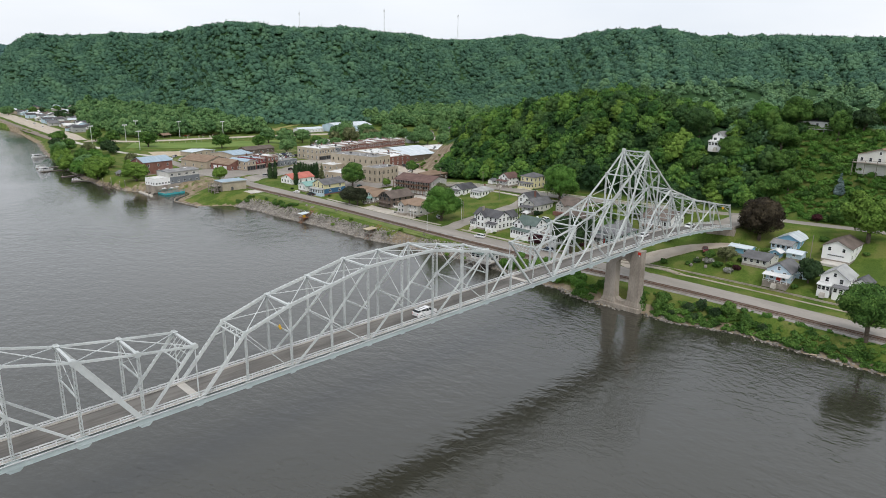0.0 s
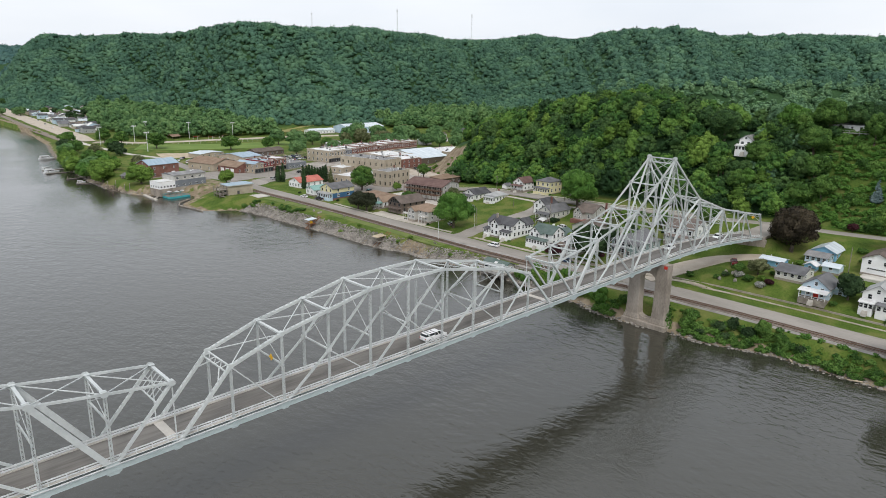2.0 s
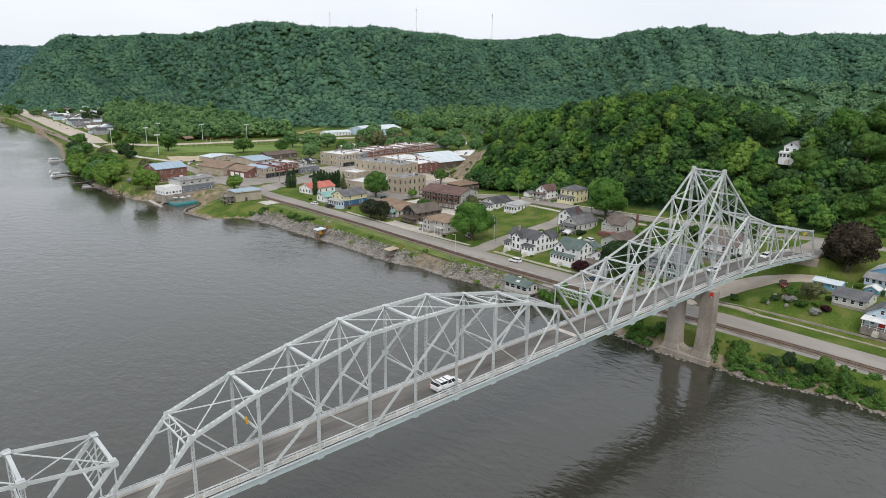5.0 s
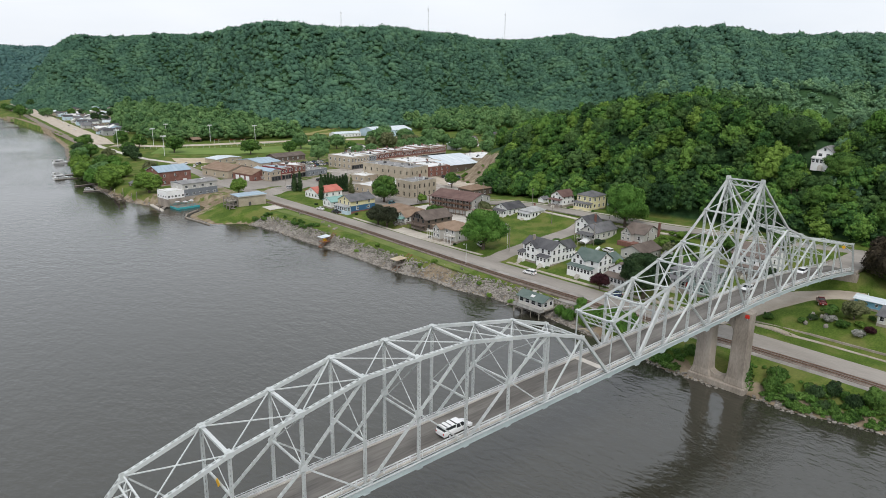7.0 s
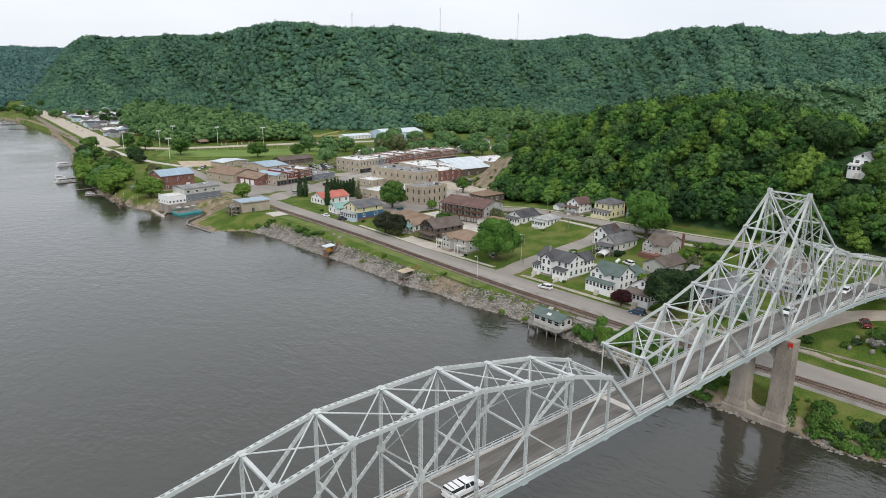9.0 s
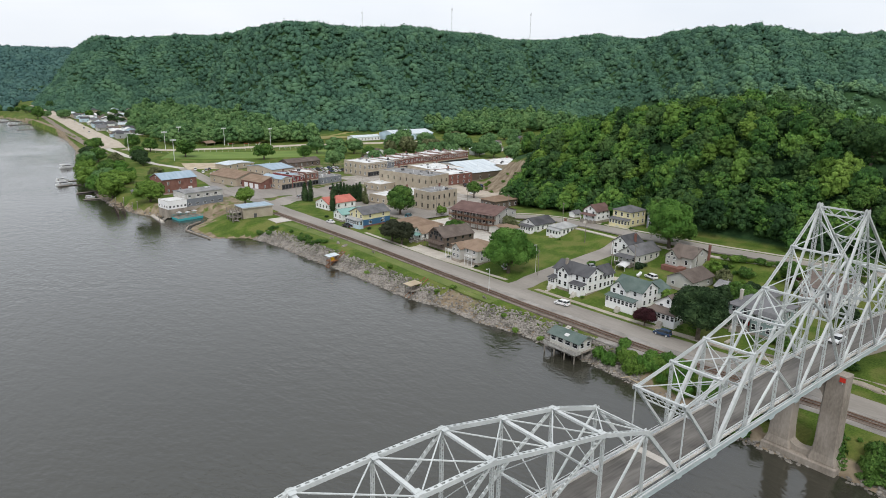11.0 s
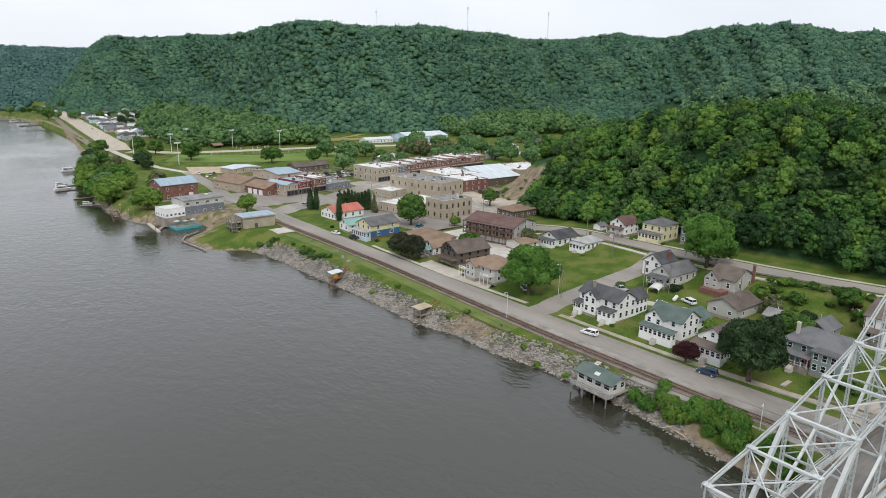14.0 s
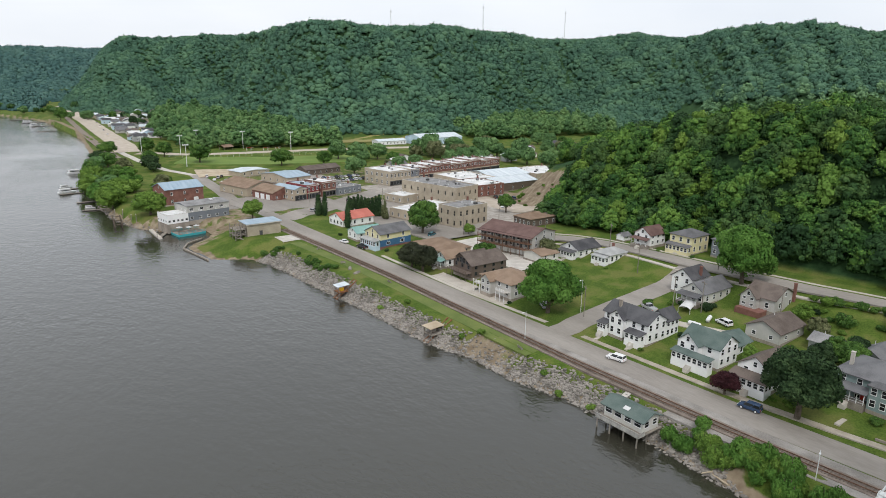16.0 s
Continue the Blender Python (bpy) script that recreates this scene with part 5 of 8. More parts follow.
        m, half, a, b = (y0 + y1) / 2, (y1 - y0) / 2, x0 - over, x1 + over
    sl = rise / half
    e = half + over
    lo = h - over * sl
    for s in (-1, 1):
        pts = [(m + s * 0.0, h + rise + 0.02), (m + s * e, lo + 0.02), (m + s * e, lo + 0.02 + th), (m, h + rise + 0.02 + th)]
        vs = [[bm.verts.new((p, t, z) if ridge == "y" else (t, p, z)) for p, z in pts] for t in (a, b)]
        bm.faces.new(vs[0])
        bm.faces.new(vs[1][::-1])
        for i in range(4):
            bm.faces.new((vs[0][i], vs[1][i], vs[1][(i + 1) % 4], vs[0][(i + 1) % 4]))
    bmesh.ops.recalc_face_normals(bm, faces=bm.faces)
    return bm


def hip_roof(x0, y0, x1, y1, h, rise, over=0.5, th=0.16):
    bm = bmesh.new()
    x0, y0, x1, y1 = x0 - over, y0 - over, x1 + over, y1 + over
    w, d = x1 - x0, y1 - y0
    cx, cy = (x0 + x1) / 2, (y0 + y1) / 2
    k = min(w, d) * 0.48
    r0, r1 = ((cx - (w / 2 - k), cy), (cx + (w / 2 - k), cy)) if w >= d else ((cx, cy - (d / 2 - k)), (cx, cy + (d / 2 - k)))
    base = [bm.verts.new((x, y, h - 0.05)) for x, y in ((x0, y0), (x1, y0), (x1, y1), (x0, y1))]
    mid = [bm.verts.new((x, y, h - 0.05 + th)) for x, y in ((x0, y0), (x1, y0), (x1, y1), (x0, y1))]
    t0, t1 = bm.verts.new((*r0, h + rise)), bm.verts.new((*r1, h + rise))
    bm.faces.new(base[::-1])
    for i in range(4):
        bm.faces.new((base[i], base[(i + 1) % 4], mid[(i + 1) % 4], mid[i]))
    if w >= d:
        fs = ((mid[0], mid[1], t1, t0), (mid[1], mid[2], t1), (mid[2], mid[3], t0, t1), (mid[3], mid[0], t0))
    else:
        fs = ((mid[0], mid[1], t0), (mid[1], mid[2], t1, t0), (mid[2], mid[3], t1), (mid[3], mid[0], t0, t1))
    for f in fs:
        bm.faces.new(f)
    bmesh.ops.recalc_face_normals(bm, faces=bm.faces)
    return bm


def face_at(side, x0, y0, x1, y1, t, z, out=0.0):
    """A pose on one outer wall: side w, s, e or n, t from 0 to 1 along it."""
    if side == "w":
        return pose(x0 - out, lerp(y1, y0, t), z, 0, 0, -90)
    if side == "s":
        return pose(lerp(x0, x1, t), y0 - out, z, 0, 0, 0)
    if side == "e":
        return pose(x1 + out, lerp(y0, y1, t), z, 0, 0, 90)
    return pose(lerp(x1, x0, t), y1 + out, z, 0, 0, 180)


def block(ob, x0, y0, x1, y1, h, roof="gable", ridge="x", rise=2.2, wall="w_white", top="r_grey", floors=2, ww=3, ws=3, base=0.5, z0=-1.5, wsize=(0.95, 1.45), trim="white_trim", over=0.45, attic=True, back=True):
    """One wing of a house, in the house's own frame: walls on a footing, roof and windows."""
    foot = part("foundation", boxed(x0 - 0.05, y0 - 0.05, z0, x1 + 0.05, y1 + 0.05, base), M["concrete"], ob)
    if roof == "flat":
        part("wall", boxed(x0, y0, base, x1, y1, h), M[wall], ob)
        part("roof", boxed(x0 + 0.28, y0 + 0.28, h, x1 - 0.28, y1 - 0.28, h + 0.12), M[top], ob)
        bm = bmesh.new()
        for a in ((x0, y0, x1, y0 + 0.28), (x0, y1 - 0.28, x1, y1), (x0, y0 + 0.28, x0 + 0.28, y1 - 0.28), (x1 - 0.28, y0 + 0.28, x1, y1 - 0.28)):
            box(bm, a[0], a[1], h, a[2], a[3], h + 0.45)
        part("parapet", bm, M[wall], ob)
        bm = bmesh.new()
        for a in ((x0 - 0.06, y0 - 0.06, x1 + 0.06, y0 + 0.34), (x0 - 0.06, y1 - 0.34, x1 + 0.06, y1 + 0.06), (x0 - 0.06, y0 + 0.34, x0 + 0.34, y1 - 0.34), (x1 - 0.34, y0 + 0.34, x1 + 0.06, y1 - 0.34)):
            box(bm, a[0], a[1], h + 0.45, a[2], a[3], h + 0.53)
        part("coping", bm, M["pale_concrete"], ob)
    else:
        part("wall", prism_walls(x0, y0, x1, y1, base, h, rise - 0.1 if roof == "gable" else 0, ridge), M[wall], ob)
        if roof == "gable":
            part("roof", gable_roof(x0, y0, x1, y1, h, rise, ridge, over), M[top], ob)
        else:
            part("roof", hip_roof(x0, y0, x1, y1, h, rise, over), M[top], ob)
    w, hh = wsize
    for side, n in (("w", ww), ("s", ws), ("e", ww if back else 0), ("n", ws if back else 0)):
        for fl in range(floors):
            sill = base + 0.85 + fl * (h - base) / floors
            for i in range(n):
                window(ob, face_at(side, x0, y0, x1, y1, (i + 0.5) / n, sill, 0.01), w, min(hh, (h - base) / floors - 1.1), trim)
        if attic and roof == "gable" and n and rise > 1.8 and ((side in "we" and ridge == "x") or (side in "sn" and ridge == "y")):
            window(ob, face_at(side, x0, y0, x1, y1, 0.5, h + rise * 0.12, 0.01), 0.8, min(1.1, rise * 0.5), trim)
    return ob


def porch(ob, x0, y0, x1, y1, floor, h, top="r_grey", posts=4, enclosed=None, side="w", fall=0.5):
    """A porch with deck, posts or glazed walls, and a lean-to roof falling towards one side."""
    part("porch_deck", boxed(x0, y0, -1.2, x1, y1, floor), M["oldwood"] if enclosed is None else M[enclosed], ob)
    bm = bmesh.new()
    o = 0.3
    z = {"w": (h, h + fall, h + fall, h), "s": (h, h, h + fall, h + fall), "e": (h + fall, h, h, h + fall), "n": (h + fall, h + fall, h, h)}[side]
    c = ((x0 - o, y0 - o), (x1 + (o if side != "w" else 0), y0 - o), (x1 + (o if side != "w" else 0), y1 + o), (x0 - o, y1 + o))
    lo = [bm.verts.new((*p, zz)) for p, zz in zip(c, z)]
    hi = [bm.verts.new((*p, zz + 0.14)) for p, zz in zip(c, z)]
    bm.faces.new(lo[::-1])
    bm.faces.new(hi)
    for i in range(4):
        bm.faces.new((lo[i], lo[(i + 1) % 4], hi[(i + 1) % 4], hi[i]))
    part("porch_roof", bm, M[top], ob)
    if enclosed:
        part("porch_wall", boxed(x0 + 0.05, y0 + 0.05, floor, x1, y1 - 0.05, h), M[enclosed], ob)
        n = max(3, int((y1 - y0) / 1.3))
        for i in range(n):
            window(ob, face_at("w", x0 + 0.05, y0, x1, y1, (i + 0.5) / n, floor + 0.75, 0.01), 0.9, h - floor - 1.0)
        m = max(1, int((x1 - x0) / 1.4))
        for i in range(m):
            window(ob, face_at("s", x0, y0 + 0.05, x1, y1, (i + 0.5) / m, floor + 0.75, 0.01), 0.9, h - floor - 1.0)
    else:
        for i in range(posts):
            t = i / (posts - 1)
            px, py = (x0 + 0.15, lerp(y0 + 0.15, y1 - 0.15, t)) if side in "we" else (lerp(x0 + 0.15, x1 - 0.15, t), y0 + 0.15)
            part("porch_post", boxed(px - 0.07, py - 0.07, floor, px + 0.07, py + 0.07, h + 0.02), M["white_trim"], ob)
        bm = bmesh.new()
        if side in "we":
            for zz in (0.35, 0.9):
                box(bm, x0 + 0.1, y0 + 0.2, floor + zz, x0 + 0.18, y1 - 0.2, floor + zz + 0.07)
        else:
            for zz in (0.35, 0.9):
                box(bm, x0 + 0.2, y0 + 0.1, floor + zz, x1 - 0.2, y0 + 0.18, floor + zz + 0.07)
        part("porch_rail", bm, M["white_trim"], ob)
    bm = bmesh.new()
    for i in range(4):
        box(bm, x0 - 0.3 - 0.3 * i, (y0 + y1) / 2 - 0.7, -1.0, x0 - 0.3 * i, (y0 + y1) / 2 + 0.7, floor - 0.18 * (i + 1))
    part("steps", bm, M["pale_concrete"], ob)


def chimney(ob, x, y, z0, z1, material="brick_red"):
    bm = boxed(x - 0.35, y - 0.35, z0, x + 0.35, y + 0.35, z1)
    box(bm, x - 0.42, y - 0.42, z1, x + 0.42, y + 0.42, z1 + 0.15)
    part("chimney", bm, M[material], ob)


def house(name, label, x, y, z=None, cat="house"):
    z = min(float(ground_z(x, y)), float(ground_z(x - 5, y)) + 0.3) if z is None else z
    return thing(name, label, cat, pose(x, y, z))


def simple(name, label, x0, y0, x1, y1, h, cat="house", z=None, rot=0.0, **k):
    """A one-block building given by its corners in the world, turned about its middle."""
    cx, cy = (x0 + x1) / 2, (y0 + y1) / 2
    ob = house(name, label, cx, cy, z, cat)
    ob.matrix_basis = ob.matrix_basis @ pose(0, 0, 0, 0, 0, rot)
    block(ob, x0 - cx, y0 - cy, x1 - cx, y1 - cy, h, **k)
    w, d = x1 - x0, y1 - y0
    if k.get("roof") == "flat":
        r = random.Random(int(x0 * 7 + y0))
        for i in range(max(2, int(w * d / 75))):
            u, v, a, b = r.uniform(-0.38, 0.38) * w, r.uniform(-0.38, 0.38) * d, r.uniform(0.35, 1.1), r.uniform(0.35, 0.9)
            part("roof_vent", boxed(u - a, v - b, h + 0.12, u + a, v + b, h + 0.12 + r.uniform(0.5, 1.3), bevel=0.05), M[r.choice(("galv", "galv", "r_flatgrey", "dark_trim"))], ob)
        for i in range(2):
            u, v = r.uniform(-0.4, 0.4) * w, r.uniform(-0.4, 0.4) * d
            part("vent_pipe", tube(bmesh.new(), (u, v, h + 0.1), (u, v, h + 1.4), 0.13, 0.13, 8), M["galv"], ob)
        part("chimney", boxed(w / 2 - 1.4, d / 2 - 1.2, h + 0.1, w / 2 - 0.6, d / 2 - 0.5, h + 1.9), M["brick_red"], ob)
    if name == "shop" or "shop block" in label:
        n = max(2, int(w / 2.4))
        part("shopfront", boxed(-w / 2 + 0.3, -d / 2 - 0.12, 0.4, w / 2 - 0.3, -d / 2 + 0.02, 3.3), M["dark_trim"], ob, "dark shopfront frame")
        for i in range(n):
            u = lerp(-w / 2 + 0.5, w / 2 - 0.5, (i + 0.5) / n)
            part("shop_window", boxed(u - 0.85, -d / 2 - 0.15, 0.9, u + 0.85, -d / 2 - 0.1, 2.8), M["glass"], ob)
        part("cornice", boxed(-w / 2 - 0.1, -d / 2 - 0.3, h - 0.35, w / 2 + 0.1, -d / 2 + 0.02, h + 0.05), M["pale_concrete"], ob, "projecting cornice")
        part("fascia", boxed(-w / 2 + 0.2, -d / 2 - 0.2, 3.3, w / 2 - 0.2, -d / 2 + 0.02, 3.9), M["w_tan"], ob)
    elif k.get("roof", "gable") == "gable" and h < 8 and "far house" not in label:
        part("vent_pipe", tube(bmesh.new(), (w * 0.2, d * 0.2, h), (w * 0.2, d * 0.2, h + k.get("rise", 2.2) + 0.5), 0.07, 0.07, 6), M["galv"], ob)
    return ob


build_woods()
tree_meshes()


# ---- riverside houses ----
def build_houses():
    # white duplex on the river road
    h = house("house", "white clapboard two-storey house with dark grey roof and porches", 37, 91, 6.0)
    block(h, -6, -6.8, 2, 7.2, 5.9, "gable", "y", 2.3, "w_white", "r_dkgrey", 2, 5, 3)
    block(h, -7.4, -0.2, -2, 4.4, 5.7, "gable", "x", 2.0, "w_white", "r_dkgrey", 2, 2, 0, back=False)
    block(h, 2, -6.8, 7.5, -1.5, 5.3, "gable", "x", 2.3, "w_white", "r_dkgrey", 2, 0, 3, back=False)
    porch(h, -8.6, 4.6, -6, 7.2, 1.0, 3.1, "r_dkgrey", enclosed="w_white")
    porch(h, -8.4, -6.4, -6, -1.6, 1.0, 3.1, "r_dkgrey", enclosed="w_white")
    chimney(h, -3.5, 4, 6, 9.2, "concrete")
    # white house, green roof
    h = house("house", "white two-storey house with green roof and glazed porch", 36, 70, 6.2)
    block(h, -3.5, -5, 4.5, 5, 5.4, "gable", "y", 2.6, "w_white", "r_green", 2, 2, 3)
    block(h, -5.4, -0.5, 0, 5, 5.3, "gable", "x", 2.4, "w_white", "r_green", 2, 2, 0, back=False)
    porch(h, -7.6, -4.8, -5.4, 5, 0.8, 3.0, "r_green", enclosed="w_white")
    block(h, 4.5, -3.5, 13.5, 4, 3.2, "gable", "x", 1.9, "w_white", "r_green", 1, 0, 3, back=False)
    # white house, brown roof
    h = house("house", "small white house with brown shingled roof and enclosed porch", 35.5, 55.5, 6.4)
    block(h, -4.5, -4, 5.5, 4, 4.6, "gable", "x", 2.7, "w_white", "r_brown", 2, 2, 3, wsize=(0.9, 1.2))
    porch(h, -7.4, -4.2, -4.5, 4.2, 0.5, 2.7, "r_brown", enclosed="w_white", fall=0.9)
    # sage green house
    h = house("house", "sage green two-storey house with hipped grey roof and red door", 47, 36.5, 7.0)
    block(h, -6, -6.5, 7, 6.5, 5.9, "hip", "x", 2.3, "w_green", "r_grey", 2, 4, 4)
    block(h, -8, -6.8, -6, -1, 5.7, "hip", "x", 1.0, "w_green", "r_grey", 2, 3, 0, back=False)
    porch(h, -9, -0.8, -6, 6.4, 1.2, 3.6, "r_grey", posts=6)
    door(h, pose(-6.0, 0.6, 1.2, 0, 0, -90), 1.0, 2.1, "red")
    chimney(h, -2, 5.2, 5, 9.4, "pale_concrete")
    # back row between the streets
    h = house("house", "grey-white clapboard house with grey roof below the upper street", 72, 95, 8.4)
    block(h, -7, -5, 7, 2.5, 3.8, "gable", "x", 2.6, "w_offwhite", "r_grey", 1, 3, 4)
    block(h, -2, 2.5, 7, 9.5, 5.4, "gable", "x", 2.6, "w_white", "r_dkgrey", 2, 2, 0, back=False)
    porch(h, -10, -4.5, -7, 2.3, 0.7, 2.8, "r_grey", posts=5)
    chimney(h, 3, 3, 5, 8.6)
    h = house("house", "tan-grey house with brown roof, brick chimney and red deck", 78, 77.5, 9.6)
    block(h, -5.5, -4.5, 5.5, 4.5, 4.0, "gable", "y", 2.8, "w_ltgrey", "r_brown", 1, 2, 2)
    block(h, -7.5, 0, 0, 4.6, 3.9, "gable", "x", 2.5, "w_ltgrey", "r_brown", 2, 2, 0, back=False)
    part("deck", boxed(-9.5, -2.5, -1.5, -5.5, 4.8, 0.6), M["brick_red"], h, "weathered red timber deck")
    chimney(h, 4.2, -4.9, 0, 7.4)
    h = simple("garage", "light grey garage with brown gabled roof", 54.5, 62, 67, 71, 3.3, cat="garage", ridge="x", rise=2.2, wall="w_ltgrey", top="r_brown", floors=1, ww=2, ws=2, wsize=(0.9, 0.9), attic=False)
    simple("shed", "small grey timber shed", 59, 51, 65, 57, 2.6, cat="shed", ridge="y", rise=1.4, wall="w_grey", top="r_flatgrey", floors=1, ww=1, ws=1, attic=False)
    simple("shed", "grey gabled garden shed", 58, 40, 66, 46, 3.0, cat="shed", ridge="x", rise=1.9, wall="w_grey", top="r_grey", floors=1, ww=1, ws=1, attic=False)
    h = house("house", "tall white half-timbered house with brown roof near the bridge", 73, 29)
    block(h, -7, -6, 7, 6, 6.6, "gable", "y", 3.0, "w_white", "r_brown", 2, 4, 4)
    for i in range(6):
        y = lerp(-5.8, 5.8, i / 5)
        part("timber", boxed(-7.06, y - 0.09, 0.5, -7.0, y + 0.09, 6.6), M["w_brown"], h, "dark timber strip")
    porch(h, -9.4, -5, -7, 5, 0.9, 3.2, "r_brown", posts=5)
    # upper street
    h = house("house", "pale yellow two-storey house with hipped grey roof", 102, 120.5, 13.0)
    block(h, -5, -4.5, 5, 4.5, 6.4, "hip", "x", 2.0, "w_yellow", "r_grey", 2, 3, 3)
    porch(h, -7.4, -4.5, -5, 4.5, 0.7, 3.0, "r_grey", enclosed="w_yellow")
    h = house("house", "small white house with maroon roof by the woods", 98, 134.5, 13.0)
    block(h, -4, -3.5, 5, 3.5, 4.6, "gable", "x", 2.4, "w_white", "r_maroon", 2, 2, 3)
    porch(h, -6.2, -3.4, -4, 3.4, 0.7, 2.8, "r_maroon", posts=4)
    simple("shed", "little white garden shed by the woods", 97, 145, 101, 148.5, 2.2, cat="shed", ridge="x", rise=1.0, wall="w_white", top="r_grey", floors=1, ww=0, ws=1, attic=False)
    h = simple("house", "blue-grey two-storey house behind a big tree", 101, 103, 109, 111, 6.2, roof="hip", rise=2.0, wall="w_dkgrey", top="r_grey", floors=2, ww=3, ws=2)
    h = house("house", "low white bungalow with dark grey roof", 80, 151.5, float(ground_z(74, 151.5)) + 0.1)
    block(h, -6, -4.5, 6, 4.5, 3.5, "gable", "x", 2.3, "w_white", "r_dkgrey", 1, 3, 4)
    porch(h, -8.2, -3.6, -6, 3.6, 0.5, 2.6, "r_grey", enclosed="w_white")
    h = house("house", "white cottage with pale hipped roof and brick chimney", 81, 138, float(ground_z(76, 138)) + 0.1)
    block(h, -4.5, -3.6, 5, 3.6, 3.4, "hip", "x", 1.9, "w_white", "r_pale", 1, 3, 4)
    porch(h, -6.6, -3.2, -4.5, 3.2, 0.5, 2.6, "r_pale", enclosed="w_white")
    chimney(h, 2, 0.5, 4, 6.2)
    # three-storey motel with balconies
    h = house("motel", "three-storey tan motel with brown roof and timber balconies", 68.5, 173.8, 7.2, "motel")
    h.matrix_basis = h.matrix_basis @ pose(0, 0, 0, 0, 0, 13)
    block(h, -8, -12, 8, 12, 7.6, "gable", "y", 2.3, "w_ltgrey", "r_maroon", 3, 0, 3, back=False, wsize=(1.0, 1.2))
    for fl in (0, 1, 2):
        z = 0.4 + fl * 2.45
        for i in range(7):
            y = -10.6 + i * 3.4
            if fl:
                door(h, pose(-8.02, y, z, 0, 0, -90), 0.9, 2.0, "dark_trim")
                window(h, pose(-8.02, y + 1.4, z + 0.8, 0, 0, -90), 1.1, 1.1)
            else:
                door(h, pose(-8.02, y + 0.7, z, 0, 0, -90), 2.3, 1.95, "white_trim", "garage_door")
        if fl:
            part("balcony", boxed(-10.2, -12, z - 0.2, -8, 12, z), M["cedar"], h)
            bm = bmesh.new()
            for zz in (0.15, 0.5, 0.85):
                box(bm, -10.2, -12, z + zz, -10.1, 12, z + zz + 0.09)
            for i in range(19):
                y = -12 + i * 24 / 18
                box(bm, -10.19, y - 0.04, z, -10.11, y + 0.04, z + 0.95)
            part("balcony_rail", bm, M["cedar"], h, "red-brown balcony rail")
    for i in range(7):
        y = -11.8 + i * 23.6 / 6
        part("balcony_post", boxed(-10.2, y - 0.09, 0, -10.02, y + 0.09, 7.5), M["cedar"], h)
    part("roof_edge", boxed(-10.5, -12.5, 7.35, -8.2, 12.5, 7.5), M["r_maroon"], h)
    simple("garage", "low white garage with grey roof beside the motel", 60, 152, 69, 161, 2.9, cat="garage", ridge="x", rise=1.2, wall="w_offwhite", top="r_tan", floors=1, ww=0, ws=2, attic=False)
    # brown house and stone-faced apartments on the road
    h = house("house", "dark brown timber house with glazed gable and decks", 36.5, 160, 6.0)
    block(h, -7, -6, 8.5, 4, 4.9, "gable", "x", 2.9, "w_brown", "r_brown", 2, 3, 4, trim="dark_trim")
    block(h, -2, 4, 8.5, 9, 4.2, "gable", "x", 1.8, "w_brown", "r_brown", 1, 0, 0, back=False)
    for i, (t, hh) in enumerate(((0.25, 0.9), (0.42, 1.7), (0.58, 1.7), (0.75, 0.9))):
        window(h, face_at("w", -7, -6, 8.5, 4, t, 5.0, 0.01), 1.2, hh, "dark_trim")
    part("deck", boxed(-10, -6.5, 2.4, -7, 4, 2.6), M["w_brown"], h)
    bm = bmesh.new()
    for zz in (0.4, 0.9):
        box(bm, -10, -6.5, 2.6 + zz, -9.9, 4, 2.68 + zz)
    for i in range(9):
        y = -6.5 + i * 10.4 / 8
        box(bm, -10, y, 0 if i % 2 == 0 else 2.4, -9.88, y + 0.12, 3.6)
    part("deck_rail", bm, M["w_brown"], h)
    h = house("apartment_house", "stone-faced apartment house with tan hipped roof and balconies", 31.5, 138.5, 5.8, "house")
    block(h, -5, -7.5, 8, 7, 5.0, "hip", "x", 2.4, "w_ltgrey", "r_tan", 2, 4, 3)
    block(h, -7, 0, -4, 4.5, 4.8, "gable", "x", 1.8, "w_ltgrey", "r_tan", 2, 2, 0, back=False)
    for y0, y1 in ((-7, -3), (4.8, 8)):
        part("balcony", boxed(-7.4, y0, 2.5, -5, y1, 2.7), M["pale_concrete"], h)
        for zz in (0.3, 0.6, 0.9):
            part("balcony_rail", boxed(-7.4, y0, 2.7 + zz, -7.32, y1, 2.76 + zz), M["white_trim"], h)
        for y in (y0, (y0 + y1) / 2, y1 - 0.12):
            part("balcony_post", boxed(-7.4, y, -0.5, -7.26, y + 0.12, 3.65), M["white_trim"], h)
    simple("house", "low building with tan shingled roof behind the maples", 36, 180, 50, 199, 3.2, roof="hip", rise=2.2, wall="w_tan", top="r_tan", floors=1, ww=3, ws=3)
    h = house("house", "small white house with tan roof and pale green porch", 36, 173.5)
    block(h, -5, -3.2, 5, 3.2, 3.4, "gable", "x", 2.2, "w_white", "r_tan", 1, 2, 3)
    porch(h, -7.4, -3, -5, 3, 0.5, 2.6, "r_teal", posts=4)
    # blue and yellow house
    h = house("house", "blue and pale yellow house with grey roof on brick footing", 32.5, 213, 5.0)
    h.matrix_basis = h.matrix_basis @ pose(0, 0, 0, 0, 0, 6)
    block(h, -7, -5, 8.5, 5, 6.3, "gable", "x", 2.5, "w_yellow", "r_grey", 2, 3, 2, base=1.2)
    part("lower_wall", boxed(-7.05, -5.05, 1.2, 8.55, 5.05, 3.9), M["w_deepblue"], h, "deep blue lower siding")
    part("brick_base", boxed(-7.1, -5.1, -0.5, 8.6, 5.1, 1.25), M["brick_red"], h, "red brick footing")
    for i in range(2):
        window(h, pose(-3 + i * 7, -5.06, 2.0, 0, 0, 0), 1.6, 0.9)
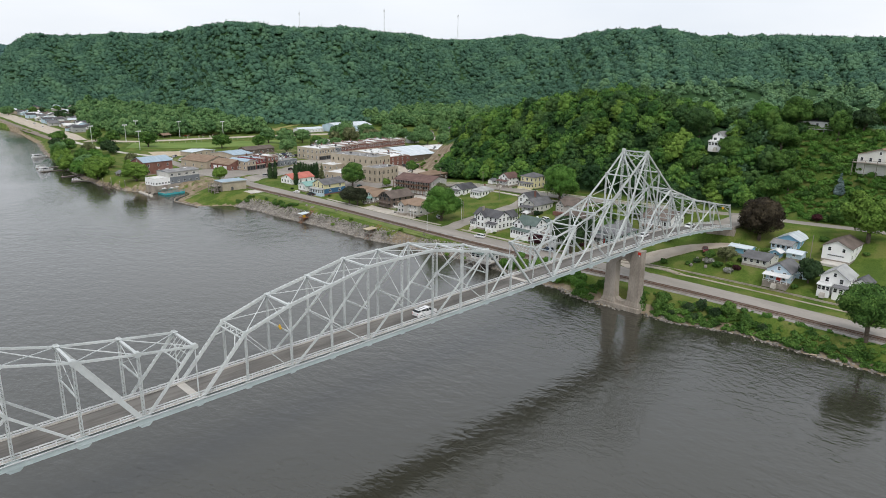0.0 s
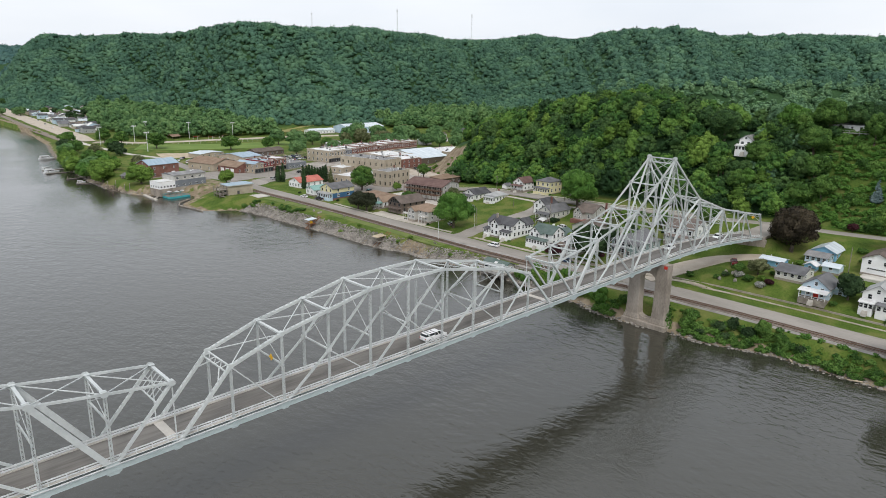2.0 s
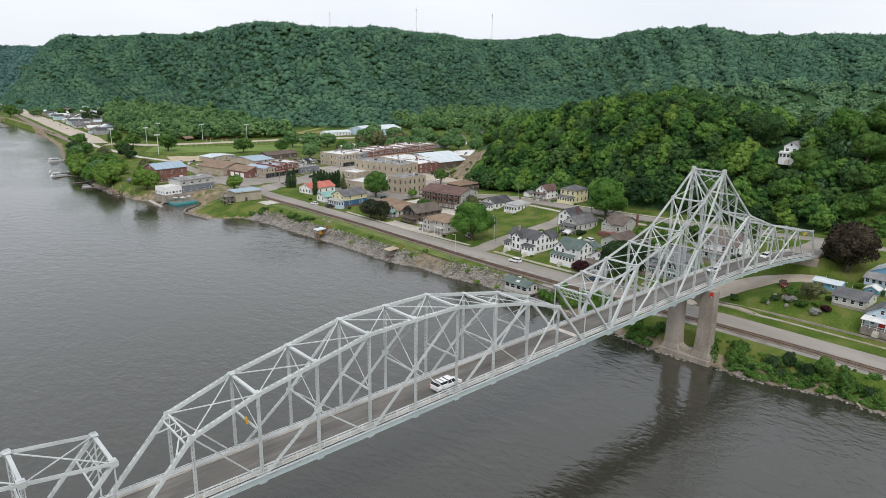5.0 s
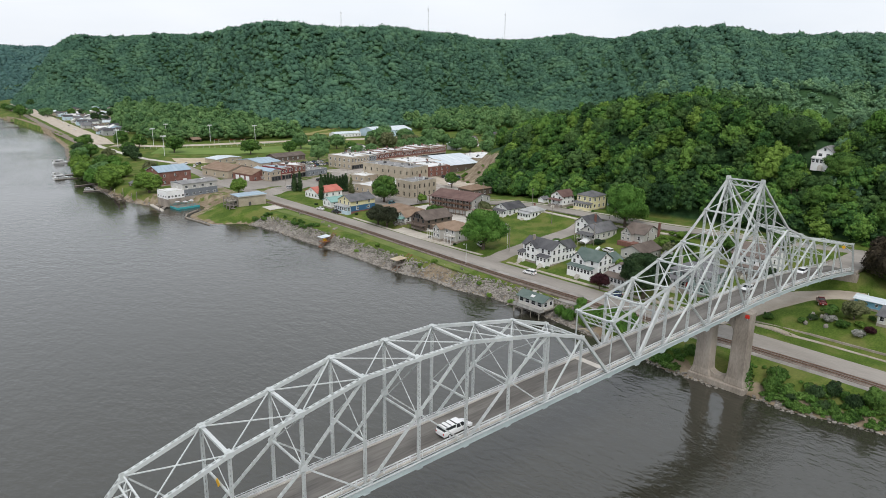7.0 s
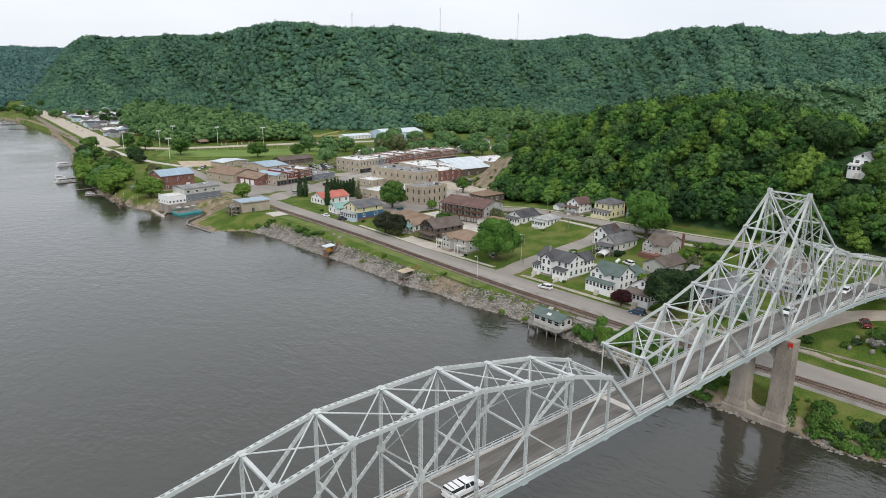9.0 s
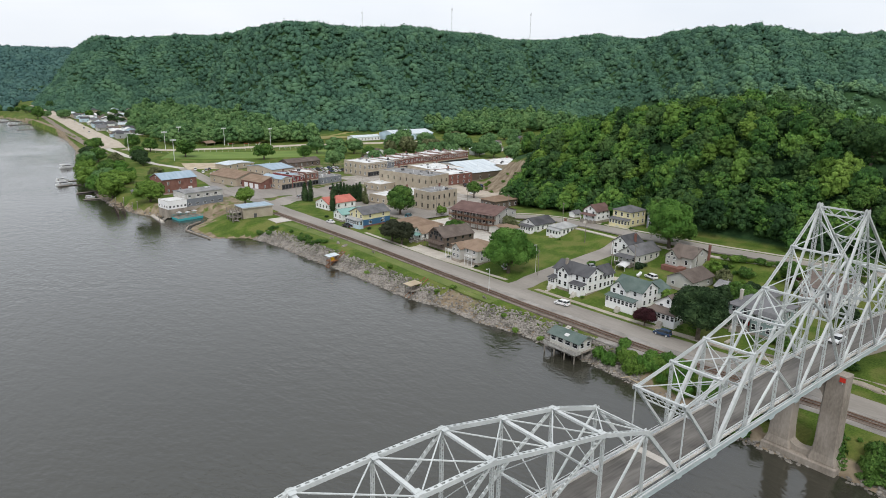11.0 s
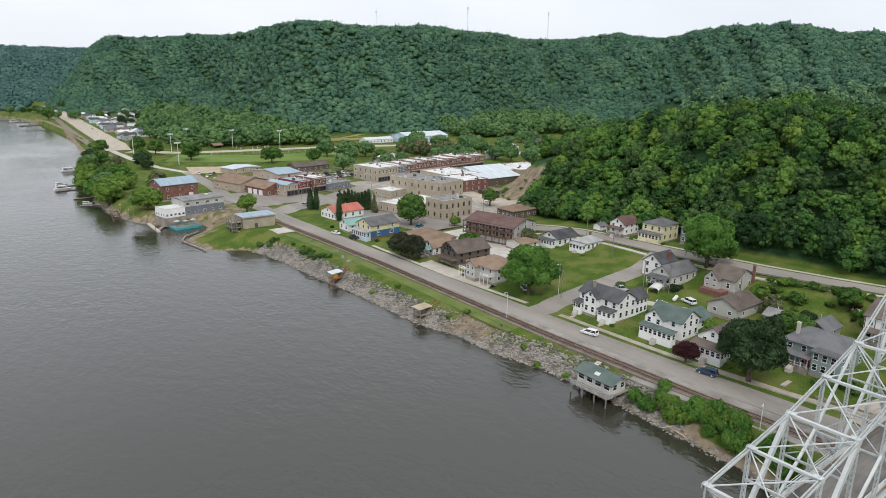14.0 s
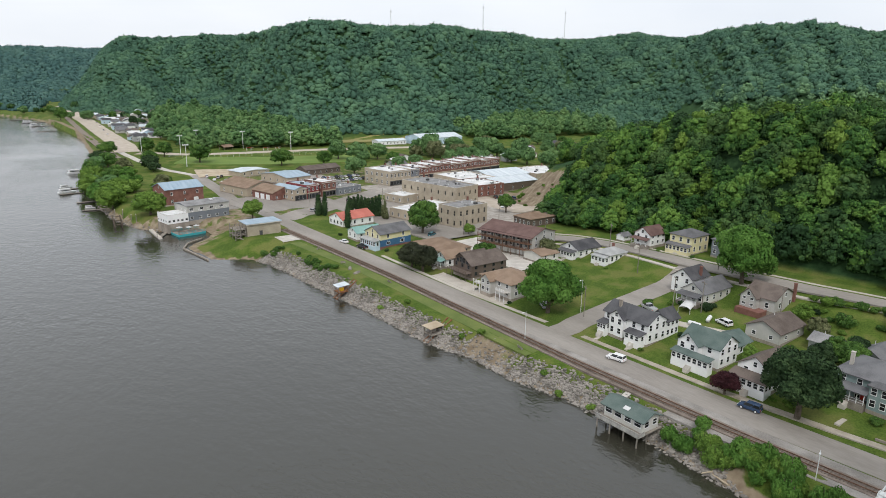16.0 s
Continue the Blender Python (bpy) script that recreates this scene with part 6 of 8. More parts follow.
    porch(h, -9.6, -5, -7.1, 5, 1.2, 3.7, "r_pale", enclosed="w_ltblue")
    simple("house", "white cottage with sea-green roof", 25, 224, 37, 232, 3.3, ridge="x", rise=1.9, wall="w_white", top="r_teal", floors=1, ww=2, ws=3)
    simple("house", "white house with bright red metal roof", 31.0, 249.5, 48.0, 260.5, 3.7, rot=6, ridge="x", rise=2.5, wall="w_white", top="r_red", floors=1, ww=4, ws=4)
    simple("building", "low stone and glass office below the quarry face", 96, 195, 112, 206, 4.0, cat="building", roof="hip", rise=2.0, wall="w_brown", top="r_tan", floors=1, ww=4, ws=4)


def build_downtown():
    k = dict(cat="building", roof="flat")
    h = simple("stone_building", "three-storey tan limestone building with flat grey roof", 73.5, 220.5, 92.5, 233.5, 9.3, rot=6, wall="limestone", top="r_flatgrey", floors=2, ww=3, ws=5, wsize=(1.0, 2.1), trim="limestone", z=5.2, **k)
    simple("building", "low building with white flat roof behind the big tree", 64.5, 241.5, 95.5, 262.5, 4.4, rot=13, wall="w_tan", top="r_white", floors=1, ww=5, ws=4, z=5.0, **k)
    simple("building", "low stone building with white flat roof", 84.0, 284.0, 100.0, 298.0, 3.9, rot=13, wall="limestone", top="r_white", floors=1, ww=3, ws=2, z=5.0, **k)
    simple("stone_building", "long two-storey limestone block with flat grey roof", 99.0, 260.0, 117.0, 300.0, 10.2, rot=12, wall="limestone", top="r_flatgrey", floors=2, ww=8, ws=4, wsize=(0.9, 1.9), trim="limestone", z=5.0, **k)
    simple("stone_building", "two-storey tan limestone shop block with cornice", 108.0, 336.0, 126.0, 360.0, 8.8, rot=10, wall="limestone", top="r_white", floors=2, ww=5, ws=6, wsize=(1.1, 2.0), trim="white_trim", z=5.0, **k)
    simple("shop", "blue-fronted brick shop on the main street", 126.5, 340.0, 134.5, 362.0, 8.4, rot=10, wall="w_dkgrey", top="r_white", floors=2, ww=0, ws=2, wsize=(1.2, 2.0), z=5.0, **k)
    for i in range(8):
        simple("shop", "two-storey red brick shop with white flat roof in a long row", 137 + i * 10.2, 346 + i * 1.5, 147 + i * 10.2, 364 + i * 1.5, 8.2 + (i % 3) * 0.5, rot=8, wall="brick_red", top="r_white", floors=2, ww=0 if i else 3, ws=4, wsize=(0.9, 1.8), z=5.0, **k)
    simple("building", "brown brick shop with white membrane roof", 133, 276, 152, 300, 6.6, wall="brick_red", top="r_white", floors=2, ww=5, ws=4, wsize=(0.9, 1.5), z=5.0, **k)
    simple("building", "wide shop with white membrane roof", 140, 300, 166, 330, 6.0, wall="w_tan", top="r_white", floors=1, ww=0, ws=0, z=5.0, **k)
    simple("workshop", "large workshop with blue-white metal roof", 153, 283, 186, 304, 5.2, cat="building", ridge="x", rise=2.2, wall="w_brown", top="r_whitemetal", floors=1, ww=0, ws=4, z=5.0, attic=False)
    simple("workshop", "large workshop with blue-white metal roof", 167, 305, 200, 332, 5.4, cat="building", ridge="x", rise=2.4, wall="w_ltgrey", top="r_whitemetal", floors=1, ww=0, ws=4, z=5.0, attic=False)
    simple("building", "low building with white roof at the edge of town", 202, 300, 236, 330, 5.0, wall="w_tan", top="r_white", floors=1, ww=0, ws=6, z=5.0, **k)
    simple("shop", "two-storey red brick corner shop", 56.5, 324.0, 66.5, 340.0, 8.2, rot=14, wall="brick_red", top="r_white", floors=2, ww=4, ws=3, wsize=(1.0, 1.7), z=5.0, **k)
    simple("shop", "dark red painted shop with arched front", 46.1, 321.8, 54.6, 339.8, 7.6, rot=14, wall="paint_red", top="r_bluemetal", floors=2, ww=0, ws=3, wsize=(1.0, 1.6), z=5.0, **k)
    simple("shop", "tan shop with blue-grey metal roof", 37.9, 319.7, 46.1, 337.7, 6.6, rot=14, cat="building", ridge="y", rise=1.2, wall="w_tan", top="r_bluemetal", floors=2, ww=4, ws=2, z=5.0, attic=False)
    simple("building", "low grey-roofed store and sheds", 67.0, 325.5, 85.0, 336.5, 3.9, rot=14, wall="w_dkgrey", top="r_flatgrey", floors=1, ww=2, ws=5, z=5.0, **k)
    simple("building", "low grey-roofed building behind the shops", 61.0, 346.0, 83.0, 358.0, 3.6, rot=14, wall="w_grey", top="r_flatgrey", floors=1, ww=3, ws=5, z=5.0, **k)
    simple("warehouse", "tan metal hall with blue-grey roof", 55.5, 372.0, 73.5, 400.0, 4.6, rot=12, cat="building", ridge="x", rise=1.8, wall="w_tan", top="r_bluemetal", floors=1, ww=4, ws=4, z=5.0, attic=False)
    simple("grandstand", "low ball-field stand with white metal roof", 44.0, 417.5, 66.0, 432.5, 3.4, rot=12, cat="building", ridge="y", rise=0.9, wall="w_tan", top="r_whitemetal", floors=1, ww=0, ws=4, z=5.0, attic=False)
    simple("warehouse", "wide tan warehouse with low brown roof", 20.0, 347.0, 41.0, 374.0, 5.0, rot=13, cat="building", ridge="y", rise=3.0, wall="w_tan", top="r_tan", floors=1, ww=3, ws=3, z=5.0, attic=False)
    h = simple("fire_station", "brick garage hall with three white doors and brown roof", 28.0, 326.5, 43.0, 345.5, 4.6, rot=13, cat="building", ridge="y", rise=2.6, wall="brick_red", top="r_tan", floors=1, ww=0, ws=3, z=5.0, attic=False)
    for i in range(3):
        door(h, pose(-7.52, 5 - i * 5, 0.5, 0, 0, -90), 3.4, 2.9, "white_trim", "garage_door")
    h = simple("warehouse", "red brick warehouse with blue-grey metal roof", -21.5, 344.0, -1.0, 359.0, 8.3, rot=9, cat="building", ridge="x", rise=2.8, wall="brick_red", top="r_bluemetal", floors=2, ww=2, ws=3, z=5.0)
    part("rail_deck", boxed(1, -8.9, -0.6, 9, -7.5, 1.6), M["oldwood"], h)
    door(h, pose(6, -7.52, 0.6, 0, 0, 0), 2.4, 2.6, "white_trim", "loading_door")
    # far halls and houses beyond the town
    simple("hall", "large hall with blue and white metal roof", 262, 520, 312, 548, 7.0, cat="building", ridge="x", rise=3.2, wall="w_ltblue", top="r_whitemetal", floors=1, ww=0, ws=6, z=5.0, attic=False)
    simple("hall", "long low white shed with open bays", 226, 540, 258, 552, 4.0, cat="building", ridge="x", rise=1.6, wall="w_white", top="r_whitemetal", floors=1, ww=2, ws=8, z=5.0, attic=False)
    simple("building", "long dark brown-roofed store by the parking lot", 84, 402, 112, 414, 3.8, rot=8, cat="building", ridge="x", rise=2.2, wall="w_brown", top="r_brown", floors=1, ww=0, ws=6, z=5.0, attic=False)
    rng = random.Random(11)
    walls, roofs = ["w_white", "w_white", "w_ltgrey", "w_tan", "w_ltblue", "w_grey"], ["r_grey", "r_dkgrey", "r_brown", "r_white", "r_whitemetal"]
    names = {"w_white": "white", "w_ltgrey": "light grey", "w_tan": "tan", "w_ltblue": "pale blue", "w_grey": "grey"}
    rn = {"r_grey": "grey", "r_dkgrey": "charcoal", "r_brown": "brown", "r_white": "white", "r_whitemetal": "pale metal"}
    spots = [(rng.uniform(54, 200), rng.uniform(700, 1240)) for _ in range(190)] + [(rng.uniform(40, 64), rng.uniform(660, 860)) for _ in range(7)]
    spots += [(235 + i * 17 + rng.uniform(-4, 4), 395 + (i % 3) * 22 + rng.uniform(-6, 6)) for i in range(9)] + [(150 + i * 18, 392 + (i % 3) * 20 + rng.uniform(-5, 5)) for i in range(8)] + [(300 + i * 20, 360 + (i % 2) * 26) for i in range(5)]
    spots += [(float(np.interp(y, [640, 810, 990, 1130, 1250], [21, 33, 46, 52, 54])) + rng.choice((19, 22, 38, 55)) + rng.uniform(-3, 3), y) for y in range(668, 1240, 16)]
    for x, y in spots:
        if ground_z(x, y) > 11:
            continue
        if y > 600 and not float(np.interp(y, [640, 800, 960, 1140, 1250], [37, 48, 60, 66, 68])) < x < float(np.interp(y, [640, 800, 960, 1140, 1250], [62, 84, 125, 190, 200])):
            continue
        a, b = rng.uniform(4, 6.5), rng.uniform(3.5, 5)
        wl2, rf = rng.choice(walls), rng.choice(roofs)
        simple("house", names[wl2] + " far house with " + rn[rf] + " roof", x - a, y - b, x + a, y + b, rng.choice((3.2, 3.4, 5.2)), ridge=rng.choice("xy"), rise=2.0, wall=wl2, top=rf, floors=1, ww=0, ws=2, back=False, attic=False)


def build_south():
    z = lambda x, y: float(ground_z(x, y))
    h = simple("shed", "bright blue shed with white metal roof", 57, -13.5, 62, -6, 2.5, cat="shed", ridge="y", rise=0.7, wall="w_blue", top="r_whitemetal", floors=1, ww=2, ws=0, wsize=(0.6, 0.6), attic=False)
    simple("house", "low pale house with long grey roof", 46.5, -23.5, 57, -15, 2.7, ridge="y", rise=1.5, wall="w_offwhite", top="r_grey", floors=1, ww=4, ws=2, attic=False)
    h = house("house", "powder blue house with white metal porch roofs and grey gable", 44.8, -29.5)
    block(h, -5, -3.8, 5, 3.8, 4.2, "gable", "x", 2.6, "w_ltblue", "r_grey", 2, 2, 3)
    porch(h, -7.8, -3.8, -5, 3.8, 0.7, 2.9, "r_white", posts=5)
    door(h, pose(-5.02, -0.4, 0.8, 0, 0, -90), 1.6, 2.0, "red")
    block(h, 0, -7.2, 5, -3.8, 2.8, "gable", "x", 0.9, "w_ltblue", "r_whitemetal", 1, 1, 2, back=False, attic=False)
    h = house("house", "light blue cottage with white metal roof", 78, -20)
    block(h, -2, -4, 8, 4, 3.4, "gable", "x", 1.8, "w_blue", "r_whitemetal", 1, 2, 3)
    block(h, -9, -3.4, -2, 3.6, 2.7, "gable", "y", 1.1, "w_ltblue", "r_flatgrey", 1, 4, 2, back=False, attic=False)
    simple("shed", "light blue garden shed with pale roof", 63, -29, 68, -24, 2.3, cat="shed", ridge="y", rise=0.8, wall="w_ltblue", top="r_whitemetal", floors=1, ww=1, ws=0, attic=False)
    simple("shed", "small sky blue shed beside the garden", 61, -22.5, 64.5, -19, 2.2, cat="shed", ridge="x", rise=0.9, wall="w_blue", top="r_white", floors=1, ww=1, ws=0, attic=False)
    h = house("house", "tall white house with brown roof over a garage", 76.5, -38)
    block(h, -7, -4.5, 7, 4.5, 5.2, "gable", "x", 2.2, "w_white", "r_brown", 2, 2, 3, attic=False, wsize=(0.9, 1.2))
    door(h, pose(-7.02, 0, 0.5, 0, 0, -90), 5.4, 2.2, "white_trim", "garage_door")
    for i in range(8):
        part("garage_window", boxed(-7.14, -2.5 + i * 0.65, 1.9, -7.1, -2.0 + i * 0.65, 2.3), M["glass"], h)
    part("apron", boxed(-13, -3.4, -1.2, -7.1, 3.4, 0.1), M["pale_concrete"], h, "pale concrete garage apron")
    h = house("house", "white two-storey house with pale grey roof and glazed porches", 45, -45.8)
    block(h, -4.5, -4, 4.5, 4, 5.4, "gable", "x", 2.7, "w_white", "r_pale", 2, 2, 3)
    block(h, 0.5, -8.5, 7.5, -4, 3.6, "gable", "x", 1.7, "w_white", "r_grey", 1, 2, 2, back=False, attic=False)
    porch(h, -6.6, 0.4, -4.5, 4, 0.7, 2.9, "r_white", enclosed="w_white")
    porch(h, -6.8, -8.2, -3.6, -0.4, 0.7, 2.9, "r_grey", enclosed="w_white")
    # houses on the hill
    h = house("house", "white gabled house with grey roof among trees on the hilltop", 131, 33, z(131, 33) - 1.4)
    block(h, -2.5, -2.8, 5, 2.8, 6.2, "gable", "x", 1.9, "w_white", "r_flatgrey", 2, 2, 2, wsize=(1.3, 1.1))
    porch(h, -4.6, -3.6, -2.5, 3.6, 1.2, 3.4, "r_white", enclosed="w_white", fall=0.7)
    h = house("house", "sage green hilltop house with tan roof and long deck", 137, -33, z(134, -33) + 1.0)
    block(h, -6, -8, 6, 8, 4.0, "gable", "x", 2.6, "w_offwhite", "r_tan", 1, 5, 3)
    part("deck", boxed(-9, -9, 0.7, -6, 9, 0.9), M["oldwood"], h)
    for i in range(5):
        part("deck_post", boxed(-8.9, -8.9 + i * 4.4, -4.5, -8.7, -8.7 + i * 4.4, 1.9), M["oldwood"], h)
    part("deck_rail", boxed(-9, -9, 1.8, -8.9, 9, 1.9), M["oldwood"], h)
    part("lower_wall", boxed(-6.1, -8, -4, 6, 8, 0.6), M["w_offwhite"], h)
    h = house("house", "white hilltop house with wide timber deck", 150, -2, z(147, -2))
    block(h, -5, -7, 5, 7, 3.6, "hip", "x", 2.0, "w_white", "r_grey", 1, 4, 3)
    part("deck", boxed(-9, -10, 0.35, -5, 10, 0.6), M["pale_wood"], h)
    for i in range(6):
        part("deck_post", boxed(-8.9, -9.8 + i * 3.9, -4.5, -8.7, -9.6 + i * 3.9, 1.5), M["pale_wood"], h)
    part("deck_rail", boxed(-9, -10, 1.4, -8.9, 10, 1.5), M["pale_wood"], h)
    simple("hall", "long pale roof of a hall beyond the hill", 370, 114, 404, 138, 5, rot=-24, cat="building", ridge="x", rise=1.2, wall="w_ltblue", top="r_whitemetal", floors=1, ww=6, ws=8, attic=False, z=z(387, 126))


def build_riverside():
    # old roofed warehouse shell
    h = house("ruin", "roofless-looking old stone warehouse with pale metal roof and rotten timber stairs", -1.5, 262.5, 4.0, "building")
    part("wall", boxed(-7.5, -4.5, -2, 7.5, 4.5, 6.0, bevel=0.06), M["limestone"], h)
    part("roof", boxed(-8, -5, 6.0, 8, 5, 6.25), M["r_bluemetal"], h)
    door(h, pose(-1.5, -4.52, 0.8, 0, 0, 0), 1.4, 2.0, "dark_trim")
    for x in (-12.6, -10.4, -8.2):
        for y in (-4.2, -0.8, 2.6):
            part("timber_post", boxed(x - 0.14, y - 0.14, -4, x + 0.14, y + 0.14, 5.8 + 0.4 * math.sin(x + y)), M["oldwood"], h)
    for zz in (-0.6, 1.7, 4.0):
        part("timber_floor", boxed(-12.9, -4.5, zz, -7.9, 2.9, zz + 0.15), M["oldwood"], h)
        for y in (-4.4, 2.8):
            bm = beam(bmesh.new(), (-12.6, y, zz + 0.9), (-8.2, y, zz + 0.9), 0.08, 0.14)
            part("timber_rail", bm, M["oldwood"], h)
    for a, b in ((-0.5, 1.8), (1.8, 4.1)):
        part("timber_stair", beam(bmesh.new(), (-12.2, -3.4, a), (-8.6, -3.4, b), 0.9, 0.16), M["oldwood"], h)
        part("timber_brace", beam(bmesh.new(), (-12.6, -4.4, b), (-8.2, -4.4, a), 0.12, 0.16), M["oldwood"], h)
    # no opening cut: a dark panel gives the hole its inner shade
    part("shed_window", boxed(-7.54, -1.2, 2.2, -7.48, 0.4, 3.6), M["glass"], h, "dark panel in place of an empty window hole")
    part("roof_edge", boxed(-8.1, -5.1, 5.72, 8.1, -4.98, 6.06), M["pale_concrete"], h)
    bm = bmesh.new()
    beam(bm, (-13, -5, 1.2), (-4, -8, -1.5), 1.0, 0.2)
    part("ramp", bm, M["oldwood"], h)
    wall_line = [(-29.5, 247), (-32.5, 270), (-28.5, 278), (-20.5, 284)]
    for (xa, ya), (xb, yb) in zip(wall_line, wall_line[1:]):
        bm = beam(bmesh.new(), (xa, ya, -0.7), (xb, yb, -0.7), 0.45, 2.4)
        beam(bm, (xa, ya, 0.5), (xb, yb, 0.5), 0.6, 0.12)
        me = bpy.data.meshes.new("seawall")
        bm.to_mesh(me)
        bm.free()
        me.materials.append(M["concrete"])
        tagged(new("seawall", me), "low stained concrete seawall at the old landing", "wall", kind="structure")
    # low cabins under the riverside trees
    simple("cabin", "long white trailer house with pale flat roof under riverside trees", -24, 352, -12, 357.5, 2.8, rot=10, cat="cabin", ridge="x", rise=0.5, wall="w_white", top="r_whitemetal", floors=1, ww=1, ws=4, attic=False, z=4.0)
    simple("cabin", "small brown riverside cabin with grey roof", -33, 350, -27, 357, 3.2, rot=6, cat="cabin", ridge="y", rise=1.4, wall="w_brown", top="r_grey", floors=1, ww=2, ws=2, attic=False, z=3.4)
    # restaurant with floating terrace
    h = house("restaurant", "white and slate-grey riverside restaurant with dark low roof", -12, 310, 4.2, "building")
    h.matrix_basis = h.matrix_basis @ pose(0, 0, 0, 0, 0, 9)
    block(h, -10, -6, 11, 7, 7.4, "gable", "x", 0.8, "w_dkgrey", "r_flatgrey", 2, 3, 5, attic=False, wsize=(1.4, 0.9))
    part("upper_wall", boxed(-10.05, -6.05, 4.4, 11.05, 7.05, 7.4), M["w_ltgrey"], h, "light grey upper siding")
    for i in range(4):
        window(h, pose(-8 + i * 5, -6.07, 5.3, 0, 0, 0), 1.7, 1.0)
    block(h, -20, -7, -10, 3.5, 4.2, "flat", wall="w_white", top="r_white", floors=1, ww=4, ws=5, wsize=(1.0, 0.9), z0=-3.8, back=False)
    bm = bmesh.new()
    for zz in (4.75, 5.2):
        box(bm, -20, -6.9, zz, -10.2, -6.84, zz + 0.06)
        box(bm, -20, -6.9, zz, -19.94, 3.4, zz + 0.06)
    for i in range(8):
        box(bm, -20 + i * 1.38, -6.9, 4.7, -19.94 + i * 1.38, -6.84, 5.25)
    part("roof_rail", bm, M["white_trim"], h, "white roof terrace rail")
    part("roof_vent", boxed(4, -1, 7.7, 5.4, 0.4, 8.7, bevel=0.05), M["galv"], h)
    part("roof_vent", boxed(7, 1, 7.7, 8, 2, 8.5, bevel=0.05), M["galv"], h)
    b = thing("floating_terrace", "teal floating restaurant terrace with white parasols", "barge", pose(-22.5, 297.0, 0, 0, 0, 8))
    part("hull", boxed(-6.5, -4, -0.5, 6.5, 4, 1.0, bevel=0.15), M["w_teal"], b)
    part("deck", boxed(-6.3, -3.8, 1.0, 6.3, 3.8, 1.08), M["oldwood"], b)
    bm = bmesh.new()
    for y in (-3.9, 3.9):
        for zz in (1.5, 2.0):
            box(bm, -6.4, y - 0.04, zz, 6.4, y + 0.04, zz + 0.08)
        for i in range(9):
            box(bm, -6.4 + i * 1.6, y - 0.04, 1.0, -6.32 + i * 1.6, y + 0.04, 2.05)
    part("rail", bm, M["w_teal"], b)
    for i in range(3):
        x, y = -18.6 - i * 3.8, 298.0 - (i % 2) * 1.6
        p = thing("parasol", "white square parasol on the floating terrace", "parasol", pose(x, y, 1.08), "parasols on the terrace")
        bm = tube(bmesh.new(), (0, 0, 0), (0, 0, 2.5), 0.04)
        part("pole", bm, M["oldwood"], p)
        bm = bmesh.new()
        apex = bm.verts.new((0, 0, 2.75))
        rim = [bm.verts.new((1.5 * math.cos(a), 1.5 * math.sin(a), 2.15)) for a in (math.pi / 4 + k * math.pi / 4 for k in range(8))]
        for k2 in range(8):
            bm.faces.new((apex, rim[k2], rim[(k2 + 1) % 8]))
        bmesh.ops.solidify(bm, geom=list(bm.faces), thickness=0.03)
        part("canopy", bm, M["white_trim"], p)
    # boathouse on stilts
    h = house("boathouse", "weathered white boathouse with green roof on stilts over the water", 2.0, 66.0, 0, "boathouse")
    part("wall", prism_walls(-2.4, -5, 2.8, 5, 2.6, 5.4, 1.0, "y"), M["w_offwhite"], h)
    part("roof", gable_roof(-2.4, -5, 2.8, 5, 5.4, 1.15, "y", 0.7), M["r_green"], h)
    part("deck", boxed(-4.4, -5.6, 2.35, 3.4, 5.6, 2.6), M["oldwood"], h)
    for x in (-4.2, -1, 2.6):
        for y in (-5.2, -1.8, 1.8, 5.2):
            part("stilt", boxed(x - 0.12, y - 0.12, -2, x + 0.12, y + 0.12, 2.4), M["oldwood"], h)
    for i in range(28):
        y = -5.6 + i * 0.4
        part("rail_board", boxed(-4.44, y, 2.4, -4.38, y + 0.34, 3.45 + 0.03 * math.sin(i * 2.1)), M["pale_wood"], h)
    for i in range(5):
        x = -4.3 + i * 0.4
        part("rail_board", boxed(x, -5.66, 2.4, x + 0.34, -5.6, 3.45), M["pale_wood"], h)
    part("deck_rail", boxed(-4.5, -5.66, 3.45, -4.34, 5.66, 3.52), M["pale_wood"], h)
    for i in range(4):
        window(h, face_at("w", -2.4, -5, 2.8, 5, (i + 0.5) / 4, 3.7, 0.01), 1.6, 1.3)
    for i in range(2):
        window(h, face_at("s", -2.4, -5, 2.8, 5, (i + 0.5) / 2, 3.7, 0.01), 1.2, 1.2)
    bm = bmesh.new()
    beam(bm, (-1.5, -0.8, 6.02), (-1.5, 0.6, 6.02), 1.0, 0.08, (-0.4, 0, 0.92))
    part("skylight", bm, M["r_white"], h, "pale roof patch")
    bm = bmesh.new()
    beam(bm, (2.5, 6, 3.2), (8, 6, 4.9), 1.4, 0.15)
    part("gangway", bm, M["pale_concrete"], h)
    # boat-lift platforms on the riprap
    for x, y, red, s in ((-7.0, 178, True, 0.78), (-3.2, 130.5, False, 0.85)):
        p = thing("boat_lift", "rusty boat-lift platform with a small pale roof on the rocky bank" if red else "timber boat-lift shelter with pale roof and sloping rails on the bank", "boat lift", pose(x, y, 0))
        part("deck", boxed(-2.4 * s, -2.2 * s, 2.2, 2.4 * s, 2.2 * s, 2.45), M["rust" if red else "oldwood"], p)
        for sx in (-2.2, 2.2):
            for sy in (-2, 2):
                part("post", boxed(sx * s - 0.1, sy * s - 0.1, -2, sx * s + 0.1, sy * s + 0.1, 4.4), M["oldwood"], p)
        bm = bmesh.new()
        beam(bm, (-2.9 * s, 0, 4.35), (2.9 * s, 0, 4.7), 5.0 * s, 0.12)
        part("roof", bm, M["sand"] if not red else M["r_whitemetal"], p)
        for sy in (-1.1, 1.1):
            bm = bmesh.new()
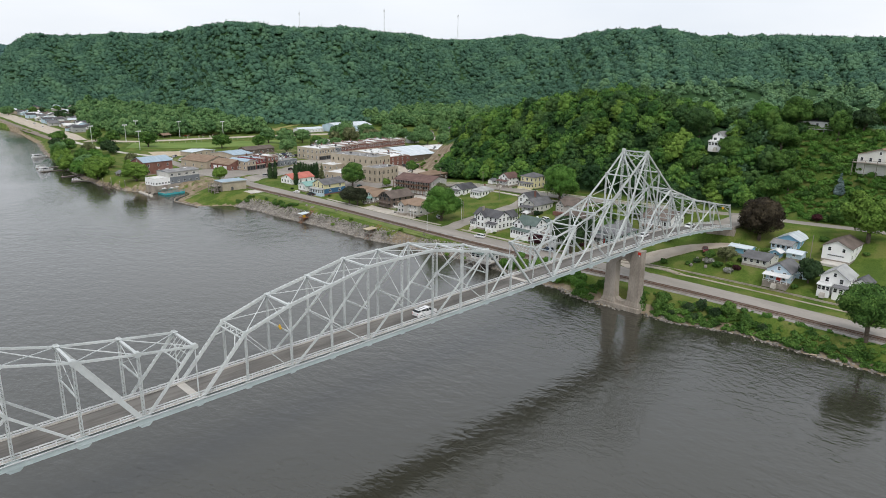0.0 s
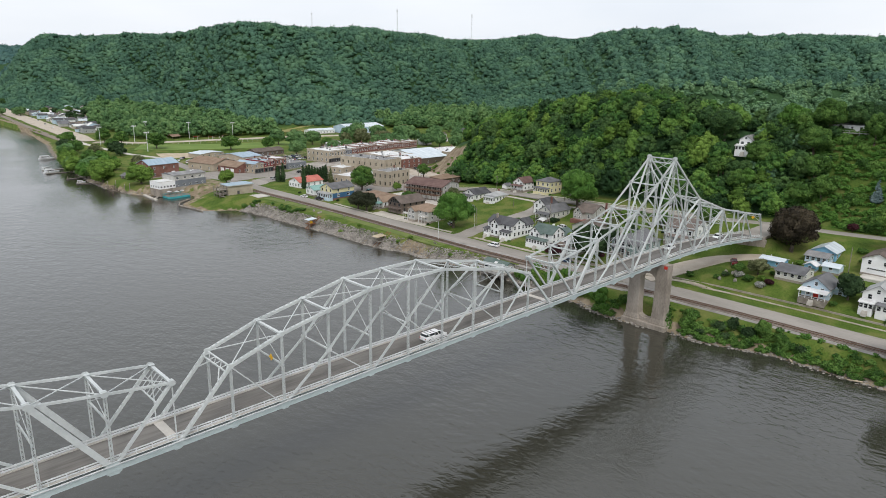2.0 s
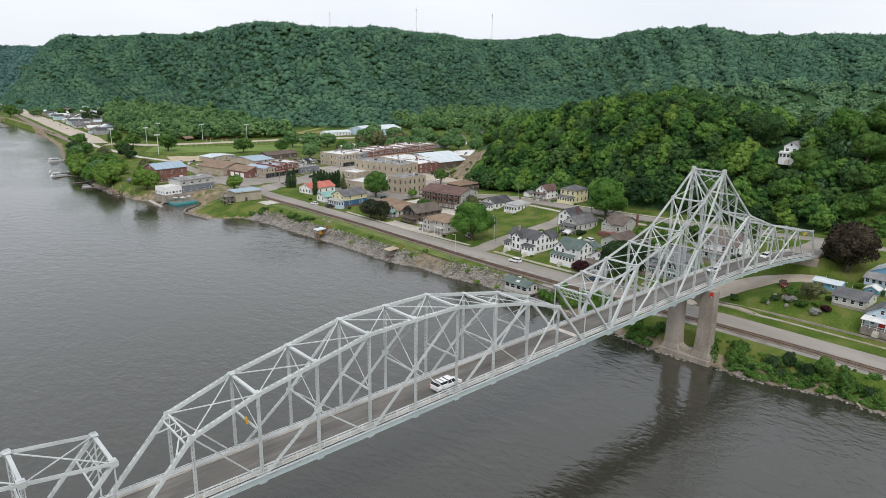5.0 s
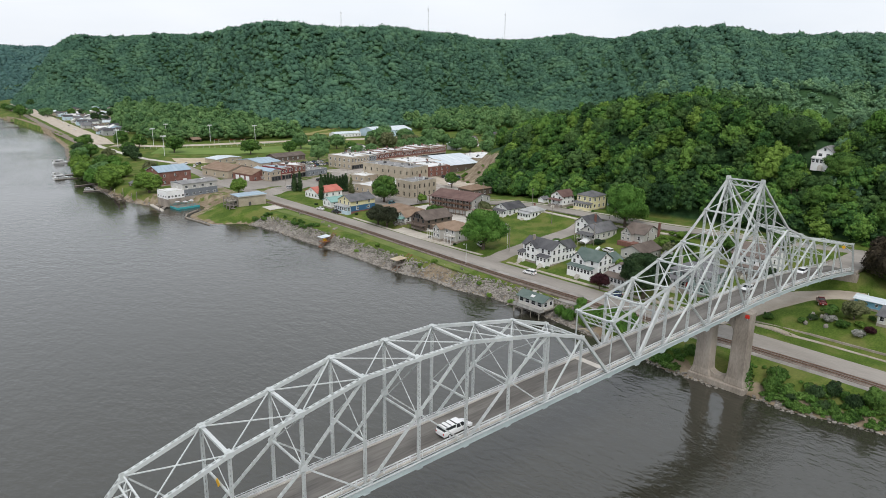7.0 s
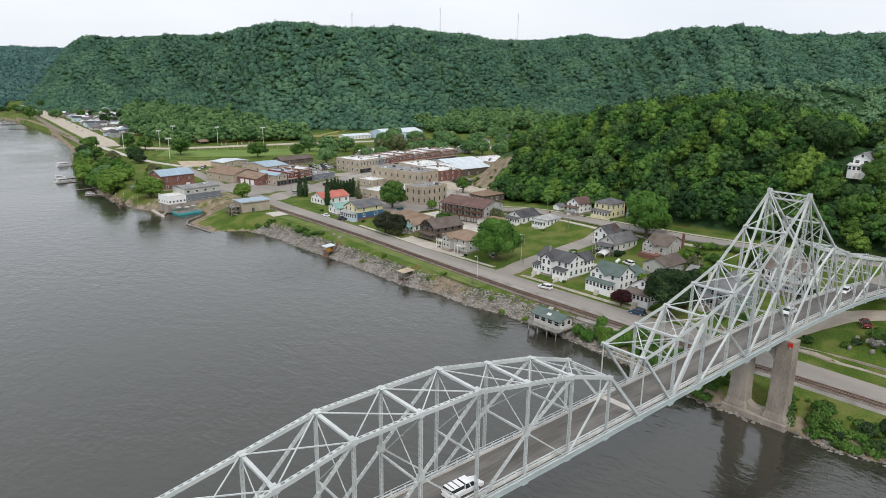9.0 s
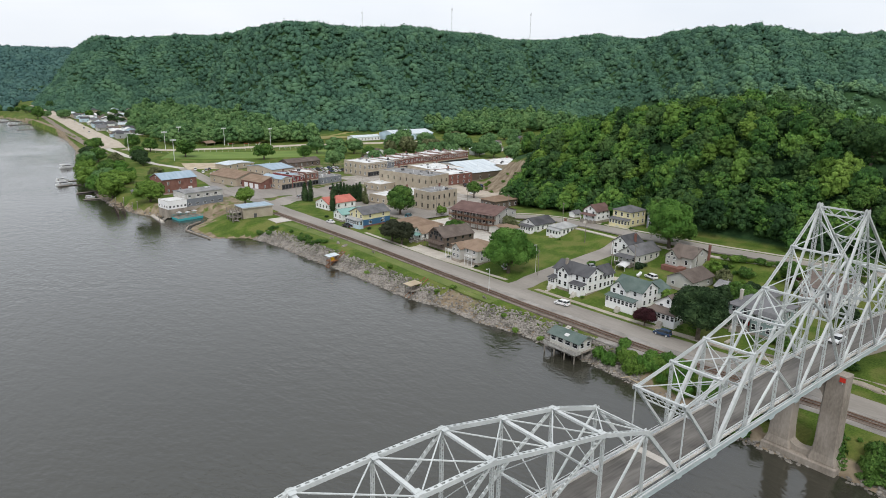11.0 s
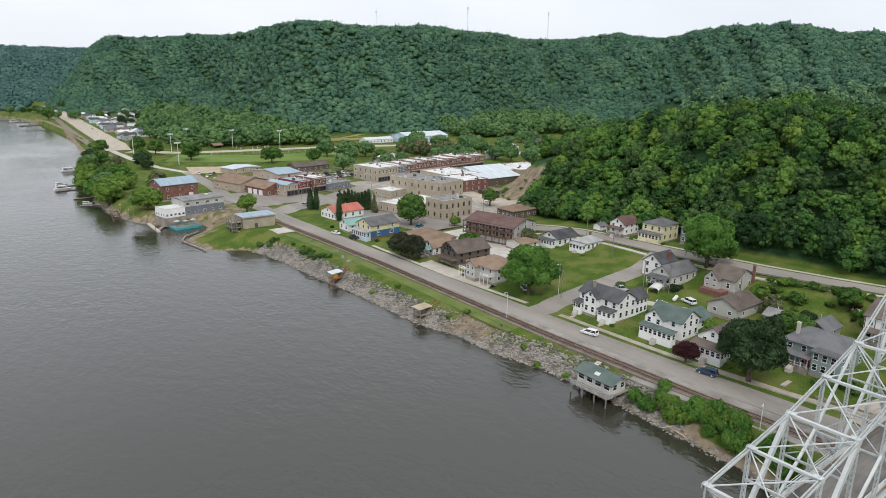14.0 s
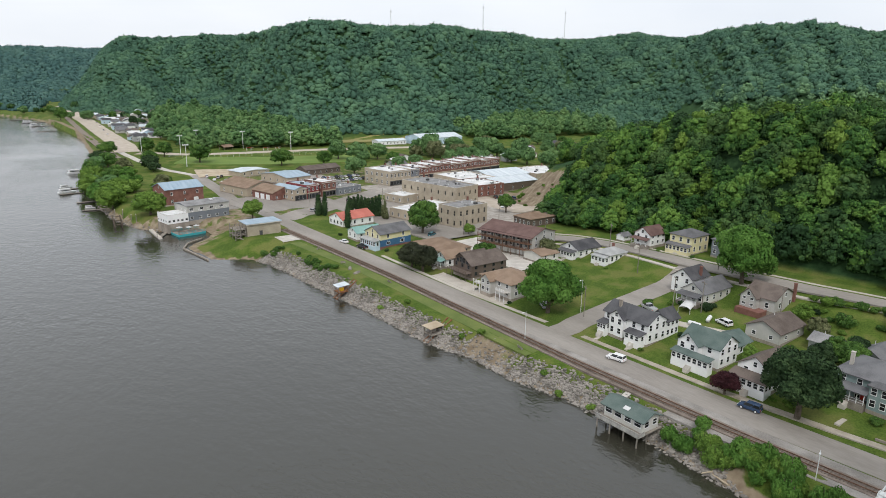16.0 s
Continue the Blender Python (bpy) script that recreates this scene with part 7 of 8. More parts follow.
            beam(bm, (-4.2 * s, sy * s, -0.6), (7 * s, sy * s, 5.3), 0.28, 0.3)
            part("slide_rail", bm, M["rust"], p)
        bm = boxed(-0.9 * s, -0.9 * s, 2.45, 0.9 * s, 0.9 * s, 3.5, bevel=0.1)
        part("winch_box", bm, M["yellow" if red else "oldwood"], p)
    # pale floating beam off the restaurant and a burnt-out dock frame of dark piles
    d = thing("floating_dock", "long pale floating dock beam off the restaurant", "dock", pose(-35.5, 303, 0, 0, 0, 88))
    part("float", boxed(-10, -0.8, -0.3, 10, 0.8, 0.55, bevel=0.1), M["pale_concrete"], d)
    part("plank_deck", boxed(-9.9, -0.7, 0.55, 9.9, 0.7, 0.62), M["walk"], d)
    d = thing("dock_frame", "derelict dock frame of dark timber piles and beams", "dock", pose(-45, 336, 0, 0, 0, 82))
    for i in range(5):
        for yy in (-1.6, 1.6):
            part("pile", tube(bmesh.new(), (-10 + i * 5, yy, -2), (-10 + i * 5, yy, 3.4 if i % 2 else 2.4), 0.24, 0.2, 8), M["bark"], d)
    for yy in (-1.6, 1.6):
        part("beam", boxed(-10.4, yy - 0.2, 1.1, 10.4, yy + 0.2, 1.5), M["bark"], d)
    for i in range(3):
        part("cross_beam", boxed(-10 + i * 10 - 0.18, -1.9, 1.5, -10 + i * 10 + 0.18, 1.9, 1.8), M["bark"], d)
    # floating jetties, mooring posts and boats
    for x, y, a, ln in ((-46, 377, -8, 16), (-47, 403, 5, 12), (-46, 437, 8, 22), (-45, 455, 8, 20), (-27, 520, 10, 10), (-33, 300, 60, 13), (-3, 985, 20, 30), (-6, 1050, 15, 34), (-16, 1110, 10, 30), (-10, 900, 5, 20)):
        j = thing("jetty", "grey floating timber jetty", "jetty", pose(x, y, 0, 0, 0, a), "jetties")
        part("deck", boxed(-ln / 2, -0.9, 0.25, ln / 2, 0.9, 0.5), M["oldwood"], j)
        part("float", boxed(-ln / 2 + 0.3, -0.7, -0.25, ln / 2 - 0.3, 0.7, 0.25), M["dark_trim"], j)
        for t in (-0.4, 0.4):
            part("pile", tube(bmesh.new(), (t * ln, 1.05, -2), (t * ln, 1.05, 2.2), 0.14), M["oldwood"], j)
    for i, (x, y) in enumerate(((-43, 352), (-41, 343), (-39, 334), (-38, 328))):
        part_ob = thing("mooring_post", "tall dark timber mooring post in the river", "post", pose(x, y, 0), "mooring posts")
        part("post", tube(bmesh.new(), (0, 0, -2), (0, 0, 4.2 + (i % 2) * 1.2), 0.22, 0.18, 8), M["oldwood"], part_ob)
        part("cap", tube(bmesh.new(), (0, 0, 4.2 + (i % 2) * 1.2), (0, 0, 4.4 + (i % 2) * 1.2), 0.24, 0.1, 8), M["galv"], part_ob)
    for x, y, a, s in ((-52, 442, 12, 1.0), (-50, 462, 12, 0.7), (-49, 385, -20, 0.5), (-35, 524, 8, 1.1), (-12, 995, 15, 1.2), (-14, 1062, 15, 1.2)):
        b = thing("boat", "white moored cabin boat", "boat", pose(x, y, 0, 0, 0, a), "moored boats")
        b.scale = (s, s, s)
        bm = bmesh.new()
        rings = []
        for px, w, zb3 in ((-5, 1.5, -0.2), (-2, 1.7, -0.3), (2, 1.6, -0.3), (4, 1.0, -0.1), (5.4, 0.1, 0.4)):
            rings.append([bm.verts.new(v) for v in ((px, -w, 1.0), (px, -w * 0.7, zb3), (px, w * 0.7, zb3), (px, w, 1.0))])
        for r0, r1 in zip(rings, rings[1:]):
            for k3 in range(4):
                bm.faces.new((r0[k3], r0[(k3 + 1) % 4], r1[(k3 + 1) % 4], r1[k3]))
        bm.faces.new(rings[0])
        bm.faces.new(rings[-1][::-1])
        bmesh.ops.recalc_face_normals(bm, faces=bm.faces)
        part("hull", bm, M["white_trim"], b)
        part("cabin", boxed(-4.2, -1.3, 1.0, 2.0, 1.3, 2.3, bevel=0.12), M["white_trim"], b)
        part("cabin_window", boxed(-3.9, -1.33, 1.5, 1.6, 1.33, 2.0), M["glass"], b)
        part("canopy", boxed(-4.6, -1.5, 2.5, 1.4, 1.5, 2.6), M["r_white"], b)


def build_riprap():
    rng = np.random.default_rng(8)
    forms = [lump(rng, ICO1, 0.3) for _ in range(6)]
    y = rng.uniform(44, 236, 11500)
    xs = np.interp(y, SHORE_Y, SHORE_X)
    x = xs + rng.triangular(-1.0, 2.6, 7.0, len(y))
    y2 = rng.uniform(-110, 44, 900)
    x2 = np.interp(y2, SHORE_Y, SHORE_X) + rng.uniform(-1.2, 1.6, len(y2))
    y3 = rng.uniform(303, 640, 1500)
    x3 = np.interp(y3, SHORE_Y, SHORE_X) + rng.uniform(-1.2, 2.4, len(y3))
    bare = (np.abs(y - 112) < 9 + 3 * np.sin(y * 3.1)) & (x > xs + 1.2) & (rng.random(len(y)) < 0.85)
    x, y = np.r_[x[~bare], x2, x3], np.r_[y[~bare], y2, y3]
    z = ground_z(x, y) + 0.1
    s = 0.2 + 0.34 * rng.random(len(x)) ** 1.8
    Vs, Fs, n = [], [], 0
    for i in range(len(x)):
        V, F = forms[i % 6]
        a = i * 2.4
        c, sn = math.cos(a), math.sin(a)
        W = np.stack([V[:, 0] * c - V[:, 1] * sn, V[:, 0] * sn + V[:, 1] * c, V[:, 2] * 0.7], -1) * s[i] + (x[i], y[i], z[i])
        Vs.append(W)
        Fs.append(F + n)
        n += len(V)
    me = mesh_from("riprap", np.concatenate(Vs), np.concatenate(Fs), M["rock"])
    tagged(new("riprap", me), "loose grey-tan riprap boulders along the river bank", "rocks", kind="stuff")


build_houses()
build_downtown()
build_south()
build_riverside()
build_riprap()


# ---- trees of the town ----
def build_trees():
    T = tree
    dk = "dark rounded maple beside the river road"
    T(29, 117.5, 8.6, "leaf_verdant", label="big green ash tree at the street corner", stem=0.1, squash=1.18)
    T(84, 89.5, 9.4, "leaf_verdant", label="tall spreading green tree by the upper street", stem=0.15)
    for x, y, r in ((23.5, 181, 5.0), (23.5, 174, 5.4)):
        T(x, y, r * 1.15, "leaf_bronze", "broad", label="dark-leaved rounded maple beside the road", stem=0.3)
    T(27.0, 43.5, 7.6, "leaf_dark", label="large dark maple beside the pavement", stem=0.3)
    T(25.0, 58.5, 3.1, "leaf_maroon", "broad", label="small maroon-leaved tree by the pavement", stem=0.35)
    T(30, 46.5, 1.6, "leaf_fresh", "bush", "bush", "bright green shrub before the house", cat="bush")
    T(56, 221, 8.3, "leaf_mid", label="big round green tree behind the houses", stem=0.12)
    T(77, -9, 9.2, "leaf_copper", "round", label="huge copper beech at the bridge's end", stem=0.12)
    T(11.2, -62.5, 7.8, "leaf_mid", label="green tree on the bank beside the railway", stem=0.42)
    T(88, -43, 10.0, "leaf_fresh", "broad", label="large spreading tree above the white house", stem=0.25)
    T(43.5, -37.6, 4.6, "leaf_dark", label="dark round tree between the houses", stem=0.12)
    for x, y in ((34.5, 279), (37.2, 277.5), (33.5, 247.5), (35, 279.5), (43.5, 261.8), (45, 262.5), (42.6, 263)):
        T(x, y, 3.1, "leaf_dark", "column", label="dark columnar cedar by the red-roofed house")
    for i in range(7):
        T(50.5 + i * 1.45, 268.3 - i * 0.9, 2.9, "leaf_dark", "column", label="dark clipped cedar in a row")
    T(58, 256, 3.6, "leaf_olive", "cone", label="pale grey-green spruce behind the cedars", stem=0.2)
    T(118, 236, 5.0, "leaf_mid", label="green tree behind the stone building")
    T(5.5, 290, 5.6, "leaf_fresh", "broad", label="light green spreading tree by the warehouse", stem=0.4)
    T(-31.6, 326, 8.3, "leaf_fresh", label="light green tree beside the restaurant", stem=0.02, squash=0.85)
    for x, y, r, k in ((-41, 366, 8, "leaf_fresh"), (-38, 380, 7.5, "leaf_fresh"), (-42, 398, 7, "leaf_verdant"), (-32, 394, 6, "leaf_fresh"), (-41, 424, 7, "leaf_fresh"), (-39, 441, 7, "leaf_flat"), (-34, 412, 6, "leaf_flat"), (-27, 440, 6, "leaf_mid"), (-35, 462, 7, "leaf_fresh"), (-30, 484, 7, "leaf_mid"), (-25, 502, 7, "leaf_flat"),
                       (-14, 470, 6, "leaf_olive"), (-16, 512, 7, "leaf_mid"), (-18, 535, 6, "leaf_dark"), (-8, 395, 5, "leaf_olive"), (5, 470, 5, "leaf_dark"), (-14, 385, 4, "leaf_fresh"), (-4, 400, 4, "leaf_mid"), (6, 482, 6, "leaf_dark"), (12, 512, 6, "leaf_mid")):
        T(x, y, r, k, label="leafy green tree at the riverside", stem=0.06)
    r7 = random.Random(17)
    for i in range(18):
        y = r7.uniform(372, 520)
        x = float(np.interp(y, SHORE_Y, SHORE_X)) + r7.uniform(3, 26)
        T(x, y, r7.uniform(3.0, 5.2), r7.choice(("leaf_fresh", "leaf_fresh", "leaf_verdant", "leaf_mid")), label="leafy green tree at the riverside", stem=0.06)
    for x, y, r in ((32, 548, 7), (26, 575, 7), (46, 503, 8.5), (-2, 585, 7), (92, 457, 7.5), (20, 1010, 9)):
        T(x, y, r, "leaf_mid", label="round green tree at the edge of the playing field", stem=0.2)
    for x, y, r in ((146, 470, 8), (158, 460, 9), (172, 452, 8), (226, 455, 10), (240, 440, 9), (262, 420, 9), (215, 372, 8), (196, 386, 7), (172, 398, 6), (285, 405, 9), (250, 360, 8)):
        T(x, y, r, "leaf_flat", label="full green tree behind the town", stem=0.15)
    rng2 = random.Random(12)
    for i in range(15):
        y = rng2.uniform(1000, 1340)
        x = float(np.interp(y, SHORE_Y, SHORE_X)) + rng2.uniform(6, 60)
        T(x, y, rng2.uniform(5, 8.5), rng2.choice(("leaf_mid", "leaf_flat", "leaf_shade")), label="green tree on the far upstream bank", stem=0.1)
    for i in range(46):
        y = rng2.uniform(690, 1240)
        x = float(np.interp(y, [640, 800, 960, 1140, 1250], [34, 56, 72, 92, 92])) + rng2.uniform(4, 80)
        if ground_z(x, y) > 10:
            continue
        T(x, y, rng2.uniform(4, 7), rng2.choice(("leaf_mid", "leaf_flat", "leaf_dark")), label="green tree among the far houses", stem=0.15)
    for i in range(34):
        x = rng2.uniform(110, 380)
        T(x, rng2.uniform(374, 470) if x < 260 else rng2.uniform(345, 470), rng2.uniform(4.5, 8), rng2.choice(("leaf_mid", "leaf_flat", "leaf_flat", "leaf_olive")), label="leafy green tree among the back-street houses", stem=0.15)
    # gardens between the streets
    for x, y, r, k, kd in ((58, 50, 3.6, "leaf_mid", "round"), (62, 47, 3.0, "leaf_dark", "round"), (66, 58, 3.2, "leaf_olive", "round"), (70, 60, 2.6, "leaf_copper", "round"), (74, 66, 3.0, "leaf_fresh", "round"), (78, 57, 2.8, "leaf_mid", "bush"),
                           (52, 58, 2.6, "leaf_mid", "bush"), (50, 50, 4.2, "leaf_dark", "round"), (54, 45, 4.0, "leaf_mid", "round"), (41, 62, 2.6, "leaf_fresh", "round"), (70, 50, 2.4, "leaf_mid", "bush"), (84, 64, 2.2, "leaf_fresh", "bush"),
                           (64, 88, 2.2, "leaf_dark", "bush"), (55, 102, 1.8, "leaf_mid", "bush"), (69, 158, 4.0, "leaf_olive", "round"), (47, 170, 3.6, "leaf_mid", "round"), (52, 171, 3.0, "leaf_mid", "round"), (70, 206, 3.0, "leaf_fresh", "round"),
                           (86, 28, 5, "leaf_mid", "round"), (80, 44, 4, "leaf_mid", "round"), (62, 20, 3.2, "leaf_dark", "round"), (38, 26, 2.6, "leaf_mid", "bush"), (36, 44, 1.6, "leaf_maroon", "bush"), (36, 32, 1.5, "leaf_mid", "bush")):
        T(x, y, r, k, kd, "bush" if kd == "bush" else "tree", "garden shrub behind the houses" if kd == "bush" else "garden tree behind the houses", 0.2, cat="bush" if kd == "bush" else "tree")
    # shrubs and hedges round the houses and along the upper street
    r9 = random.Random(9)
    for i in range(11):
        T(84.5 + 0.25 * i, 68 - i * 3.0, r9.uniform(1.2, 2.0), r9.choice(("leaf_mid", "leaf_fresh")), "bush", "bush", "overgrown green hedge beside the upper street", cat="bush")
    for i in range(34):
        x, y = r9.uniform(62, 86), r9.uniform(36, 70)
        if (58 < x < 70 and 60 < y) or (57 < x < 68 and 39 < y < 59) or y < 37:
            continue
        T(x, y, r9.uniform(0.6, 1.8), r9.choice(("leaf_mid", "leaf_fresh", "leaf_olive", "leaf_maroon", "leaf_dark")), "bush", "bush", "garden shrub on the back lawns", cat="bush")
    for x, y, r in ((28.5, 96.8, 0.7), (28.6, 84, 0.8), (43, 82, 1.1), (44, 63, 1.3), (46, 60, 1.5), (41.5, 62, 1.2), (31, 62.5, 0.9), (29.5, 50, 1.0), (42, 49, 1.4), (38, 45.5, 1.2), (37.5, 29, 1.1), (40, 28.5, 0.9), (67, 88, 1.2), (62, 95, 1.5), (60, 97, 1.3), (64.5, 94, 1.4),
                    (93.5, 127, 0.8), (94, 113.5, 0.9), (74, 147, 0.8), (73, 133, 0.9), (40, 147, 1.0), (26, 131, 0.8), (26, 147, 0.7), (30, 150, 0.8), (27, 204, 1.0), (28, 220, 1.1), (24.5, 238, 1.0), (44, 232, 1.4), (46, 205, 1.2)):
        T(x, y, r, r9.choice(("leaf_mid", "leaf_fresh", "leaf_dark")), "bush", "bush", "clipped green shrub beside a house", cat="bush")
    for x, y, r in ((123, 33.5, 3.4), (123.5, 29, 4.0), (122, 38.5, 4.4), (119, 34, 4.2)):
        T(x, y, r, "leaf_shade", label="green tree below the hilltop house", stem=0.1)
    # rock garden and lawns south of the bridge
    for x, y, r, k, kd in ((43, -5, 1.6, "leaf_pale", "bush"), (42, -1, 1.6, "leaf_dark", "bush"), (39.5, 1, 1.3, "leaf_mid", "bush"), (47, -9.5, 3.6, "leaf_olive", "round"), (45, -4, 2.2, "leaf_mid", "round"), (42, -8.5, 1.9, "leaf_mid", "bush"), (40.2, -13.2, 1.8, "leaf_pale", "bush"), (42.5, -15, 1.5, "leaf_maroon", "bush"),
                           (39, -30.2, 1.3, "leaf_maroon", "bush"), (39.5, -35, 1.4, "leaf_mid", "bush"), (38, -26, 0.9, "leaf_mid", "bush"), (37, 9, 1.9, "leaf_mid", "bush"), (84, -30, 1.8, "leaf_mid", "bush"), (72, -27, 1.1, "leaf_fresh", "bush"), (67, -16, 1.6, "leaf_fresh", "bush"), (79, -31.5, 1.2, "leaf_fresh", "bush"), (80, -45, 1.4, "leaf_mid", "bush"), (60, -33, 1.6, "leaf_mid", "bush"), (55, -37, 1.2, "leaf_fresh", "bush"), (44, -12, 1.4, "leaf_fresh", "bush"), (50, -13, 1.2, "leaf_mid", "bush")):
        T(x, y, r, k, kd, "bush" if kd == "bush" else "tree", "pale flowering garden shrub" if k == "leaf_pale" else "low green garden shrub in the rock garden", 0.12, cat="bush" if kd == "bush" else "tree")
    rb = random.Random(23)
    for i in range(22):
        y = rb.uniform(-38, -5) if i < 17 else rb.uniform(13, 24)
        T(float(np.interp(y, SHORE_Y, SHORE_X)) + rb.uniform(2.2, 6.5), y, rb.uniform(1.3, 2.3), rb.choice(("leaf_mid", "leaf_mid", "leaf_dark", "leaf_verdant")), "bush", "bush", "tall green thicket on the bank beside the pier", squash=1.35, cat="bush")
    T(8.0, -27, 2.5, "leaf_mid", label="young green tree on the bank", stem=0.08, squash=1.2)
    rng = random.Random(3)
    # wild bank growth
    for i in range(34):
        y = rng.uniform(24, 58)
        x = float(np.interp(y, SHORE_Y, SHORE_X)) + rng.uniform(2.0, 7.0)
        T(x, y, rng.uniform(1.4, 2.5), rng.choice(("leaf_verdant", "leaf_verdant", "leaf_fresh")), "bush", "bush", "bright green willow scrub on the river bank", squash=1.5, cat="bush")
    nr = np.random.default_rng(14)
    bushes = [heap(nr, 8, 190, 0.13, 0.7, ICO1, body=0.72) for _ in range(5)]
    for name, leaf, label, count, reach, big in (("scrub", "leaf_mid", "rank green scrub along the river bank below the bridge", 520, 5.0, 1.7), ("scrub_light", "leaf_verdant", "bright green weeds along the river bank", 620, 7.0, 1.0)):
        y = nr.uniform(-140, 22, count)
        x = np.interp(y, SHORE_Y, SHORE_X) + 0.8 + reach * nr.random(count) ** 1.3
        ok = ~((y > -6) & (y < 14) & (x < 5))
        x, y = x[ok], y[ok]
        woods(name, label, 31, np.c_[x, y, ground_z(x, y) - 0.15], nr.uniform(0.5, big, len(x)), M[leaf], bushes)
    for i in range(26):
        y = rng.uniform(195, 240)
        x = float(np.interp(y, SHORE_Y, SHORE_X)) + rng.uniform(4, 9)
        T(x, y, rng.uniform(0.8, 1.7), "leaf_mid", "bush", "bush", "green scrub along the top of the bank", cat="bush")
    for x, y in ((1.5, 86), (3.5, 93), (2.5, 77), (1, 150), (0.5, 122), (4, 118), (-4, 158)):
        T(x, y, 1.3, "leaf_fresh", "bush", "bush", "green weeds among the riprap", cat="bush")
    # brushy hillside south of the knob
    low = [heap(nr, 7, 90, 0.16, 0.62, ICO1) for _ in range(6)]
    for name, leaf, label, count, big in (("brush", "leaf_verdant", "bright green brush on the open hillside", 1900, 2.0), ("brush_dark", "leaf_mid", "darker green thicket on the open hillside", 330, 3.0)):
        x, y = nr.uniform(112, 150, count), nr.uniform(-72, 10, count)
        woods(name, label, 32, np.c_[x, y, ground_z(x, y) - 0.3], nr.uniform(0.6, big, count), M[leaf], low, False, 0.12)
    T(124, -22, 3.2, "leaf_blue", "cone", label="pale blue spruce on the hillside")
    T(109, -19.5, 2.2, "leaf_maroon", "round", label="small maroon tree on the hillside", stem=0.2)
    T(112, -27, 4.4, "leaf_mid", "round", label="round green tree at the foot of the open hillside", stem=0.05)
    for x, y, r, k in ((140, -14, 6, "leaf_mid"), (146, -22, 6, "leaf_dark"), (150, -10, 6.5, "leaf_shade"), (160, 4, 6, "leaf_valley_haze"), (166, -18, 6, "leaf_valley_haze"), (140, 18, 7, "leaf_verdant"), (138, 12, 6, "leaf_mid"), (150, -40, 6, "leaf_fresh"), (118, 4, 6.5, "leaf_mid"), (121, -3, 5.5, "leaf_mid"), (126, 2, 7, "leaf_mid"), (133, 6, 7.5, "leaf_mid"), (142, 4, 7.5, "leaf_mid"), (131, 44, 8.2, "leaf_shade"), (127, 24.5, 7.2, "leaf_mid"), (120, 27, 5.2, "leaf_verdant"), (136, 22, 6.0, "leaf_mid"), (120, 40, 6, "leaf_mid"), (118, 30, 5.5, "leaf_mid"), (147, -6, 7, "leaf_shade"), (158, -28, 7, "leaf_mid"), (156, -50, 7, "leaf_fresh"), (128, -52, 6, "leaf_fresh"), (118, -44, 5, "leaf_mid"), (122, -30, 3.5, "leaf_fresh"), (148, 26, 7.5, "leaf_valley_haze")):
        T(x, y, r, k, label="tall leafy tree on the hilltop", stem=0.3)
    for i in range(13):
        x, y = rng.uniform(132, 156), rng.uniform(222, 262)
        T(x, y, rng.uniform(0.8, 2.0), "leaf_fresh", "bush", "bush", "green scrub on the tan quarry slope", cat="bush")


# ---- vehicles ----
CAR_ME = {}


def car_meshes(kind):
    if kind in CAR_ME:
        return CAR_ME[kind]
    L, W, H, hood, cab0, cab1, lift = {"suv": (4.8, 1.9, 1.75, 1.05, -2.2, 0.95, 0.35), "sedan": (4.7, 1.82, 1.45, 0.95, -1.5, 0.9, 0.28), "pickup": (5.8, 2.0, 1.85, 1.15, -0.5, 1.3, 0.42), "van": (5.0, 1.95, 1.8, 1.1, -2.4, 1.4, 0.32)}[kind]
    x0, x1 = -L / 2, L / 2
    prof = [(x0, lift), (x0 - 0.0, hood * 0.95), (x0 + 0.1, hood), (x1 - 0.9, hood), (x1 - 0.15, hood * 0.82), (x1, hood * 0.6), (x1, lift)]
    bm = bmesh.new()
    rows = [[bm.verts.new((x, s * W / 2 * k, z)) for x, z in prof] for s, k in ((-1, 1), (1, 1))]
    for i in range(len(prof)):
        j = (i + 1) % len(prof)
        bm.faces.new((rows[0][i], rows[0][j], rows[1][j], rows[1][i]))
    bm.faces.new(rows[0])
    bm.faces.new(rows[1][::-1])
    if kind == "pickup":
        box(bm, x0 + 0.1, -W / 2 + 0.02, hood, cab0, -W / 2 + 0.14, hood + 0.18)
        box(bm, x0 + 0.1, W / 2 - 0.14, hood, cab0, W / 2 - 0.02, hood + 0.18)
        box(bm, x0 + 0.02, -W / 2 + 0.02, hood, x0 + 0.12, W / 2 - 0.02, hood + 0.18)
    bmesh.ops.recalc_face_normals(bm, faces=bm.faces)
    bmesh.ops.bevel(bm, geom=list(bm.edges), offset=0.05, segments=1, affect="EDGES")
    body = bm
    # glazed cabin and painted roof
    bm = bmesh.new()
    lo = [(cab0, hood), (cab1 + 0.35, hood)]
    hi = [(cab0 + (0.12 if kind in ("suv", "van") else 0.35), H - 0.08), (cab1 - 0.35, H - 0.08)]
    w0, w1 = W / 2 - 0.06, W / 2 - 0.2
    vs = [bm.verts.new((x, s * w, z)) for s in (-1, 1) for (x, z), w in ((lo[0], w0), (lo[1], w0), (hi[1], w1), (hi[0], w1))]
    for f in ((0, 1, 2, 3), (7, 6, 5, 4), (1, 5, 6, 2), (0, 3, 7, 4), (3, 2, 6, 7)):
        bm.faces.new([vs[i] for i in f])
    bmesh.ops.recalc_face_normals(bm, faces=bm.faces)
    glass = bm
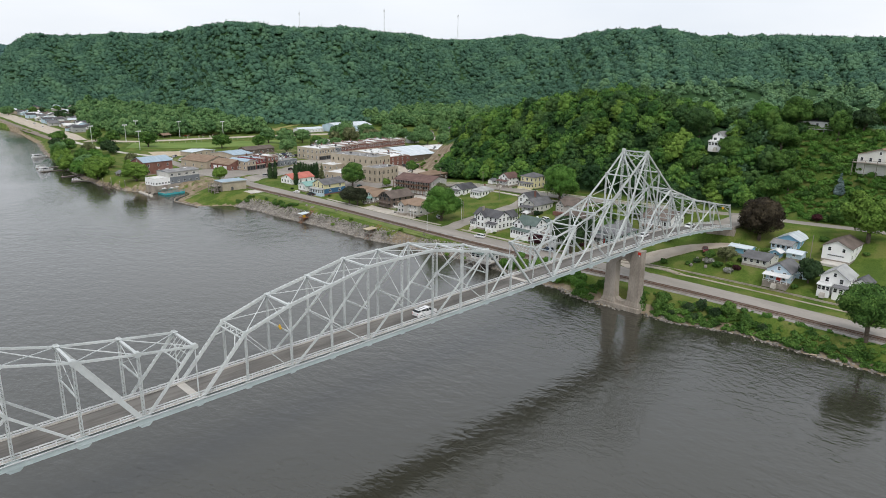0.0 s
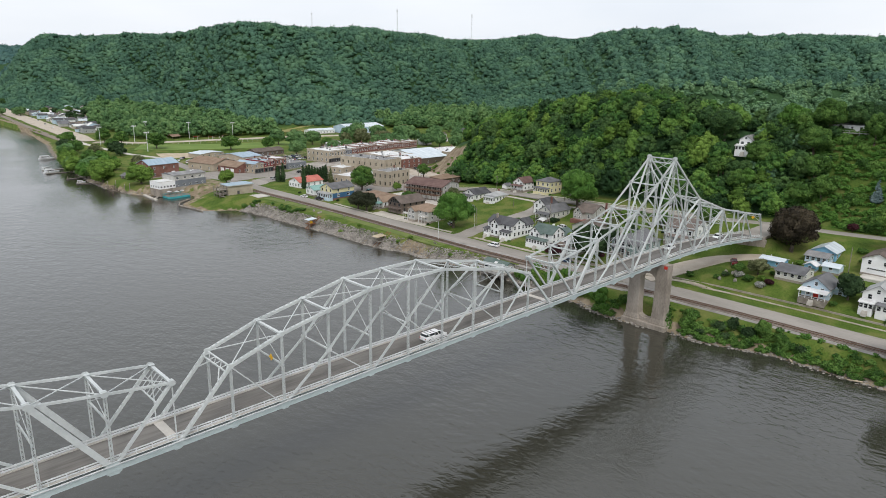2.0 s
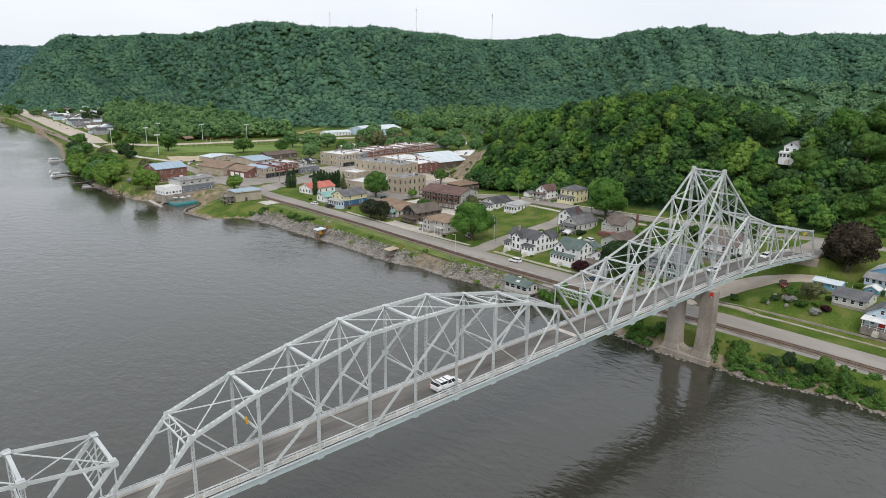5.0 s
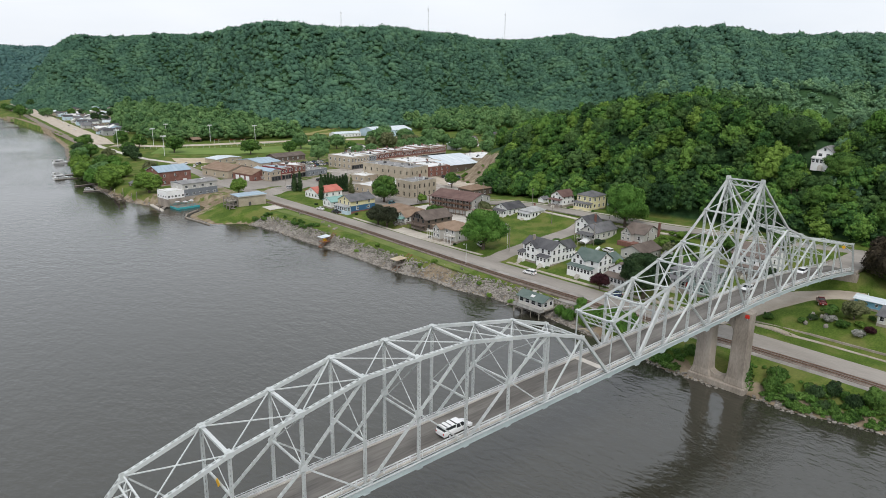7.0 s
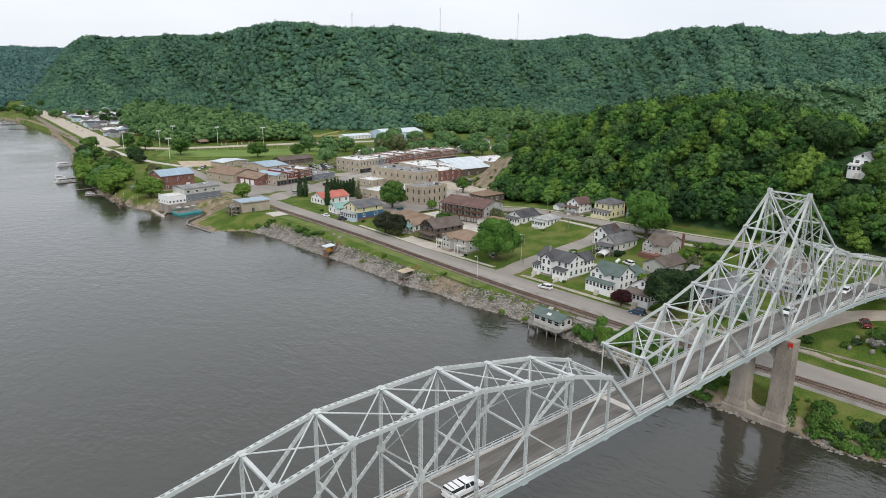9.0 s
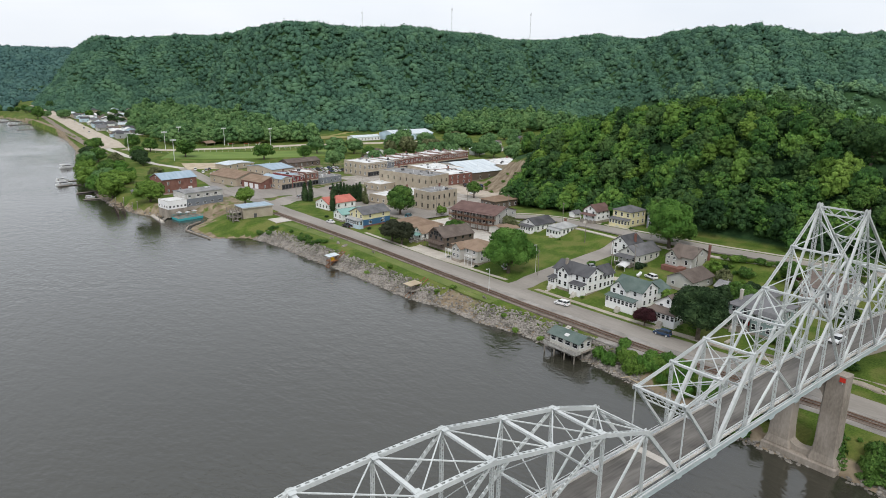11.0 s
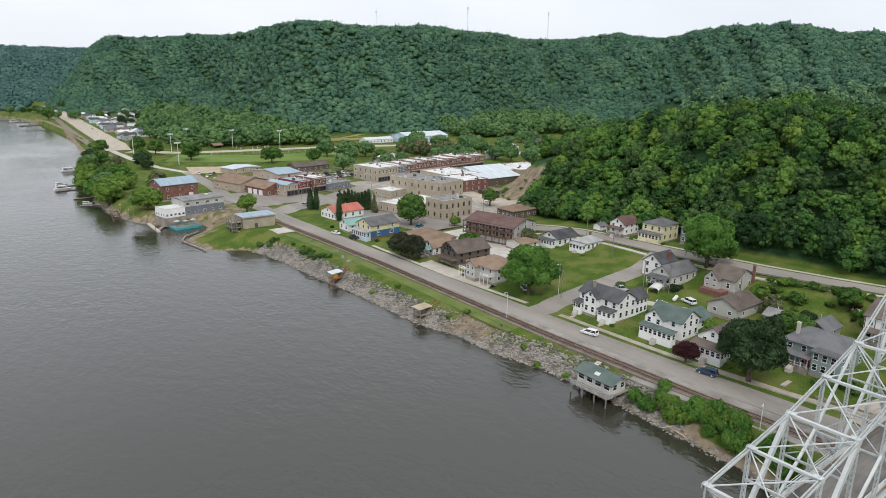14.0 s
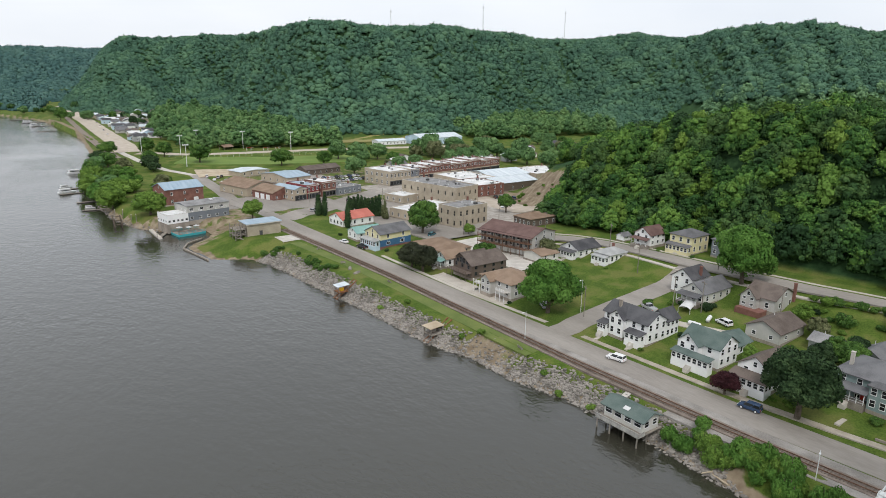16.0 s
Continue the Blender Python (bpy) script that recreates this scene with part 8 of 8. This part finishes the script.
    roof = boxed(hi[0][0] - 0.03, -w1 - 0.02, H - 0.1, hi[1][0] + 0.03, w1 + 0.02, H, bevel=0.04)
    for x, z in ((lo[0][0], 0), ((lo[0][0] + lo[1][0]) / 2, 0)):
        for s in (-1, 1):
            beam(roof, (x + 0.05, s * (w0 + 0.01), hood), (x * 0.6 + hi[0][0] * 0.4, s * (w1 + 0.01), H - 0.06), 0.1, 0.05, (0, 1, 0))
    out = {}
    for n, b in (("body", body), ("glass", glass), ("roof", roof)):
        me = bpy.data.meshes.new(n)
        b.to_mesh(me)
        b.free()
        out[n] = me
    r = 0.36
    b = bmesh.new()
    tube(b, (0, -0.12, 0), (0, 0.12, 0), r, r, 16)
    me = bpy.data.meshes.new("tyre")
    b.to_mesh(me)
    b.free()
    me.materials.append(M["tyre"])
    out["tyre"] = me
    b = bmesh.new()
    tube(b, (0, -0.13, 0), (0, 0.13, 0), r * 0.6, r * 0.6, 12)
    me = bpy.data.meshes.new("rim")
    b.to_mesh(me)
    b.free()
    me.materials.append(M["galv"])
    out["rim"] = me
    out["dims"] = (L, W, H, hood, r)
    CAR_ME[kind] = out
    return out


def car(x, y, turn, kind="suv", paint_name="white", label="white parked car", z=None, pitch=0.0, cap=False):
    c = car_meshes(kind)
    L, W, H, hood, r = c["dims"]
    z = float(ground_z(x, y)) + 0.08 if z is None else z
    ob = thing("pickup_truck" if kind == "pickup" else "van" if kind == "van" else "car", label, "pickup" if kind == "pickup" else "car", pose(x, y, z, 0, pitch, turn))
    for n in ("body", "roof"):
        me = c[n].copy()
        me.materials.clear()
        me.materials.append(CAR[paint_name])
        part_me(n, me, ob)
    g = c["glass"].copy()
    g.materials.clear()
    g.materials.append(M["glass"])
    part_me("glazing", g, ob)
    if cap:
        bm = bmesh.new()
        vs = [bm.verts.new((x, sy * w, z)) for sy in (-1, 1) for x, w, z in ((-L / 2 + 0.1, W / 2 - 0.08, hood + 0.15), (-0.5, W / 2 - 0.08, hood + 0.15), (-0.5, W / 2 - 0.2, H - 0.1), (-L / 2 + 0.3, W / 2 - 0.2, H - 0.1))]
        for f in ((0, 1, 2, 3), (7, 6, 5, 4), (1, 5, 6, 2), (0, 3, 7, 4), (3, 2, 6, 7)):
            bm.faces.new([vs[k] for k in f])
        bmesh.ops.recalc_face_normals(bm, faces=bm.faces)
        shell = part("bed_cap", bm, M["glass"], ob, "dark glazed bed cap with white roof")
        part("cap_roof", boxed(-L / 2 + 0.25, -W / 2 + 0.17, H - 0.1, -0.45, W / 2 - 0.17, H - 0.02, bevel=0.03), CAR[paint_name], shell)
        for x in (-L / 2 + 0.75, -1.3):
            part("roof_bar", boxed(x - 0.05, -W / 2 + 0.2, H - 0.02, x + 0.05, W / 2 - 0.2, H + 0.06), M["dark_trim"], shell)
    for sx in (-0.31, 0.31):
        for sy in (-1, 1):
            w = part_me("wheel", c["tyre"], ob, pose(sx * L, sy * (W / 2 - 0.1), r))
            part_me("rim", c["rim"], w)
    for sy in (-1, 1):
        part("headlight", boxed(L / 2 - 0.12, sy * W * 0.36 - 0.2, hood * 0.62, L / 2 + 0.02, sy * W * 0.36 + 0.2, hood * 0.78), M["lamp_clear"], ob)
        part("tail_light", boxed(-L / 2 - 0.02, sy * W * 0.42 - 0.1, hood * 0.7, -L / 2 + 0.05, sy * W * 0.42 + 0.1, hood * 0.92), M["lamp_red"], ob)
    part("bumper", boxed(L / 2 - 0.1, -W / 2 + 0.1, 0.34, L / 2 + 0.06, W / 2 - 0.1, 0.55), M["dark_trim"], ob)
    part("number_plate", boxed(-L / 2 - 0.03, -0.25, hood * 0.5, -L / 2, 0.25, hood * 0.62), M["white_trim"], ob)
    return ob


def build_cars():
    dz = lambda x: float(chord_z(x)) + 0.66
    car(bx(6.0), 2.5, 0, "pickup", "white", "white pickup truck with dark glazed bed cap on the bridge deck", dz(bx(6.0)), cap=True)
    car(bx(17.4), 5.4, 180, "sedan", "white", "white saloon car on the bridge deck", dz(bx(17.4)))
    car(bx(21.2), 5.4, 180, "sedan", "white", "white saloon car near the bridge end", dz(bx(21.2)), 5.0)
    car(19.8, 84.5, 100, "suv", "white", "white sport utility car on the river road")
    car(23.2, 51.5, 97, "suv", "navy", "dark blue sport utility car parked by the kerb")
    car(19.8, 226, 95, "sedan", "white", "white saloon car parked by the blue house")
    car(21.5, 214, 95, "pickup", "black", "black pickup parked by the porch")
    car(54, 1.5, 30, "pickup", "maroon", "dark red pickup on the gravel drive")
    car(31, 121, 60, "suv", "silver", "silver car in the side street")
    car(52, 99, 70, "pickup", "silver", "grey pickup parked on the drive")
    car(58, 79, 75, "suv", "white", "white car behind the houses")
    car(56, 214, 30, "van", "teal", "dark teal van by the stone building")
    car(66, 305, 30, "suv", "black", "dark car on the main street")
    car(37, 289, 20, "suv", "silver", "grey car on the main street")
    for i in range(7):
        car(27 + (i % 3) * 4, 396 + i * 5, 70, ("suv", "sedan")[i % 2], ("white", "silver", "black")[i % 3], "car parked by the warehouse")
    for i in range(6):
        car(140 + (i % 3) * 3.6, 262 + (i // 3) * 7, 60, ("suv", "pickup")[i % 2], ("black", "silver", "navy")[i % 3], "car parked behind the workshops")
    car(126, 246, 200, "sedan", "white", "white car on the gravel lot")
    for i in range(20):
        car(86 + (i % 10) * 3.1, 368 + (i // 10) * 14, 85, ("suv", "sedan", "pickup")[i % 3], ("white", "silver", "black", "silver", "white", "navy")[i % 6], "car in the town parking lot")
    for i in range(4):
        car(30 + i * 7, 760 + i * 60, 80, "suv", ("white", "silver")[i % 2], "car on the far riverside road")


# ---- poles, lamps and clutter ----
def pole(x, y, h, arms=1, name="utility_pole", label="weathered timber utility pole with crossarm", turn=0, r=0.14):
    p = thing(name, label, "pole", pose(x, y, float(ground_z(x, y)), 0, 0, turn))
    part("post", tube(bmesh.new(), (0, 0, -0.6), (0, 0, h), r, r * 0.7, 8), M["oldwood"], p)
    for i in range(arms):
        bm = boxed(-1.2, -0.06, h - 0.7 - i * 0.9, 1.2, 0.06, h - 0.56 - i * 0.9)
        for sx in (-1.0, -0.4, 0.4, 1.0):
            box(bm, sx - 0.05, -0.05, h - 0.56 - i * 0.9, sx + 0.05, 0.05, h - 0.4 - i * 0.9)
        part("crossarm", bm, M["oldwood"], p)
    return p


def street_lamp(x, y, h=8.5, turn=0):
    p = thing("street_lamp", "slim grey street lamp with arm", "street lamp", pose(x, y, float(ground_z(x, y)), 0, 0, turn))
    part("post", tube(bmesh.new(), (0, 0, -0.3), (0, 0, h), 0.09, 0.06, 8), M["galv"], p)
    part("arm", tube(bmesh.new(), (0, 0, h - 0.1), (1.8, 0, h + 0.25), 0.045, 0.035), M["galv"], p)
    part("lamp_head", boxed(1.5, -0.16, h + 0.15, 2.2, 0.16, h + 0.32, bevel=0.04), M["galv"], p)
    return p


def mast(x, y, z, h, n, label):
    p = thing("radio_mast", label, "radio mast", pose(x, y, z))
    bm = bmesh.new()
    w = 0.9
    legs = [(w * math.cos(a), w * math.sin(a)) for a in (0.5, 2.6, 4.7)]
    for lx, ly in legs:
        tube(bm, (lx, ly, -8), (lx * 0.7, ly * 0.7, h), 0.17, 0.14, 5)
    part("leg_frame", bm, M["galv"], p)
    bm = bmesh.new()
    for i in range(n):
        z0, z1 = h * i / n, h * (i + 1) / n
        for a in range(3):
            b = (a + 1) % 3
            beam(bm, (*legs[a], z0), (*legs[b], z1), 0.09, 0.09)
    part("lattice", bm, M["galv"], p)
    part("antenna", tube(bmesh.new(), (0, 0, h - 1), (0, 0, h + 5), 0.12, 0.06), M["galv"], p)
    bm = bmesh.new()
    for i in range(3):
        tube(bm, (legs[i][0] * 1.2, legs[i][1] * 1.2, h * 0.9), (legs[i][0] * 1.5, legs[i][1] * 1.5, h * 0.98), 0.3, 0.3, 5)
    part("panel_antennas", bm, M["white_trim"], p)


def build_clutter():
    for x, y, h in ((10.0, 107, 8), (36, 111, 10), (8.6, 31, 6)):
        street_lamp(x, y, h, 200)
    for x, y in ((86.5, 143), (76, 122), (67, 206), (94, 214), (61, 88), (72, 71), (88, 178), (62, 240), (74, 284), (40, 300), (88, 100), (110, 60), (110, 42), (66, -31), (59, 96), (34, 108)):
        pole(x, y, 9.5, 1, turn=(x * 7) % 90)
    # playing-field floodlights
    for x, y in ((48, 560), (74, 602), (106, 574), (140, 548), (18, 560), (30, 480)):
        p = thing("floodlight_mast", "tall grey floodlight mast by the ball field", "floodlight", pose(x, y, float(ground_z(x, y))))
        part("post", tube(bmesh.new(), (0, 0, -0.5), (0, 0, 16), 0.25, 0.16, 8), M["galv"], p)
        part("lamp_bar", boxed(-2.2, -0.2, 15.2, 2.2, 0.2, 15.5), M["galv"], p)
        for i in range(4):
            part("floodlight", boxed(-2.0 + i * 1.15, -0.35, 15.5, -1.3 + i * 1.15, 0.35, 16.2, bevel=0.08), M["galv"], p)
    # masts on the bluffs
    for az, d, h, n in ((33.2, 1180, 34, 14), (39.96, 1230, 46, 18), (45.97, 1420, 58, 22)):
        x, y = HUB[0] + d * math.sin(radians(az)), HUB[1] + d * math.cos(radians(az))
        mast(x, y, float(ground_z(x, y)), h, n, "slender grey lattice radio mast on the bluff")
    # propane tanks
    for x, y, a in ((51, 83.5, 95), (57, 83, 20), (80, 42, 60), (47, 78, 100), (112, 50, 90)):
        p = thing("propane_tank", "white horizontal propane tank on blocks", "tank", pose(x, y, float(ground_z(x, y)), 0, 0, a))
        bm = tube(bmesh.new(), (-1.6, 0, 0.85), (1.6, 0, 0.85), 0.55, 0.55, 14)
        tube(bm, (-1.9, 0, 0.85), (-1.6, 0, 0.85), 0.25, 0.55, 14)
        tube(bm, (1.6, 0, 0.85), (1.9, 0, 0.85), 0.55, 0.25, 14)
        part("vessel", bm, M["white_trim"], p)
        for sx in (-1, 1):
            part("block", boxed(sx - 0.15, -0.4, -0.1, sx + 0.15, 0.4, 0.4), M["concrete"], p)
        part("dome", tube(bmesh.new(), (0, 0, 1.35), (0, 0, 1.55), 0.2, 0.14, 8), M["white_trim"], p)
    # white canopy tent beside the hedge
    p = thing("canopy_tent", "white curved canopy over a parked boat", "tent", pose(60, 92, float(ground_z(60, 92)), 0, 0, 20))
    bm = bmesh.new()
    for i in range(8):
        a0, a1 = math.pi * i / 8, math.pi * (i + 1) / 8
        vs = [bm.verts.new((x, -1.7 * math.cos(a), 1.2 + 0.9 * math.sin(a))) for x, a in ((-3.5, a0), (3.5, a0), (3.5, a1), (-3.5, a1))]
        bm.faces.new(vs)
    bmesh.ops.remove_doubles(bm, verts=bm.verts, dist=0.001)
    bmesh.ops.solidify(bm, geom=list(bm.faces), thickness=0.05)
    part("cover", bm, M["r_white"], p)
    for sx in (-3.3, 3.3):
        for sy in (-1.65, 1.65):
            part("leg", boxed(sx - 0.05, sy - 0.05, -0.2, sx + 0.05, sy + 0.05, 1.25), M["galv"], p)
    # hedges and retaining walls along the pavement
    wl3 = [(30.2, 30), (32.6, 11), (36.2, -3), (36.6, -30), (36.4, -62)]
    for (xa, ya), (xb, yb) in zip(wl3, wl3[1:]):
        bm = bmesh.new()
        za, zb4 = float(ground_z(xa, ya)), float(ground_z(xb, yb))
        beam(bm, (xa, ya, za - 0.35), (xb, yb, zb4 - 0.35), 0.35, 1.6)
        me = bpy.data.meshes.new("retaining_wall")
        bm.to_mesh(me)
        bm.free()
        me.materials.append(M["concrete"])
        tagged(new("retaining_wall", me), "low stained concrete retaining wall along the pavement", "wall", kind="structure")
    for x0, y0, x1, y1 in ((25.5, 96, 30, 96.8), (26.5, 86.6, 30, 87.4), (27, 69.6, 29, 70.4), (30, 36.5, 37, 37.5)):
        z = float(ground_z(x0, y0))
        me_b = boxed(x0, y0, z - 0.5, x1, y1, z + 0.35)
        me = bpy.data.meshes.new("path")
        me_b.to_mesh(me)
        me_b.free()
        me.materials.append(M["walk"])
        tagged(new("path", me), "concrete garden path to a front door", "path", kind="structure")
    # garden stones, benches, kayaks, driftwood
    rng = random.Random(6)
    nrg = np.random.default_rng(2)
    for i in range(9):
        V, F = lump(nrg, ICO2, 0.25)
        x, y = 40.5 + rng.uniform(-2, 5), -2 + rng.uniform(-3, 3)
        s = rng.uniform(0.3, 0.65)
        me = mesh_from("boulder", V * (s, s, s * 1.4), F, M["rock"])
        ob = new("boulder", me)
        ob.location = (x, y, float(ground_z(x, y)) + s * 0.6)
        tagged(ob, "pale garden boulder in the rock garden", "boulder", "garden boulders")
    for x, y, a in ((6.5, 222, 10), (5, 199, -15), (5.5, 104, 80), (7, 170, 90)):
        p = thing("picnic_bench", "grey timber bench on the grassy bank", "bench", pose(x, y, float(ground_z(x, y)), 0, 0, a))
        part("seat", boxed(-0.9, -0.2, 0.4, 0.9, 0.2, 0.46), M["oldwood"], p)
        part("backrest", boxed(-0.9, 0.2, 0.55, 0.9, 0.25, 0.95), M["oldwood"], p)
        for sx in (-0.8, 0.8):
            part("leg", boxed(sx - 0.05, -0.2, -0.1, sx + 0.05, 0.2, 0.4), M["oldwood"], p)
    for x, y, a in ((3.5, 186, 25), (4.0, 192, 60)):
        p = thing("rowing_boat", "upturned grey rowing boat on the bank", "boat", pose(x, y, float(ground_z(x, y)), 0, 0, a))
        bm = bmesh.new()
        rings = []
        for px, w, h in ((-1.9, 0.5, 0.4), (-0.8, 0.7, 0.55), (0.7, 0.65, 0.55), (1.9, 0.1, 0.4)):
            rings.append([bm.verts.new(v) for v in ((px, -w, 0), (px, -w * 0.6, h), (px, w * 0.6, h), (px, w, 0))])
        for r0, r1 in zip(rings, rings[1:]):
            for k in range(3):
                bm.faces.new((r0[k], r0[k + 1], r1[k + 1], r1[k]))
        bm.faces.new(rings[0])
        bm.faces.new(rings[-1][::-1])
        bmesh.ops.recalc_face_normals(bm, faces=bm.faces)
        part("hull", bm, M["oldwood"], p)
    for i in range(5):
        px, py = ((3.2, -17), (4.5, -36), (1.2, 44), (3, -52), (1.6, 47))[i]
        p = thing("driftwood_log", "bleached driftwood log at the water's edge", "log", pose(px, py, 0.5, 0, 0, i * 40))
        bm = tube(bmesh.new(), (-1.6, 0, 0), (1.8, 0.3, 0.25), 0.22, 0.12, 7)
        tube(bm, (0.3, 0, 0.1), (0.9, 0.9, 0.6), 0.09, 0.04, 5)
        part("trunk", bm, M["sand"], p)
    # ball-field fence
    f = thing("fence", "grey chain-link fence posts round the ball field", "fence")
    for i in range(26):
        t = i / 25
        x, y = lerp(34, 150, t), lerp(541, 506, t)
        part("post", tube(bmesh.new(), (x, y, float(ground_z(x, y)) - 0.3), (x, y, float(ground_z(x, y)) + 2.2), 0.07), M["galv"], f)
    bm = bmesh.new()
    beam(bm, (34, 541, 7.1), (150, 506, 7.1), 0.06, 0.06)
    part("top_rail", bm, M["galv"], f)
    # picnic shelter and play frames beyond the ball field
    p = thing("picnic_shelter", "open timber picnic shelter with brown roof beyond the ball field", "shelter", pose(92, 578, float(ground_z(92, 578)), 0, 0, 20))
    part("roof", gable_roof(-5, -3.5, 5, 3.5, 2.6, 1.8, "x", 0.5), M["r_tan"], p)
    for sx in (-4.6, 4.6):
        for sy in (-3.1, 3.1):
            part("post", boxed(sx - 0.12, sy - 0.12, -0.2, sx + 0.12, sy + 0.12, 2.7), M["oldwood"], p)
    for x, y in ((106, 560), (118, 552), (128, 550)):
        p = thing("play_frame", "red and grey metal playground frame", "playground", pose(x, y, float(ground_z(x, y)), 0, 0, x * 3))
        for sx in (-2, 2):
            part("leg", tube(bmesh.new(), (sx, -1.2, -0.2), (sx, 0, 2.8), 0.08), M["galv"], p)
            part("leg", tube(bmesh.new(), (sx, 1.2, -0.2), (sx, 0, 2.8), 0.08), M["galv"], p)
        part("top_bar", tube(bmesh.new(), (-2, 0, 2.8), (2, 0, 2.8), 0.08), M["red"], p)
        part("platform", boxed(2.2, -0.9, 1.2, 4.0, 0.9, 1.35), M["oldwood"], p)
        part("canopy", boxed(2.1, -1.0, 2.9, 4.1, 1.0, 3.0, bevel=0.03), M["r_tan"], p)
    # ivy on the pier
    V, F = leaves_on(nrg, np.array([[1.2, -1.2, z] for z in (0.5, 2, 3.5, 5, 6.5, 8)]), np.array([2.2, 2.3, 2.0, 1.6, 1.1, 0.7]), 900, 0.35)
    tagged(new("ivy", mesh_from("ivy", V, F, M["leaf_mid"])), "green ivy climbing the pier column", "ivy", kind="stuff")
    # red daymark on the pier top
    p = thing("navigation_marker", "small red navigation marker on the pier top", "marker", pose(-1.55, -1.4, 18.9))
    part("plate", boxed(-0.06, -0.5, 0, 0.02, 0.5, 0.9), M["red"], p)
    part("bracket", boxed(0.0, -0.1, -0.4, 0.12, 0.1, 0.6), M["galv"], p)


build_trees()
build_cars()
build_clutter()
